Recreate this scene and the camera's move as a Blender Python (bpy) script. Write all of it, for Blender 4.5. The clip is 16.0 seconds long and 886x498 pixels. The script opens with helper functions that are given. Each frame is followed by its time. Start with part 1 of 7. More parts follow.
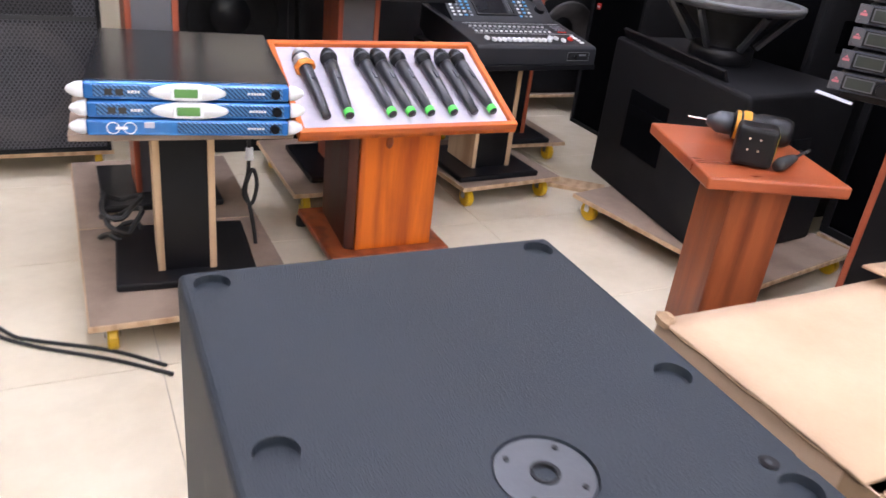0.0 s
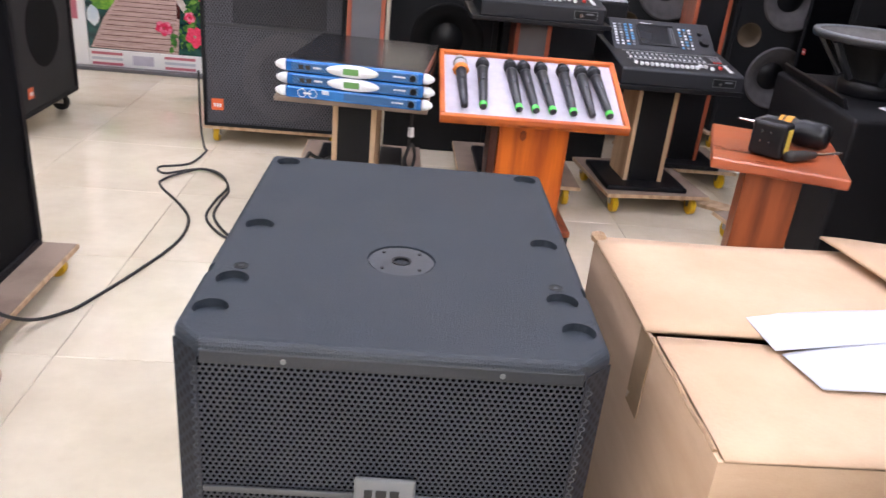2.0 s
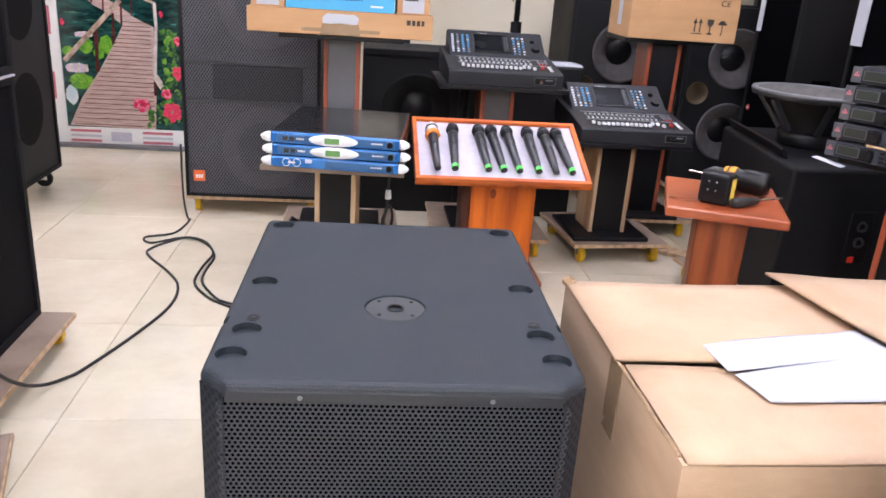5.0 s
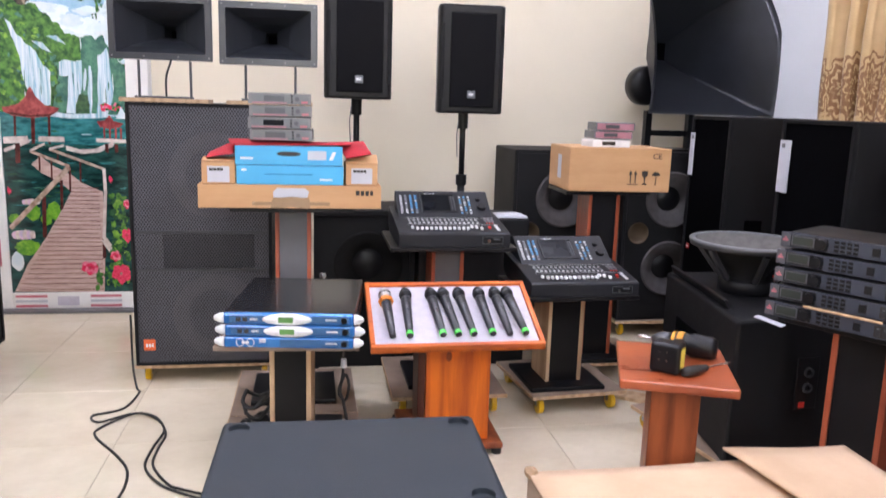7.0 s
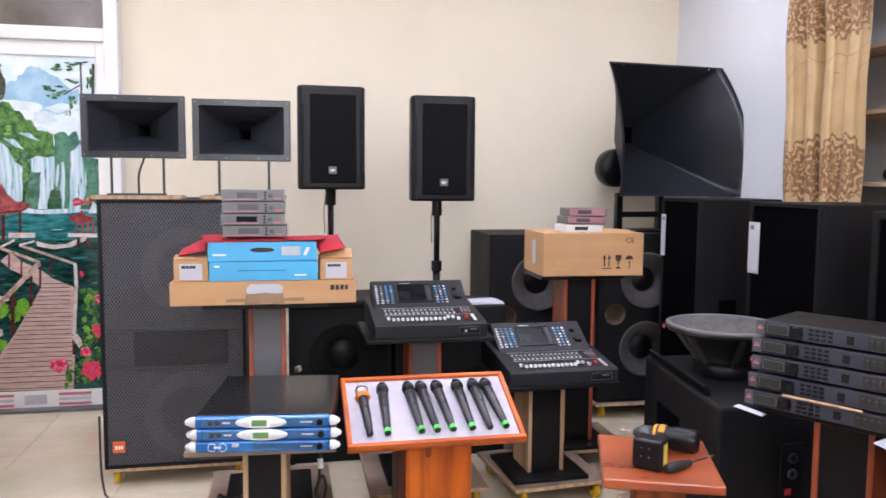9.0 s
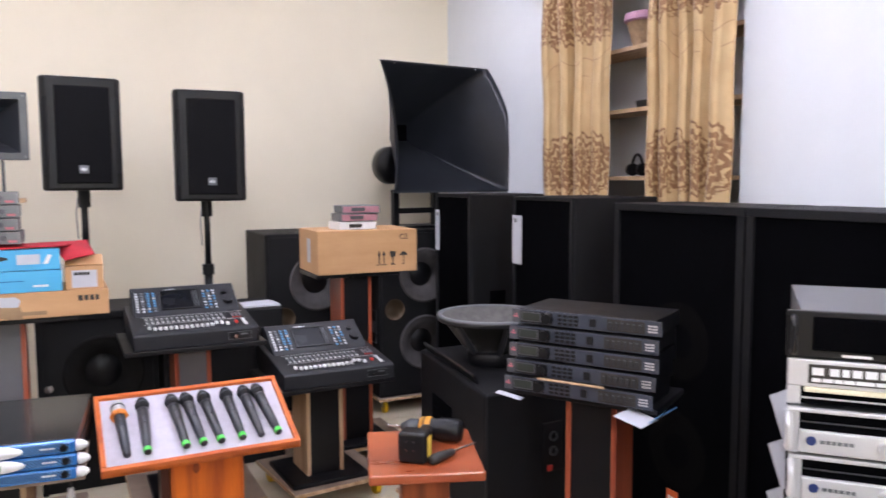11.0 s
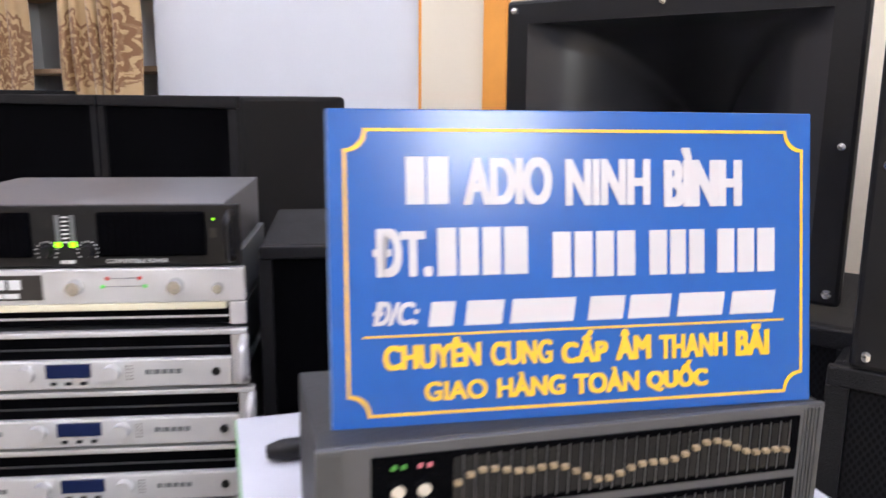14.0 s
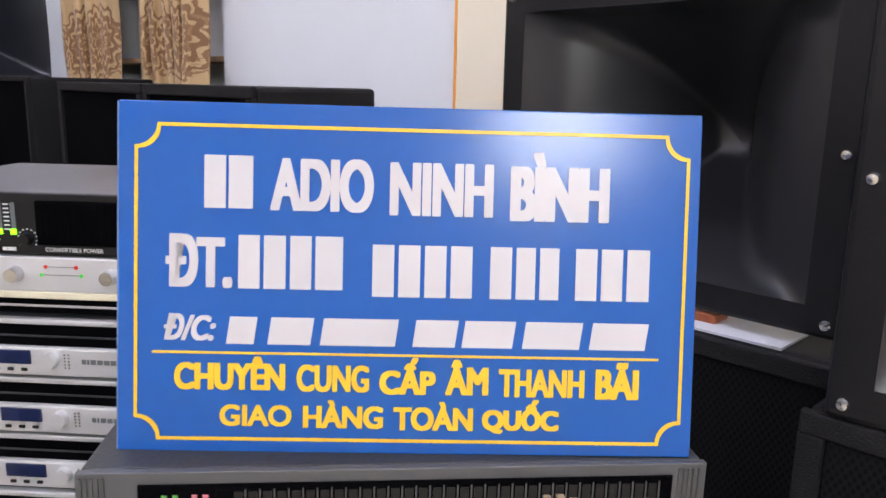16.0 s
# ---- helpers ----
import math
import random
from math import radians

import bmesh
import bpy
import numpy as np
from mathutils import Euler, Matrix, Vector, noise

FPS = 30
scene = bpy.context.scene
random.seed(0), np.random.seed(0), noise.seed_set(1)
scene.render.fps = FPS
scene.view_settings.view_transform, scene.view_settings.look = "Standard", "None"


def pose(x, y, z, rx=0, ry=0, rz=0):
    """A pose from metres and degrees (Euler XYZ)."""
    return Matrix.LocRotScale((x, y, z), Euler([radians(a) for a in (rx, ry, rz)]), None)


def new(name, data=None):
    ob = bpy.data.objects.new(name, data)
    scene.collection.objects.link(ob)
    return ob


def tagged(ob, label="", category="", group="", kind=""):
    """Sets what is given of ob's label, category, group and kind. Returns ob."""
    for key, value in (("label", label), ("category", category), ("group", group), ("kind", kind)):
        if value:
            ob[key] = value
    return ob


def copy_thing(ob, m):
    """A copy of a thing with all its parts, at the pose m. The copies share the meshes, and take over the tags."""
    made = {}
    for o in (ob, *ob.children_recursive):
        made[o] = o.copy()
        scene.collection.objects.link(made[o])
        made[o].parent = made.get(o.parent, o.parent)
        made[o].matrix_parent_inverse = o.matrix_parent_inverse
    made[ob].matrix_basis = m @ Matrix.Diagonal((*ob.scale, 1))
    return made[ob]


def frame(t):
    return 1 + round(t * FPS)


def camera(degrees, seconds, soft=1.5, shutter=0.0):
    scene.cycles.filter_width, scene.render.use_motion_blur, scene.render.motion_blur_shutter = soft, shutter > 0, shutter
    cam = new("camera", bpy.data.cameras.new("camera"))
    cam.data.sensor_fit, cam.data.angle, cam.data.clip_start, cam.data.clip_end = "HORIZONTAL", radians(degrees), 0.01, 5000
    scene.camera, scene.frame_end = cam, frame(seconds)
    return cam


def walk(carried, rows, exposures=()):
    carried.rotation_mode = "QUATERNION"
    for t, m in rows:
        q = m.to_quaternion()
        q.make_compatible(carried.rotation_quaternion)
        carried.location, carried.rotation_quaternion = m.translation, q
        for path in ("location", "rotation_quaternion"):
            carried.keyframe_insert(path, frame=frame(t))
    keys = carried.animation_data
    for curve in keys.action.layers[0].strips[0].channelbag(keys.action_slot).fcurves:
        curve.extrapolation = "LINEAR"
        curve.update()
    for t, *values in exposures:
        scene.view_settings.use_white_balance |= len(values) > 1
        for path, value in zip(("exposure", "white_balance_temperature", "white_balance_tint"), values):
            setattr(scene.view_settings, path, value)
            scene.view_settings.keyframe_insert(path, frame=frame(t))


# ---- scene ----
cam = camera(59.9, 16.0, 1.5, 0.5)
METRES, EYE, TILT, LEAN, TURN = 2.7, 1.16, 0.0, 0.0, -28.2
ROWS = [
    (0.0, 0.0, 0.0, 0.0, 3.12, -26.38, -6.32),
    (0.5, 0.0563, -0.062, 0.0011, 8.67, -26.1, -5.56),
    (1.0, 0.1163, -0.1202, 0.0065, 15.61, -25.81, -4.91),
    (1.5, 0.1917, -0.1416, 0.0084, 21.68, -25.02, -5.11),
    (2.0, 0.2485, -0.1572, 0.002, 25.87, -24.38, -5.17),
    (2.5, 0.2554, -0.1763, 0.0051, 28.05, -23.61, -4.9),
    (3.0, 0.2512, -0.2038, 0.0101, 28.2, -22.72, -4.57),
    (5.5, 0.2616, -0.2162, 0.0217, 21.26, -18.4, -3.37),
    (6.0, 0.2618, -0.2157, 0.0371, 20.04, -16.52, -2.95),
    (6.5, 0.2582, -0.2087, 0.0621, 19.03, -13.49, -2.38),
    (7.0, 0.2536, -0.2084, 0.0826, 18.77, -10.63, -1.72),
    (7.5, 0.2506, -0.2044, 0.0994, 19.11, -8.06, -1.2),
    (8.0, 0.248, -0.2055, 0.1053, 19.5, -5.97, -0.81),
    (10.5, 0.2772, -0.1834, 0.1068, 6.19, -4.59, 0.28),
    (11.0, 0.2876, -0.1782, 0.1054, 1.6, -5.11, 0.22),
    (11.5, 0.3053, -0.1737, 0.0967, -2.37, -6.1, 0.15),
    (12.0, 0.3302, -0.1754, 0.0795, -6.05, -7.4, 0.05),
    (12.5, 0.3814, -0.1839, 0.0598, -10.5, -9.52, 0.05),
    (13.0, 0.4562, -0.1863, 0.054, -16.68, -10.62, -0.3),
    (13.5, 0.5244, -0.1549, 0.0594, -22.02, -11.32, -0.34),
    (14.0, 0.6, -0.1132, 0.0709, -26.11, -11.18, -0.44),
    (14.5, 0.6608, -0.0959, 0.0697, -23.12, -11.51, -0.24),
    (15.0, 0.7054, -0.089, 0.0721, -20.08, -11.45, -0.58),
    (15.5, 0.7053, -0.1057, 0.0724, -17.85, -11.54, -0.97),
    (16.0, 0.7006, -0.1199, 0.0724, -16.83, -11.81, -1.22),
]
EXPOSURES = [(0.0, 0.54), (3.0, 0.46), (5.5, 0.50), (8.0, 0.34), (10.5, 0.29), (12.0, 0.20), (13.5, 0.18), (14.0, 0.08), (15.0, -0.14), (16.0, -0.08)]
walk(cam, [(t, pose(0, 0, EYE, TILT, LEAN, TURN) @ pose(METRES * x, METRES * y, METRES * z, 90 + pitch, roll, yaw)) for t, x, y, z, yaw, pitch, roll in ROWS], EXPOSURES)

# ---- light ----
world = bpy.data.worlds.new("world")
scene.world = world
world.use_nodes = True
world.node_tree.nodes["Background"].inputs[0].default_value = (0.9, 0.95, 1.0, 1)
world.node_tree.nodes["Background"].inputs[1].default_value = 0.05
LAMP = 18.0  # strength of the ceiling panels


# daylight through the high window in the rear wall
WIN = (-0.18, 0.62, 1.95, 2.75)  # x0, x1, z0, z1 of the opening
day = bpy.data.lights.new("window_daylight", "AREA")
day.shape, day.size, day.size_y, day.energy, day.color = "RECTANGLE", WIN[1] - WIN[0], WIN[3] - WIN[2], 60.0, (0.93, 0.97, 1.0)
day_ob = new("window_daylight", day)
day_ob.matrix_basis = pose((WIN[0] + WIN[1]) / 2, -3.68, (WIN[2] + WIN[3]) / 2, 90, 0, 0)


# ---- materials ----
def mat(name, col, rough=0.5, metal=0.0, var=0.12, scale=6.0, bump=0.15, bscale=180.0, col2=None, stretch=(1, 1, 1), coat=0.0, spec=0.5, rnd=0.0, rvar=0.12):
    """Principled surface with variation at two scales and a fine relief."""
    m = bpy.data.materials.new(name)
    m.use_nodes = True
    nt = m.node_tree
    n, li = nt.nodes, nt.links
    p = n["Principled BSDF"]
    p.inputs["Metallic"].default_value = metal
    p.inputs["Coat Weight"].default_value = coat
    p.inputs["Specular IOR Level"].default_value = spec
    tc = n.new("ShaderNodeTexCoord")
    mp = n.new("ShaderNodeMapping")
    mp.inputs["Scale"].default_value = stretch
    li.new(tc.outputs["Object"], mp.inputs[0])
    src = mp.outputs[0]
    if rnd:
        oi = n.new("ShaderNodeObjectInfo")
        ad = n.new("ShaderNodeVectorMath")
        ad.operation = "MULTIPLY_ADD"
        cb = n.new("ShaderNodeCombineXYZ")
        for k in range(3):
            li.new(oi.outputs["Random"], cb.inputs[k])
        ad.inputs[1].default_value = (37, 53, 71)
        li.new(cb.outputs[0], ad.inputs[0])
        li.new(src, ad.inputs[2])
        src = ad.outputs[0]
    big = n.new("ShaderNodeTexNoise")
    big.inputs["Scale"].default_value = scale
    big.inputs["Detail"].default_value = 5
    big.inputs["Roughness"].default_value = 0.6
    li.new(src, big.inputs[0])
    fine = n.new("ShaderNodeTexNoise")
    fine.inputs["Scale"].default_value = bscale
    fine.inputs["Detail"].default_value = 3
    li.new(src, fine.inputs[0])
    ramp = n.new("ShaderNodeValToRGB")
    lo = col2 or tuple(c * (1 - 2.2 * var) for c in col)
    ramp.color_ramp.elements[0].position, ramp.color_ramp.elements[1].position = 0.32, 0.62
    ramp.color_ramp.elements[0].color = (*lo, 1)
    ramp.color_ramp.elements[1].color = (*col, 1)
    li.new(big.outputs[0], ramp.inputs[0])
    mix = n.new("ShaderNodeMix")
    mix.data_type, mix.blend_type = "RGBA", "MULTIPLY"
    mix.inputs[0].default_value = min(1.0, var * 2)
    li.new(ramp.outputs[0], mix.inputs[6])
    li.new(fine.outputs[0], mix.inputs[7])
    sc = n.new("ShaderNodeMix")
    sc.data_type, sc.blend_type = "RGBA", "MIX"
    sc.inputs[0].default_value = 0.35
    li.new(ramp.outputs[0], sc.inputs[6])
    li.new(mix.outputs[2], sc.inputs[7])
    li.new(sc.outputs[2], p.inputs["Base Color"])
    rr = n.new("ShaderNodeMapRange")
    rr.inputs[3].default_value, rr.inputs[4].default_value = max(0.02, rough - rvar), min(1, rough + rvar)
    li.new(big.outputs[0], rr.inputs[0])
    li.new(rr.outputs[0], p.inputs["Roughness"])
    if bump:
        b = n.new("ShaderNodeBump")
        b.inputs["Strength"].default_value = bump
        b.inputs["Distance"].default_value = 0.004
        li.new(fine.outputs[0], b.inputs["Height"])
        li.new(b.outputs[0], p.inputs["Normal"])
    return m


def glow(name, col, strength):
    m = bpy.data.materials.new(name)
    m.use_nodes = True
    p = m.node_tree.nodes["Principled BSDF"]
    p.inputs["Base Color"].default_value = (*col, 1)
    p.inputs["Emission Color"].default_value = (*col, 1)
    p.inputs["Emission Strength"].default_value = strength
    return m


def wood(name, light, dark, grain=(14, 14, 0.9), rough=0.35, coat=0.25):
    m = mat(name, light, rough, 0, 0.2, 2.2, 0.12, 60, dark, grain, coat)
    nt = m.node_tree
    n, li = nt.nodes, nt.links
    ramp = next(x for x in n if x.type == "VALTORGB")
    mp = next(x for x in n if x.type == "MAPPING")
    w = n.new("ShaderNodeTexWave")
    w.inputs["Scale"].default_value = 0.45
    w.inputs["Distortion"].default_value = 7
    w.inputs["Detail"].default_value = 3
    li.new(mp.outputs[0], w.inputs[0])
    noise_out = ramp.inputs[0].links[0].from_socket
    mx = n.new("ShaderNodeMath")
    mx.operation = "MULTIPLY_ADD"
    mx.inputs[1].default_value = 0.22
    li.new(w.outputs["Fac"], mx.inputs[0])
    sb = n.new("ShaderNodeMath")
    sb.operation = "MULTIPLY"
    sb.inputs[1].default_value = 0.85
    li.new(noise_out, sb.inputs[0])
    li.new(sb.outputs[0], mx.inputs[2])
    li.new(mx.outputs[0], ramp.inputs[0])
    return m


def perforated(name, col, hole, pitch, rough=0.55, spec=0.25):
    """Painted steel mesh too fine to build hole by hole."""
    m = mat(name, col, rough, 0.0, 0.1, 5, 0.05, 120, spec=spec)
    nt = m.node_tree
    n, li = nt.nodes, nt.links
    p = n["Principled BSDF"]
    tc = next(x for x in n if x.type == "TEX_COORD")
    mp = n.new("ShaderNodeMapping")
    mp.inputs["Scale"].default_value = (1 / pitch, 0.001, 0.66 / pitch)
    mp.inputs["Rotation"].default_value = (0, radians(45), 0)
    li.new(tc.outputs["Object"], mp.inputs[0])
    v = n.new("ShaderNodeTexVoronoi")
    v.inputs["Scale"].default_value = 1
    v.inputs["Randomness"].default_value = 0.0
    li.new(mp.outputs[0], v.inputs[0])
    r = n.new("ShaderNodeMapRange")
    r.inputs[1].default_value, r.inputs[2].default_value = 0.26, 0.42
    li.new(v.outputs["Distance"], r.inputs[0])
    mx = n.new("ShaderNodeMix")
    mx.data_type = "RGBA"
    mx.inputs[6].default_value = (*hole, 1)
    src = p.inputs["Base Color"].links[0].from_socket
    li.new(src, mx.inputs[7])
    li.new(r.outputs[0], mx.inputs[0])
    li.new(mx.outputs[2], p.inputs["Base Color"])
    return m


CREAM = mat("cream_wall_paint", (0.79, 0.715, 0.562), 0.75, 0, 0.03, 1.2, 0.08, 90)
LAV = mat("pale_blue_wall_paint", (0.71, 0.735, 0.765), 0.75, 0, 0.03, 1.2, 0.08, 90)
WHITE = mat("white_paint", (0.82, 0.82, 0.80), 0.45, 0, 0.04, 3, 0.03)
ORANGE = mat("orange_trim_paint", (0.85, 0.36, 0.06), 0.5, 0, 0.06, 4, 0.04)
GROUT = mat("tile_grout", (0.58, 0.51, 0.40), 0.9, 0, 0.1, 20)
TILE = mat("polished_beige_tile", (0.77, 0.685, 0.525), 0.10, 0, 0.10, 3.5, 0.0, 30, (0.68, 0.59, 0.435), (1, 1.2, 1), 0.15, 0.5, 1.0, rvar=0.05)
BLK = mat("black_cabinet_paint", (0.0085, 0.0085, 0.0100), 0.58, 0, 0.15, 5, 0.5, 350, spec=0.22)
BLKS = mat("satin_black_plastic", (0.007, 0.007, 0.0085), 0.38, 0, 0.12, 6, 0.1, 200, spec=0.3)
BLKM = mat("matt_black_cloth", (0.0022, 0.0022, 0.003), 0.95, 0, 0.2, 8, 0.4, 500, spec=0.03)
SUBP = mat("charcoal_textured_coating", (0.0175, 0.0245, 0.034), 0.52, 0, 0.08, 4, 0.6, 420)
GRILL = perforated("black_perforated_grille", (0.100, 0.101, 0.116), (0.012, 0.012, 0.015), 0.0100)
GRILL2 = perforated("fine_black_grille", (0.0075, 0.0075, 0.009), (0.0015, 0.0015, 0.002), 0.007, 0.7, 0.10)
GRBAR = mat("grey_grille_bar", (0.040, 0.041, 0.047), 0.5, 0, 0.08, 6, 0.05)
STEELB = mat("dark_steel", (0.10, 0.105, 0.115), 0.4, 0.7, 0.1, 8, 0.08)
CHROME = mat("bright_steel", (0.65, 0.65, 0.66), 0.25, 1.0, 0.06, 10, 0.03)
SILVER = mat("silver_painted_panel", (0.62, 0.62, 0.63), 0.35, 0.35, 0.05, 6, 0.05)
GREYP = mat("grey_enamel_panel", (0.16, 0.17, 0.18), 0.45, 0.2, 0.08, 8, 0.08)
SLATE = mat("slate_blue_panel", (0.055, 0.064, 0.088), 0.36, 0.3, 0.08, 8, 0.06)
TOPM = mat("grey_metal_lid", (0.20, 0.20, 0.21), 0.4, 0.6, 0.1, 6, 0.06)
CONE = mat("grey_paper_cone", (0.075, 0.069, 0.070), 0.75, 0, 0.15, 20, 0.2)
RUBBER = mat("black_rubber", (0.02, 0.02, 0.02), 0.6, 0, 0.1, 12, 0.1)
PINE = wood("orange_varnished_pine", (0.74, 0.165, 0.006), (0.34, 0.05, 0.002), (9, 9, 0.7), 0.45, 0.0)
MAHO = wood("red_brown_hardwood", (0.33, 0.085, 0.026), (0.15, 0.03, 0.010), (10, 10, 1.0), 0.42, 0.08)
MAHOT = wood("red_brown_hardwood_board", (0.40, 0.095, 0.034), (0.24, 0.045, 0.016), (1.5, 8, 8), 0.3)
REDW = wood("red_stained_edge", (0.36, 0.085, 0.04), (0.20, 0.04, 0.02))
OAK = wood("pale_plywood_edge", (0.58, 0.40, 0.24), (0.40, 0.25, 0.13), rough=0.6, coat=0)
PLY = wood("brown_film_plywood", (0.33, 0.245, 0.185), (0.21, 0.15, 0.11), (3, 3, 3), 0.6, 0)
YELLOW = mat("yellow_wheel_plastic", (0.70, 0.42, 0.01), 0.4, 0, 0.08, 20)
KRAFT = mat("kraft_cardboard", (0.56, 0.395, 0.265), 0.8, 0, 0.08, 4, 0.15, 140, (0.485, 0.33, 0.21), (1, 1, 4))
KRAFTO = mat("orange_kraft_card", (0.57, 0.335, 0.165), 0.75, 0, 0.08, 4, 0.12, 140, (0.50, 0.28, 0.13), (1, 1, 4))
KRAFTD = mat("cardboard_cut_edge", (0.40, 0.26, 0.15), 0.85, 0, 0.15, 40, 0.4, 300)
PAPER = mat("white_paper", (0.52, 0.535, 0.585), 0.7, 0, 0.03, 6, 0.1, 60)
TAPE = mat("brown_packing_tape", (0.36, 0.24, 0.14), 0.25, 0, 0.1, 8, 0.05)
CYAN = mat("light_blue_printed_card", (0.07, 0.42, 0.72), 0.4, 0, 0.05, 4, 0.05)
REDC = mat("red_cloth", (0.45, 0.015, 0.03), 0.8, 0, 0.15, 15, 0.4, 260)
BLUEP = mat("glossy_blue_panel", (0.045, 0.23, 0.60), 0.22, 0.25, 0.18, 3, 0.04, 150, (0.02, 0.11, 0.37), (3, 1, 1), 0.4)
CARBON = mat("blue_carbon_weave", (0.04, 0.13, 0.33), 0.3, 0.3, 0.2, 220, 0.1, 300)
cn, cl_ = CARBON.node_tree.nodes, CARBON.node_tree.links
stripe = cn.new("ShaderNodeTexWave")  # diagonal weave
stripe.bands_direction = "DIAGONAL"
stripe.inputs["Scale"].default_value = 62
cl_.new(next(q for q in cn if q.type == "TEX_COORD").outputs["Object"], stripe.inputs[0])
weave = cn.new("ShaderNodeMix")
weave.data_type = "RGBA"
weave.inputs[6].default_value, weave.inputs[7].default_value = (0.008, 0.03, 0.10, 1), (0.10, 0.26, 0.52, 1)
cl_.new(stripe.outputs["Fac"], weave.inputs[0])
cl_.new(weave.outputs[2], cn["Principled BSDF"].inputs["Base Color"])
IVORY = mat("white_plastic", (0.78, 0.79, 0.80), 0.3, 0, 0.03, 6, 0.02)
LCDG = mat("green_display", (0.13, 0.30, 0.09), 0.2, 0, 0.06, 10, 0)
LCDD = mat("dark_display", (0.006, 0.007, 0.010), 0.25, 0, 0.1, 5, 0, spec=0.12)
LCDB = mat("navy_display", (0.012, 0.02, 0.07), 0.12, 0, 0.1, 5, 0)
PINK = mat("pink_label", (0.56, 0.16, 0.20), 0.5, 0, 0.05, 9)
ROSE = mat("dusty_rose_trim", (0.42, 0.19, 0.23), 0.5, 0, 0.05, 9)
REDP = mat("red_plastic", (0.60, 0.03, 0.02), 0.4, 0, 0.05, 9)
ORNG = mat("orange_badge", (0.75, 0.13, 0.03), 0.4, 0, 0.05, 9)
FOAM = mat("white_foam_sheet", (0.56, 0.53, 0.60), 0.9, 0, 0.05, 30, 0.3, 250)
MICB = mat("black_mic_body", (0.028, 0.029, 0.033), 0.28, 0.1, 0.03, 4, 0.0, rvar=0.03)
MICG = mat("black_mic_mesh", (0.02, 0.02, 0.022), 0.5, 0.6, 0.2, 600, 0.5, 900)
MICS = mat("silver_mic_mesh", (0.72, 0.72, 0.72), 0.4, 0.8, 0.15, 600, 0.5, 900)
LIME = mat("bright_green_plastic", (0.10, 0.75, 0.10), 0.4, 0, 0.05, 10)
ORAN = mat("orange_silicone", (0.85, 0.26, 0.04), 0.5, 0, 0.05, 10)
GREENC = mat("green_printed_card", (0.10, 0.38, 0.07), 0.4, 0, 0.06, 4, 0.04)
SIGNB = mat("blue_gloss_sign_face", (0.007, 0.088, 0.37), 0.2, 0, 0.02, 40, 0.0, 60, spec=0.5, rvar=0.01)
SIGNW = mat("white_sign_lettering", (0.52, 0.51, 0.53), 0.35, 0, 0.02, 4, 0)
SIGNY = mat("yellow_sign_lettering", (0.80, 0.48, 0.02), 0.35, 0, 0.02, 4, 0)
INK = mat("black_print", (0.03, 0.025, 0.02), 0.6, 0, 0.1, 20, 0)
GLED = glow("green_led", (0.30, 1.0, 0.01), 1.6)
GREYL = mat("grey_laminate", (0.115, 0.115, 0.125), 0.35, 0, 0.08, 5, 0.04)
HORNB = mat("black_fibreglass", (0.034, 0.038, 0.048), 0.30, 0, 0.12, 5, 0.05, 90, rvar=0.04)
LAMP_M = glow("lamp_diffuser", (0.97, 0.97, 1.20), LAMP)
CREAMK = mat("cream_edge_strip", (0.75, 0.70, 0.52), 0.5, 0, 0.04, 6)
BLUEK = mat("blue_keys", (0.10, 0.34, 0.62), 0.4, 0, 0.05, 9)
CONSOLE = mat("console_charcoal", (0.013, 0.014, 0.018), 0.5, 0.0, 0.1, 7, 0.1, spec=0.35)


# ---- helpers for building ----
def box(x0, x1, y0, y1, z0, z1, bev=0.0, seg=2):
    bm = bmesh.new()
    bmesh.ops.create_cube(bm, size=1, matrix=Matrix.LocRotScale(((x0 + x1) / 2, (y0 + y1) / 2, (z0 + z1) / 2), None, (x1 - x0, y1 - y0, z1 - z0)))
    if bev:
        bmesh.ops.bevel(bm, geom=list(bm.edges), offset=bev, segments=seg, affect="EDGES", profile=0.5)
    return bm


def prism(pts, z0, z1, bev=0.0, seg=2):
    """A polygon in plan, raised from z0 to z1."""
    bm = bmesh.new()
    lo = [bm.verts.new((x, y, z0)) for x, y in pts]
    hi = [bm.verts.new((x, y, z1)) for x, y in pts]
    k = len(pts)
    bm.faces.new(lo[::-1])
    bm.faces.new(hi)
    for i in range(k):
        bm.faces.new((lo[i], lo[(i + 1) % k], hi[(i + 1) % k], hi[i]))
    bmesh.ops.recalc_face_normals(bm, faces=list(bm.faces))
    if bev:
        bmesh.ops.bevel(bm, geom=list(bm.edges), offset=bev, segments=seg, affect="EDGES", profile=0.5)
    return bm


def lathe(profile, seg=28):
    """Profile of (r, z) turned round z; closed at both ends where r is 0."""
    bm = bmesh.new()
    rings = []
    for r, z in profile:
        if r < 1e-6:
            rings.append([bm.verts.new((0, 0, z))])
        else:
            rings.append([bm.verts.new((r * math.cos(2 * math.pi * i / seg), r * math.sin(2 * math.pi * i / seg), z)) for i in range(seg)])
    for a, b in zip(rings, rings[1:]):
        for i in range(seg):
            j = (i + 1) % seg
            if len(a) == 1 and len(b) > 1:
                bm.faces.new((a[0], b[i], b[j]))
            elif len(b) == 1 and len(a) > 1:
                bm.faces.new((a[i], b[0], a[j]))
            elif len(a) > 1:
                bm.faces.new((a[i], b[i], b[j], a[j]))
    bmesh.ops.recalc_face_normals(bm, faces=list(bm.faces))
    return bm


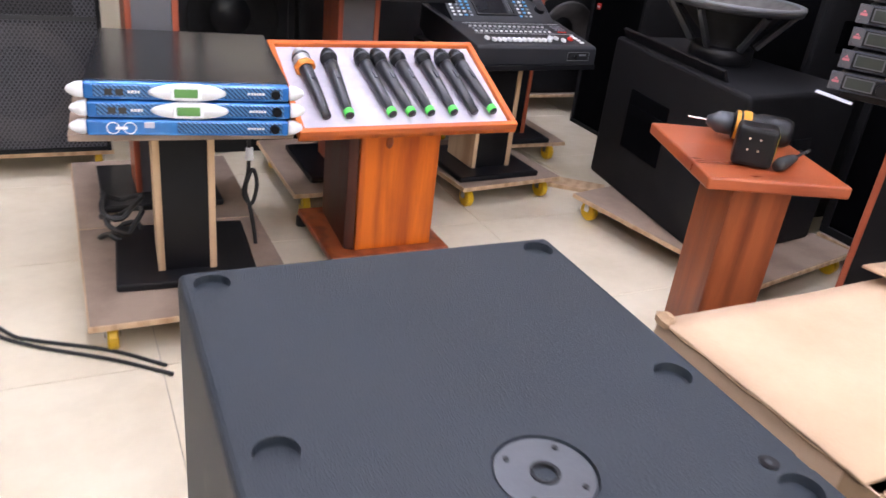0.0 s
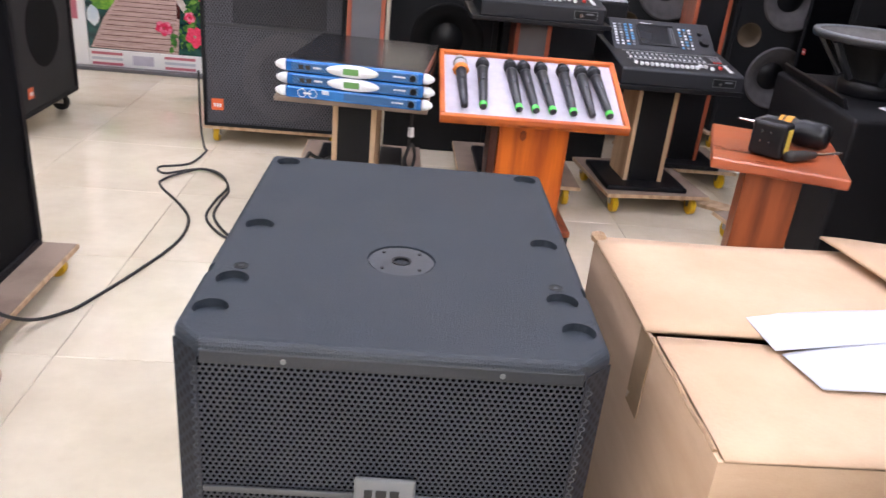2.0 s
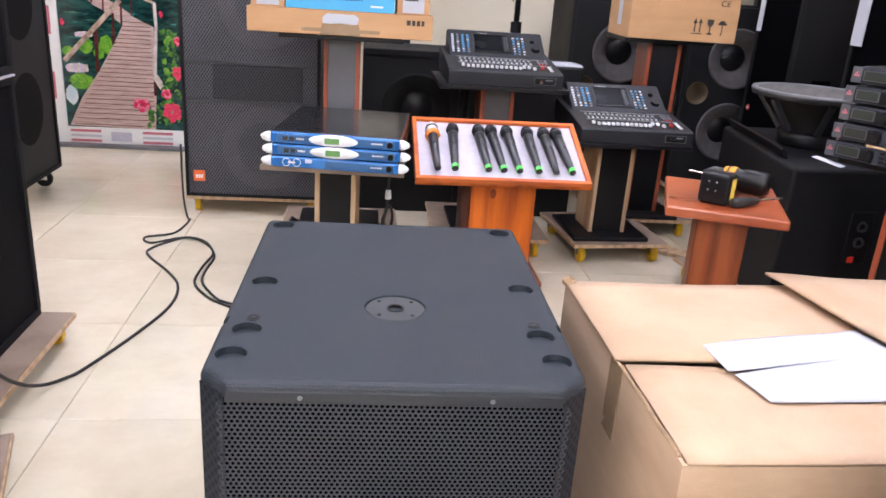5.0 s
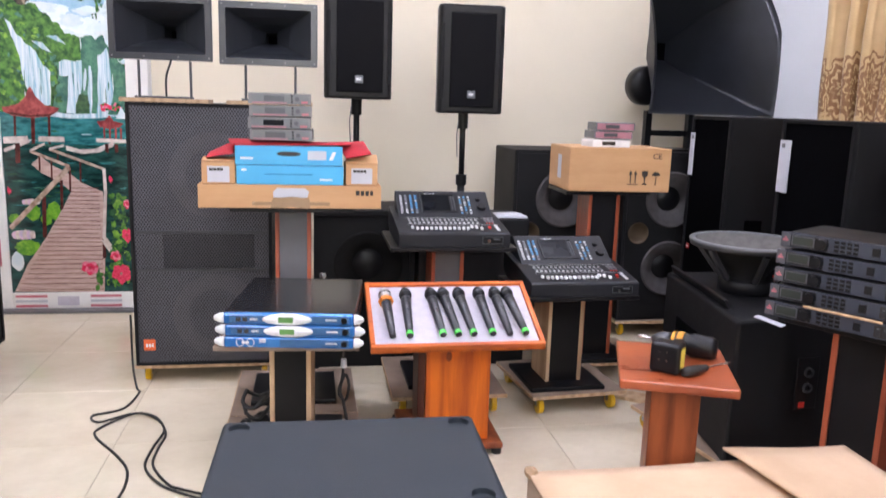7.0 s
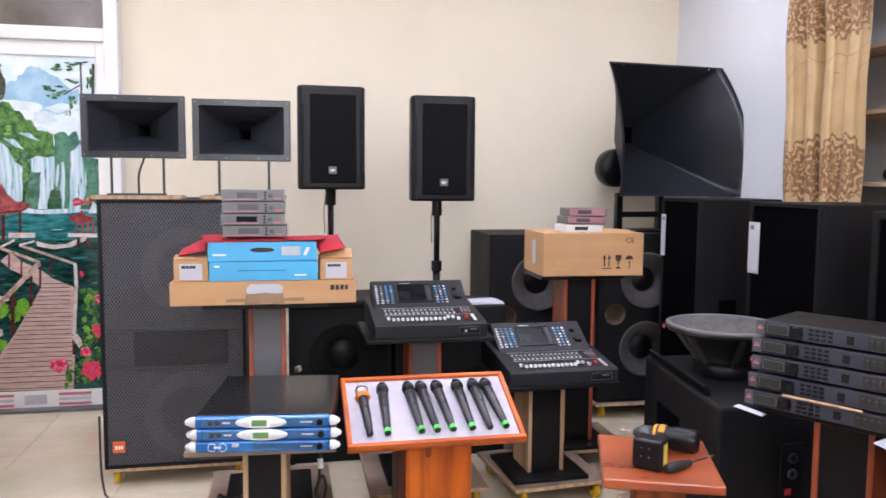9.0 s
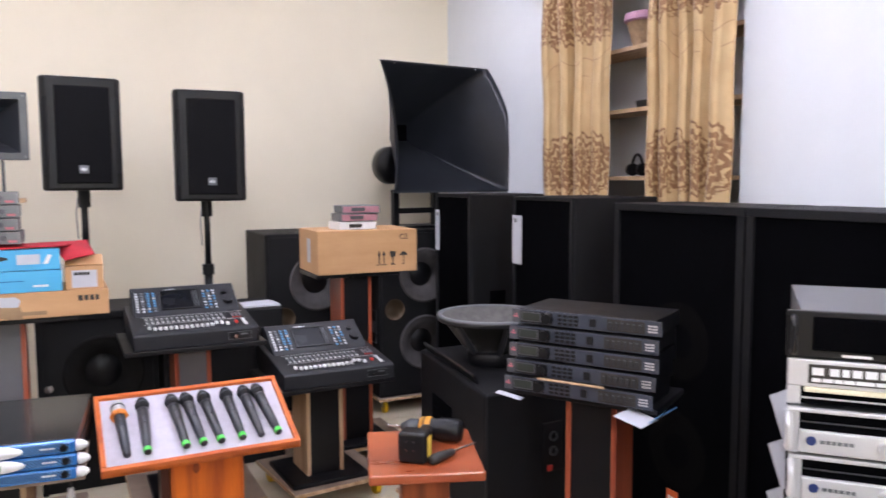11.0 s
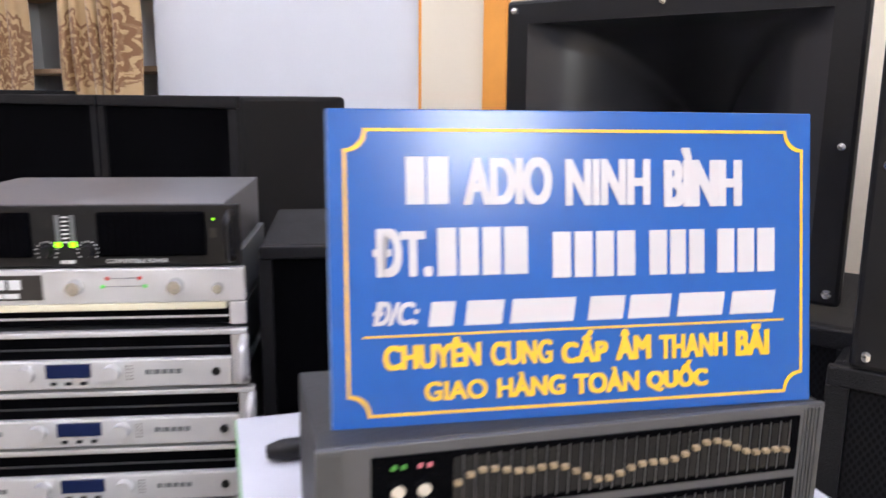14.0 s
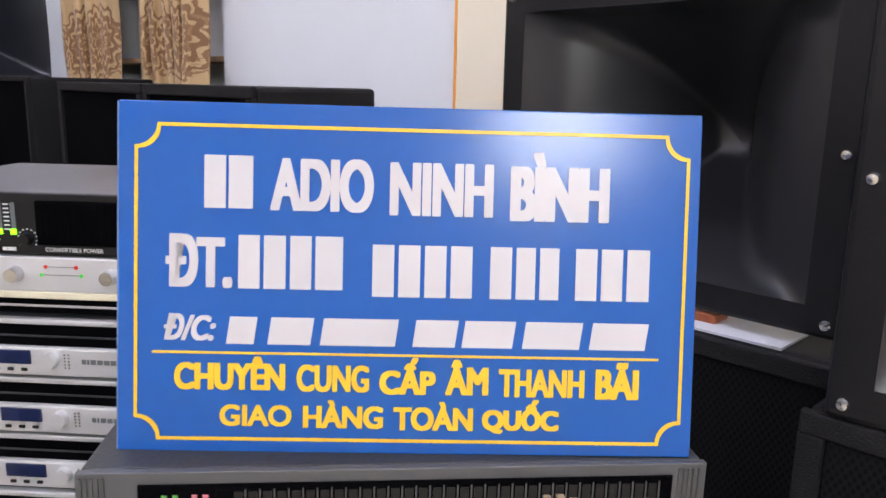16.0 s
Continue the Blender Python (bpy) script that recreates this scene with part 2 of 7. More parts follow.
def cyl(r, z0, z1, seg=24, r2=None):
    r2 = r if r2 is None else r2
    return lathe([(0, z0), (r, z0), (r2, z1), (0, z1)], seg)


def tube(points, r, seg=8):
    """A round cord along points."""
    bm = bmesh.new()
    rings = []
    pts = [Vector(p) for p in points]
    for i, p in enumerate(pts):
        d = (pts[min(i + 1, len(pts) - 1)] - pts[max(i - 1, 0)]).normalized()
        u = d.cross(Vector((0.13, 0.21, 0.97))).normalized()
        v = d.cross(u)
        rings.append([bm.verts.new(p + r * (math.cos(2 * math.pi * k / seg) * u + math.sin(2 * math.pi * k / seg) * v)) for k in range(seg)])
    for a, b in zip(rings, rings[1:]):
        for k in range(seg):
            bm.faces.new((a[k], a[(k + 1) % seg], b[(k + 1) % seg], b[k]))
    bm.faces.new(rings[0])
    bm.faces.new(rings[-1])
    bmesh.ops.recalc_face_normals(bm, faces=list(bm.faces))
    return bm


def smooth_path(pts, n=8):
    """Catmull-Rom points through pts."""
    p = [Vector(q) for q in pts]
    p = [2 * p[0] - p[1]] + p + [2 * p[-1] - p[-2]]
    out = []
    for i in range(1, len(p) - 2):
        for k in range(n):
            t = k / n
            a, b, c, d = p[i - 1], p[i], p[i + 1], p[i + 2]
            out.append(0.5 * ((2 * b) + (c - a) * t + (2 * a - 5 * b + 4 * c - d) * t * t + (3 * b - a - 3 * c + d) * t ** 3))
    out.append(p[-2])
    return out


def at(bm, m):
    bmesh.ops.transform(bm, matrix=m, verts=list(bm.verts))
    return bm


def joined(*bms):
    out = bmesh.new()
    for b in bms:
        me = bpy.data.meshes.new("tmp")
        b.to_mesh(me)
        b.free()
        out.from_mesh(me)
        bpy.data.meshes.remove(me)
    return out


def part(name, bm, material, parent, label="", smooth=False):
    me = bpy.data.meshes.new(name)
    bm.to_mesh(me)
    bm.free()
    me.materials.append(material)
    if smooth:
        me.polygons.foreach_set("use_smooth", [True] * len(me.polygons))
    ob = new(name, me)
    ob.parent = parent
    if label:
        ob["label"] = label
    return ob


def again(ob, parent, m):
    """The same part once more, on the same mesh."""
    o = new(ob.name.split(".")[0], ob.data)
    o.parent = parent
    o.matrix_basis = m
    if "label" in ob:
        o["label"] = ob["label"]
    return o


def thing(name, label, category, m=Matrix(), group="", kind=""):
    ob = new(name)
    ob.empty_display_size = 0.05
    ob.matrix_basis = m
    return tagged(ob, label, category, group, kind)


def structure(name, bm, material, label=""):
    return tagged(part(name, bm, material, None), label, "", "", "structure")


def cut(ob, cutters):
    """Cuts the cutters' volumes out of ob's mesh for good."""
    me = bpy.data.meshes.new("cutter")
    j = joined(*cutters)
    j.to_mesh(me)
    j.free()
    c = new("cutter", me)
    c.parent = ob.parent
    md = ob.modifiers.new("cut", "BOOLEAN")
    md.object, md.operation, md.solver = c, "DIFFERENCE", "EXACT"
    keep = ob.data.materials[0]
    got = bpy.data.meshes.new_from_object(ob.evaluated_get(bpy.context.evaluated_depsgraph_get()))
    ob.modifiers.remove(md)
    got.materials.clear()
    got.materials.append(keep)
    ob.data = got
    bpy.data.objects.remove(c)
    bpy.data.meshes.remove(me)


def lettering(name, words, width, height, m, material, parent, bold=0.0, shear=0.0, label=""):
    """Words of the built-in font, fitted to width x height, lying in the xz plane facing -y, lower left at m."""
    cu = bpy.data.curves.new(name, "FONT")
    cu.body, cu.size, cu.shear, cu.extrude = words, 1.0, shear, 0.004
    tmp = bpy.data.objects.new(name, cu)
    scene.collection.objects.link(tmp)
    me = bpy.data.meshes.new_from_object(tmp.evaluated_get(bpy.context.evaluated_depsgraph_get()))
    bpy.data.objects.remove(tmp)
    bpy.data.curves.remove(cu)
    co = np.empty(len(me.vertices) * 3)
    me.vertices.foreach_get("co", co)
    co = co.reshape(-1, 3)
    lo, hi = co.min(0), co.max(0)
    grow = bold * height
    s = ((width - 2 * grow) / (hi[0] - lo[0]), (height - 1.2 * grow) / (hi[1] - lo[1]))
    flat = np.stack([(co[:, 0] - lo[0]) * s[0] + grow, -co[:, 2] * 0.1, (co[:, 1] - lo[1]) * s[1] + 0.6 * grow], 1)
    me.vertices.foreach_set("co", flat.ravel())
    if bold:  # heavier strokes: the outline drawn again, shifted a little
        b = bmesh.new()
        for k, (dx, dz) in enumerate(((0, 0), (1, 0), (-1, 0), (0.5, 0), (-0.5, 0), (0.9, 0.6), (-0.9, 0.6), (0.9, -0.6), (-0.9, -0.6), (0, 0.6), (0, -0.6))):
            n0 = len(b.verts)
            b.from_mesh(me)
            b.verts.ensure_lookup_table()
            for v in b.verts[n0:]:
                v.co += Vector((dx * bold * height, -0.00003 * k, dz * bold * height))
        b.to_mesh(me)
        b.free()
    me.materials.clear()
    me.materials.append(material)
    ob = new(name, me)
    ob.parent = parent
    ob.matrix_basis = m
    if label:
        ob["label"] = label
    return ob


def bars(x0, z0, widths, height, y=0.0, gap=0.25, t=0.0012):
    """A row of plain bars standing for writing, on a face at y that looks to -y."""
    out = []
    for w in widths:
        out.append(box(x0, x0 + w, y - t, y, z0, z0 + height))
        x0 += w + gap * height
    return joined(*out)


def flat(pts, y, t=0.001):
    """A thin sheet with the outline pts (x, z), its face at y looking to -y."""
    bm = prism([(x, z) for x, z in pts], 0, t)
    return at(bm, Matrix.Translation((0, y + t, 0)) @ pose(0, 0, 0, 90, 0, 0))


UP = pose(0, 0, 0, 90, 0, 0)  # turns a lathe's z to -y

# ---- the room ----
XR, YB, XL, YF, ZC = 3.1, 4.4, -3.0, -3.6, 3.3
structure("wall_north", box(XL - 0.15, XR + 0.6, YB, YB + 0.15, 0, ZC), CREAM, "cream painted back wall")
# east wall with a shelf niche behind the curtains
NY0, NY1, NZ0, NZ1 = 1.62, 2.92, 0.9, 2.46
wall_e = structure("wall_east", joined(box(XR, XR + 0.12, YF, NY0, 0, ZC), box(XR, XR + 0.12, NY1, YB, 0, ZC), box(XR, XR + 0.12, NY0, NY1, 0, NZ0), box(XR, XR + 0.12, NY0, NY1, NZ1, ZC)), LAV, "pale lavender blue painted wall")
structure("wall_west", box(XL - 0.15, XL, YF, YB, 0, ZC), CREAM, "cream painted side wall")
wx0, wx1, wz0, wz1 = WIN
structure("wall_south", joined(box(XL - 0.15, wx0, YF - 0.15, YF, 0, ZC), box(wx1, XR + 0.6, YF - 0.15, YF, 0, ZC), box(wx0, wx1, YF - 0.15, YF, 0, wz0), box(wx0, wx1, YF - 0.15, YF, wz1, ZC)), CREAM, "cream painted rear wall")
win = thing("window_1", "high white-framed window in the rear wall", "window", pose(0, YF, 0), "", "structure")
part("window_frame", joined(box(wx0, wx1, -0.06, 0.0, wz0, wz0 + 0.04), box(wx0, wx1, -0.06, 0.0, wz1 - 0.04, wz1), box(wx0, wx0 + 0.04, -0.06, 0.0, wz0 + 0.04, wz1 - 0.04), box(wx1 - 0.04, wx1, -0.06, 0.0, wz0 + 0.04, wz1 - 0.04)), WHITE, win)
structure("ceiling", box(XL - 0.15, XR + 0.6, YF - 0.15, YB + 0.15, ZC, ZC + 0.1), WHITE, "plain white ceiling")
# cream pilaster with orange edges
structure("wall_panel", box(XR - 0.03, XR, -1.9, 0.325, 0, ZC), CREAM, "cream painted wall panel")
structure("trim", box(XR - 0.032, XR, 0.325, 0.334, 0, ZC), ORANGE, "thin orange painted trim strip")
structure("trim", box(XR - 0.05, XR - 0.03, 0.035, 0.105, 0, ZC), ORANGE, "broad orange painted trim strip")

# ceiling lights
for cx, cy in [(x, y) for y in (-2.9, -1.1, 0.9, 2.9) for x in (-1.7, 0.2, 2.1)]:
    cl = thing("ceiling_light", "square white flush ceiling light panel, switched on", "ceiling light", pose(cx, cy, ZC - 0.03), "ceiling lights")
    part("frame", joined(box(-0.32, 0.32, -0.32, -0.3, 0, 0.03), box(-0.32, 0.32, 0.3, 0.32, 0, 0.03), box(-0.32, -0.3, -0.3, 0.3, 0, 0.03), box(0.3, 0.32, -0.3, 0.3, 0, 0.03)), WHITE, cl)
    part("diffuser", box(-0.3, 0.3, -0.3, 0.3, 0.008, 0.03), LAMP_M, cl, "glowing white diffuser")

# niche and shelves
niche = thing("wall_shelf", "built-in grey shelf niche with wooden boards behind the curtains", "shelf", pose(XR, 0, 0))
part("back_panel", box(0.24, 0.26, NY0, NY1, NZ0, NZ1), LAV, niche)
part("side_panel", box(0.121, 0.26, NY0 - 0.02, NY0, NZ0, NZ1), LAV, niche)
part("side_panel", box(0.121, 0.26, NY1, NY1 + 0.02, NZ0, NZ1), LAV, niche)
part("top_panel", box(0.121, 0.26, NY0, NY1, NZ1, NZ1 + 0.02), LAV, niche)
part("bottom_panel", box(0.121, 0.26, NY0, NY1, NZ0 - 0.02, NZ0), LAV, niche)
for z in (1.44, 1.79, 2.105):
    part("shelf_board", box(0.02, 0.24, NY0, NY1, z, z + 0.022, 0.002), OAK, niche)
for sy, z, w in ((2.33, 1.812, 0.13), (2.27, 1.812, 0.05)):
    bun = thing("cable_bundle", "small heap of dark and white cables on the shelf", "cable", pose(XR + 0.12, sy, z))
    part("coil", joined(*[tube([(0.05 * math.cos(a / 5) * (1 + 0.1 * k), w * 0.6 * math.sin(a / 5), 0.012 + 0.011 * k) for a in range(32)], 0.006, 6) for k in range(3)]), RUBBER if w > 0.1 else IVORY, bun)
hat = thing("decorative_basket", "small brown and pink basket on the top shelf", "basket", pose(XR + 0.10, 2.33, 2.127))
part("bowl", lathe([(0, 0), (0.08, 0), (0.11, 0.12), (0.10, 0.12), (0.07, 0.01), (0, 0.01)], 20), KRAFTD, hat)
part("rim", lathe([(0.112, 0.115), (0.125, 0.125), (0.118, 0.16), (0.10, 0.15), (0.10, 0.12)], 20), mat("pink_cloth", (0.55, 0.30, 0.42), 0.8), hat, "pink cloth rim")
for k, sy in enumerate((2.42, 2.30, 2.19)):
    hp = thing("headphones", "pair of black headphones standing on the shelf", "headphones", pose(XR + 0.12, sy, 1.462, 0, 0, 75), "headphones")
    part("headband", tube([(0.06 * math.cos(a), 0, 0.045 + 0.07 * math.sin(a)) for a in [math.pi * i / 12 for i in range(13)]], 0.008, 6), BLKS, hp)
    for sx in (-1, 1):
        part("ear_cup", at(cyl(0.034, -0.012, 0.012, 16), pose(sx * 0.06, 0, 0.036, 0, 90, 0)), BLKS, hp)


# curtains
def damask(name):
    m = mat(name, (0.56, 0.39, 0.20), 0.55, 0, 0.08, 6, 0.2, 420, (0.47, 0.31, 0.145))
    nt = m.node_tree
    n, li = nt.nodes, nt.links
    p = n["Principled BSDF"]
    uv = n.new("ShaderNodeUVMap")
    sp = n.new("ShaderNodeSeparateXYZ")
    li.new(uv.outputs[0], sp.inputs[0])

    def op(kind, a, b=None):
        q = n.new("ShaderNodeMath")
        q.operation = kind
        for k, s in enumerate((a, b)):
            if s is None:
                continue
            if isinstance(s, (int, float)):
                q.inputs[k].default_value = s
            else:
                li.new(s, q.inputs[k])
        return q.outputs[0]
    u, v = sp.outputs[0], sp.outputs[1]
    # a deep band of medallions with scrolled outlines, repeated up the cloth
    cu = op("SUBTRACT", op("FRACT", op("DIVIDE", u, 0.13)), 0.5)
    cv = op("SUBTRACT", op("FRACT", op("DIVIDE", op("SUBTRACT", v, 1.33), 0.80)), 0.25)
    x, y = op("MULTIPLY", cu, 0.13), op("MULTIPLY", cv, 0.80)
    r = op("SQRT", op("ADD", op("MULTIPLY", op("MULTIPLY", x, x), 5.5), op("MULTIPLY", y, y)))
    ang = op("ARCTAN2", y, op("MULTIPLY", x, 2.3))
    nz = n.new("ShaderNodeTexNoise")
    nz.inputs["Scale"].default_value = 42
    nz.inputs["Detail"].default_value = 3
    li.new(uv.outputs[0], nz.inputs[0])
    wob = op("MULTIPLY", op("SUBTRACT", nz.outputs[0], 0.5), 0.05)
    petals = op("MULTIPLY", op("SINE", op("MULTIPLY", ang, 11.0)), 0.013)
    rr = op("ADD", op("ADD", r, petals), wob)
    rings = op("GREATER_THAN", op("SINE", op("MULTIPLY", rr, 125.0)), -0.25)
    inside = op("LESS_THAN", rr, 0.165)
    band = op("MULTIPLY", op("GREATER_THAN", cv, -0.19), op("LESS_THAN", cv, 0.10))
    fill = op("MULTIPLY", band, op("GREATER_THAN", nz.outputs[0], 0.53))
    mask = op("MAXIMUM", op("MULTIPLY", rings, inside), op("MULTIPLY", fill, 0.8))
    # thin sweeping lines above the band
    wave = op("ABSOLUTE", op("SINE", op("ADD", op("MULTIPLY", v, 34.0), op("MULTIPLY", op("SINE", op("MULTIPLY", u, 24.0)), 2.0))))
    line = op("MULTIPLY", op("LESS_THAN", wave, 0.08), op("GREATER_THAN", cv, 0.58))
    mask = op("MAXIMUM", mask, op("MULTIPLY", line, 0.6))
    mx = n.new("ShaderNodeMix")
    mx.data_type = "RGBA"
    li.new(mask, mx.inputs[0])
    li.new(p.inputs["Base Color"].links[0].from_socket, mx.inputs[6])
    mx.inputs[7].default_value = (0.22, 0.105, 0.04, 1)
    li.new(mx.outputs[2], p.inputs["Base Color"])
    p.inputs["Sheen Weight"].default_value = 0.15
    return m


DAMASK = damask("gold_brown_damask")


def curtain(y0, y1, z0, z1, x, folds, label):
    th = thing("curtain", label, "curtain", pose(x, 0, 0), "curtains")
    bm = bmesh.new()
    uvl = bm.loops.layers.uv.new("UVMap")
    nu, nv = folds * 14, 24
    grid, arc = [], [0.0]
    rng = random.Random(int(y0 * 100))
    ph = [rng.uniform(-0.5, 0.5) for _ in range(folds + 2)]
    am = [rng.uniform(0.7, 1.25) for _ in range(folds + 2)]
    for side in (0, 1):
        rows = []
        for j in range(nv + 1):
            z = z0 + (z1 - z0) * j / nv
            row = []
            for i in range(nu + 1):
                s = i / nu
                f = s * folds
                k = int(min(f, folds - 1e-6))
                w = f - k
                amp = (am[k] * (1 - w) + am[k + 1] * w) * (0.056 + 0.010 * math.sin(2.1 * z + k))
                a = 2 * math.pi * (f + 0.12 * math.sin(2 * math.pi * f * 0.5 + ph[k]))
                yy = y0 + (y1 - y0) * s + 0.012 * math.sin(a * 2) * (1 if 0.03 < s < 0.97 else 0)
                pleat = abs(math.sin(a / 2)) ** 0.65  # round ridges, sharp valleys
                row.append(bm.verts.new((0.045 - 1.9 * amp * pleat + 0.006 * math.sin(9 * z + f) + 0.002 * side, yy, z)))
            rows.append(row)
        for j in range(nv):
            for i in range(nu):
                q = (rows[j][i], rows[j][i + 1], rows[j + 1][i + 1], rows[j + 1][i])
                face = bm.faces.new(q if side else q[::-1])
                fabric = (y1 - y0) * 1.15
                idx = ((i, j), (i + 1, j), (i + 1, j + 1), (i, j + 1))
                ids = idx if side else idx[::-1]
                for lp, (a, b) in zip(face.loops, ids):
                    lp[uvl].uv = (fabric * a / nu, z0 + (z1 - z0) * b / nv)
    part("cloth", bm, DAMASK, th, smooth=True)
    return th


curtain(1.60, 2.115, 0.72, 2.56, XR - 0.085, 5, "gold damask curtain with brown floral medallions, drawn aside")
curtain(2.43, 2.96, 0.72, 2.56, XR - 0.085, 4, "gold damask curtain with brown floral medallions, hanging in folds")
rod = thing("curtain_rod", "cream wooden curtain rod with a turned finial", "curtain rod", pose(XR - 0.08, 0, 2.56))
part("pole", at(cyl(0.016, 1.4, 3.1, 16), pose(0, 0, 0.01, -90, 0, 0)), KRAFT, rod)
part("finial", at(lathe([(0, 0), (0.02, 0), (0.03, 0.02), (0.018, 0.035), (0.034, 0.06), (0.02, 0.09), (0, 0.1)], 16), pose(0, 3.1, 0.01, -90, 0, 0)), KRAFT, rod)
part("bracket", box(-0.012, 0.08, 3.0, 3.03, -0.02, 0.012, 0.004), KRAFT, rod)

# aluminium door with a printed glass mural, and a transom above it
door = thing("door_1", "white aluminium door with a landscape mural panel and taped film", "door", pose(-1.70, 4.3, 0), "", "structure")
DW = 1.0  # frame width
part("door_frame", joined(box(-0.09, -0.03, 0, 0.1, 0, 3.0), box(DW - 0.05, DW + 0.03, -0.02, 0.1, 0, 3.0, 0.004), box(-0.03, DW - 0.05, -0.02, 0.1, 2.28, 2.36, 0.004), box(-0.03, DW - 0.05, -0.02, 0.1, 2.92, 3.0)), WHITE, door)
part("transom_pane", box(-0.03, DW - 0.05, 0.04, 0.05, 2.36, 2.92), mat("frosted_brown_glass", (0.20, 0.17, 0.14), 0.15, 0, 0.2, 3), door, "dim brown transom glass")
leaf = part("door_leaf", joined(box(-0.03, 0.152, 0.01, 0.06, 0.01, 2.28, 0.004), box(0.892, DW - 0.05, 0.01, 0.06, 0.01, 2.28, 0.004), box(0.152, 0.892, 0.01, 0.06, 0.01, 0.125, 0.003), box(0.152, 0.892, 0.01, 0.06, 2.19, 2.28, 0.003), box(0.152, 0.892, 0.03, 0.05, 0.125, 2.19)), WHITE, door)
sill = part("threshold", box(-0.09, DW + 0.03, -0.05, 0.1, 0.0, 0.022, 0.004), TOPM, door)
# protective film stickers on the white stiles
for k in range(5):
    part("film_label", box(0.07 + 0.003 * k, 0.105 + 0.003 * k, 0.007, 0.0095, 0.30 + 0.40 * k, 0.47 + 0.40 * k), PINK, door)
    part("film_label", bars(0.03, 0.33 + 0.40 * k, [0.022], 0.12, 0.0095), PAPER, door)
for x0 in (0.17, 0.62):
    for k in range(3):
        part("film_label", box(x0, x0 + 0.19, 0.006, 0.0095, 0.03 + 0.032 * k, 0.046 + 0.032 * k), PINK if k != 1 else PAPER, door)
part("film_label", bars(0.42, 0.04, [0.13], 0.06, 0.0095), FOAM, door)


# the mural: flat printed shapes on the glass, in mural coordinates 0..1 by 0..2.8
def print_mat(name, a, b, scale, stretch=(1, 1, 1)):
    m = mat(name, a, 0.15, 0, 0.1, scale, 0, 100, b, stretch)
    for n in m.node_tree.nodes:
        if n.type == "TEX_NOISE" and abs(n.inputs["Scale"].default_value - scale) < 1e-4:
            n.inputs["Detail"].default_value, n.inputs["Roughness"].default_value = 8, 0.66
        if n.type == "VALTORGB":
            n.color_ramp.elements[0].position, n.color_ramp.elements[1].position = 0.40, 0.60
    return m


mw, mh, mx0, mz0 = 0.74, 2.065, 0.152, 0.125
MY = 0.029


def ragged(pts, amount, seed, rounds=3):
    """The same outline with its edges broken up, finer at each round."""
    rng = random.Random(seed)
    for _ in range(rounds):
        out = []
        for (x0, z0), (x1, z1) in zip(pts, pts[1:] + pts[:1]):
            ln = math.hypot(x1 - x0, z1 - z0)
            k = amount * ln
            inside = all(0.02 < v < 0.98 for v in (x0, x1))
            out += [(x0, z0), ((x0 + x1) / 2 + (k * rng.uniform(-1, 1) if inside else 0), (z0 + z1) / 2 + 0.5 * k * rng.uniform(-1, 1) * inside)]
        pts = out
    return pts


LAID = {}  # shapes laid so far in each layer of the print


def mural(name, pts, material, layer):
    if name in ("hill", "cliff", "crag", "waterfall", "boulder"):
        pts = ragged(pts, 0.20 if name != "waterfall" else 0.10, len(pts) * 7 + int(90 * pts[0][0]))
    LAID[layer] = LAID.get(layer, 0) + 1
    part(name, flat([(mx0 + mw * x, mz0 + mh * z) for x, z in pts], MY - 0.0012 * layer - 0.0000025 * LAID[layer], 0.0007), material, MUR)


MUR = part("mural_panel", box(mx0, mx0 + mw, MY, MY + 0.001, mz0, mz0 + mh), print_mat("mural_green", (0.03, 0.10, 0.03), (0.006, 0.03, 0.012), 40), door, "printed landscape of waterfalls, pavilions and a plank bridge")


def blob(cx, cz, rx, rz, seed, n=26, rough=0.25):
    rng = random.Random(seed)
    return [(cx + rx * math.cos(2 * math.pi * i / n) * (1 + rough * rng.uniform(-1, 1)), cz + rz * math.sin(2 * math.pi * i / n) * (1 + rough * rng.uniform(-1, 1))) for i in range(n)]


M_SKY = print_mat("mural_sky", (0.80, 0.88, 0.90), (0.62, 0.78, 0.86), 5)
M_MNT = print_mat("mural_far_hill", (0.26, 0.48, 0.66), (0.42, 0.62, 0.76), 9)
M_HAZE = print_mat("mural_haze", (0.72, 0.80, 0.82), (0.56, 0.70, 0.76), 9)
M_LEAF = print_mat("mural_leaf", (0.10, 0.27, 0.05), (0.015, 0.075, 0.025), 26)
M_BRIGHT = print_mat("mural_bright_leaf", (0.22, 0.46, 0.07), (0.07, 0.22, 0.03), 30)
M_TEAL = print_mat("mural_misty_green", (0.09, 0.25, 0.16), (0.03, 0.12, 0.10), 20)
M_DARK = print_mat("mural_shade", (0.04, 0.13, 0.05), (0.014, 0.055, 0.03), 36)
M_ROCK = print_mat("mural_rock", (0.09, 0.08, 0.06), (0.015, 0.022, 0.02), 40)
M_TAN = print_mat("mural_pale_rock", (0.40, 0.34, 0.25), (0.18, 0.15, 0.11), 40)
M_FALL = print_mat("mural_water_fall", (0.70, 0.79, 0.85), (0.24, 0.46, 0.56), 6, (9, 1, 0.35))
M_POND = print_mat("mural_pond", (0.05, 0.26, 0.27), (0.012, 0.09, 0.10), 9, (1, 1, 4))
M_DEEP = print_mat("mural_deep_water", (0.02, 0.085, 0.075), (0.004, 0.02, 0.02), 8, (1, 1, 3))
M_PLANK = print_mat("mural_plank", (0.66, 0.49, 0.44), (0.46, 0.31, 0.28), 8, (1, 1, 14))
M_RAIL = print_mat("mural_rail", (0.60, 0.47, 0.38), (0.30, 0.20, 0.15), 24)
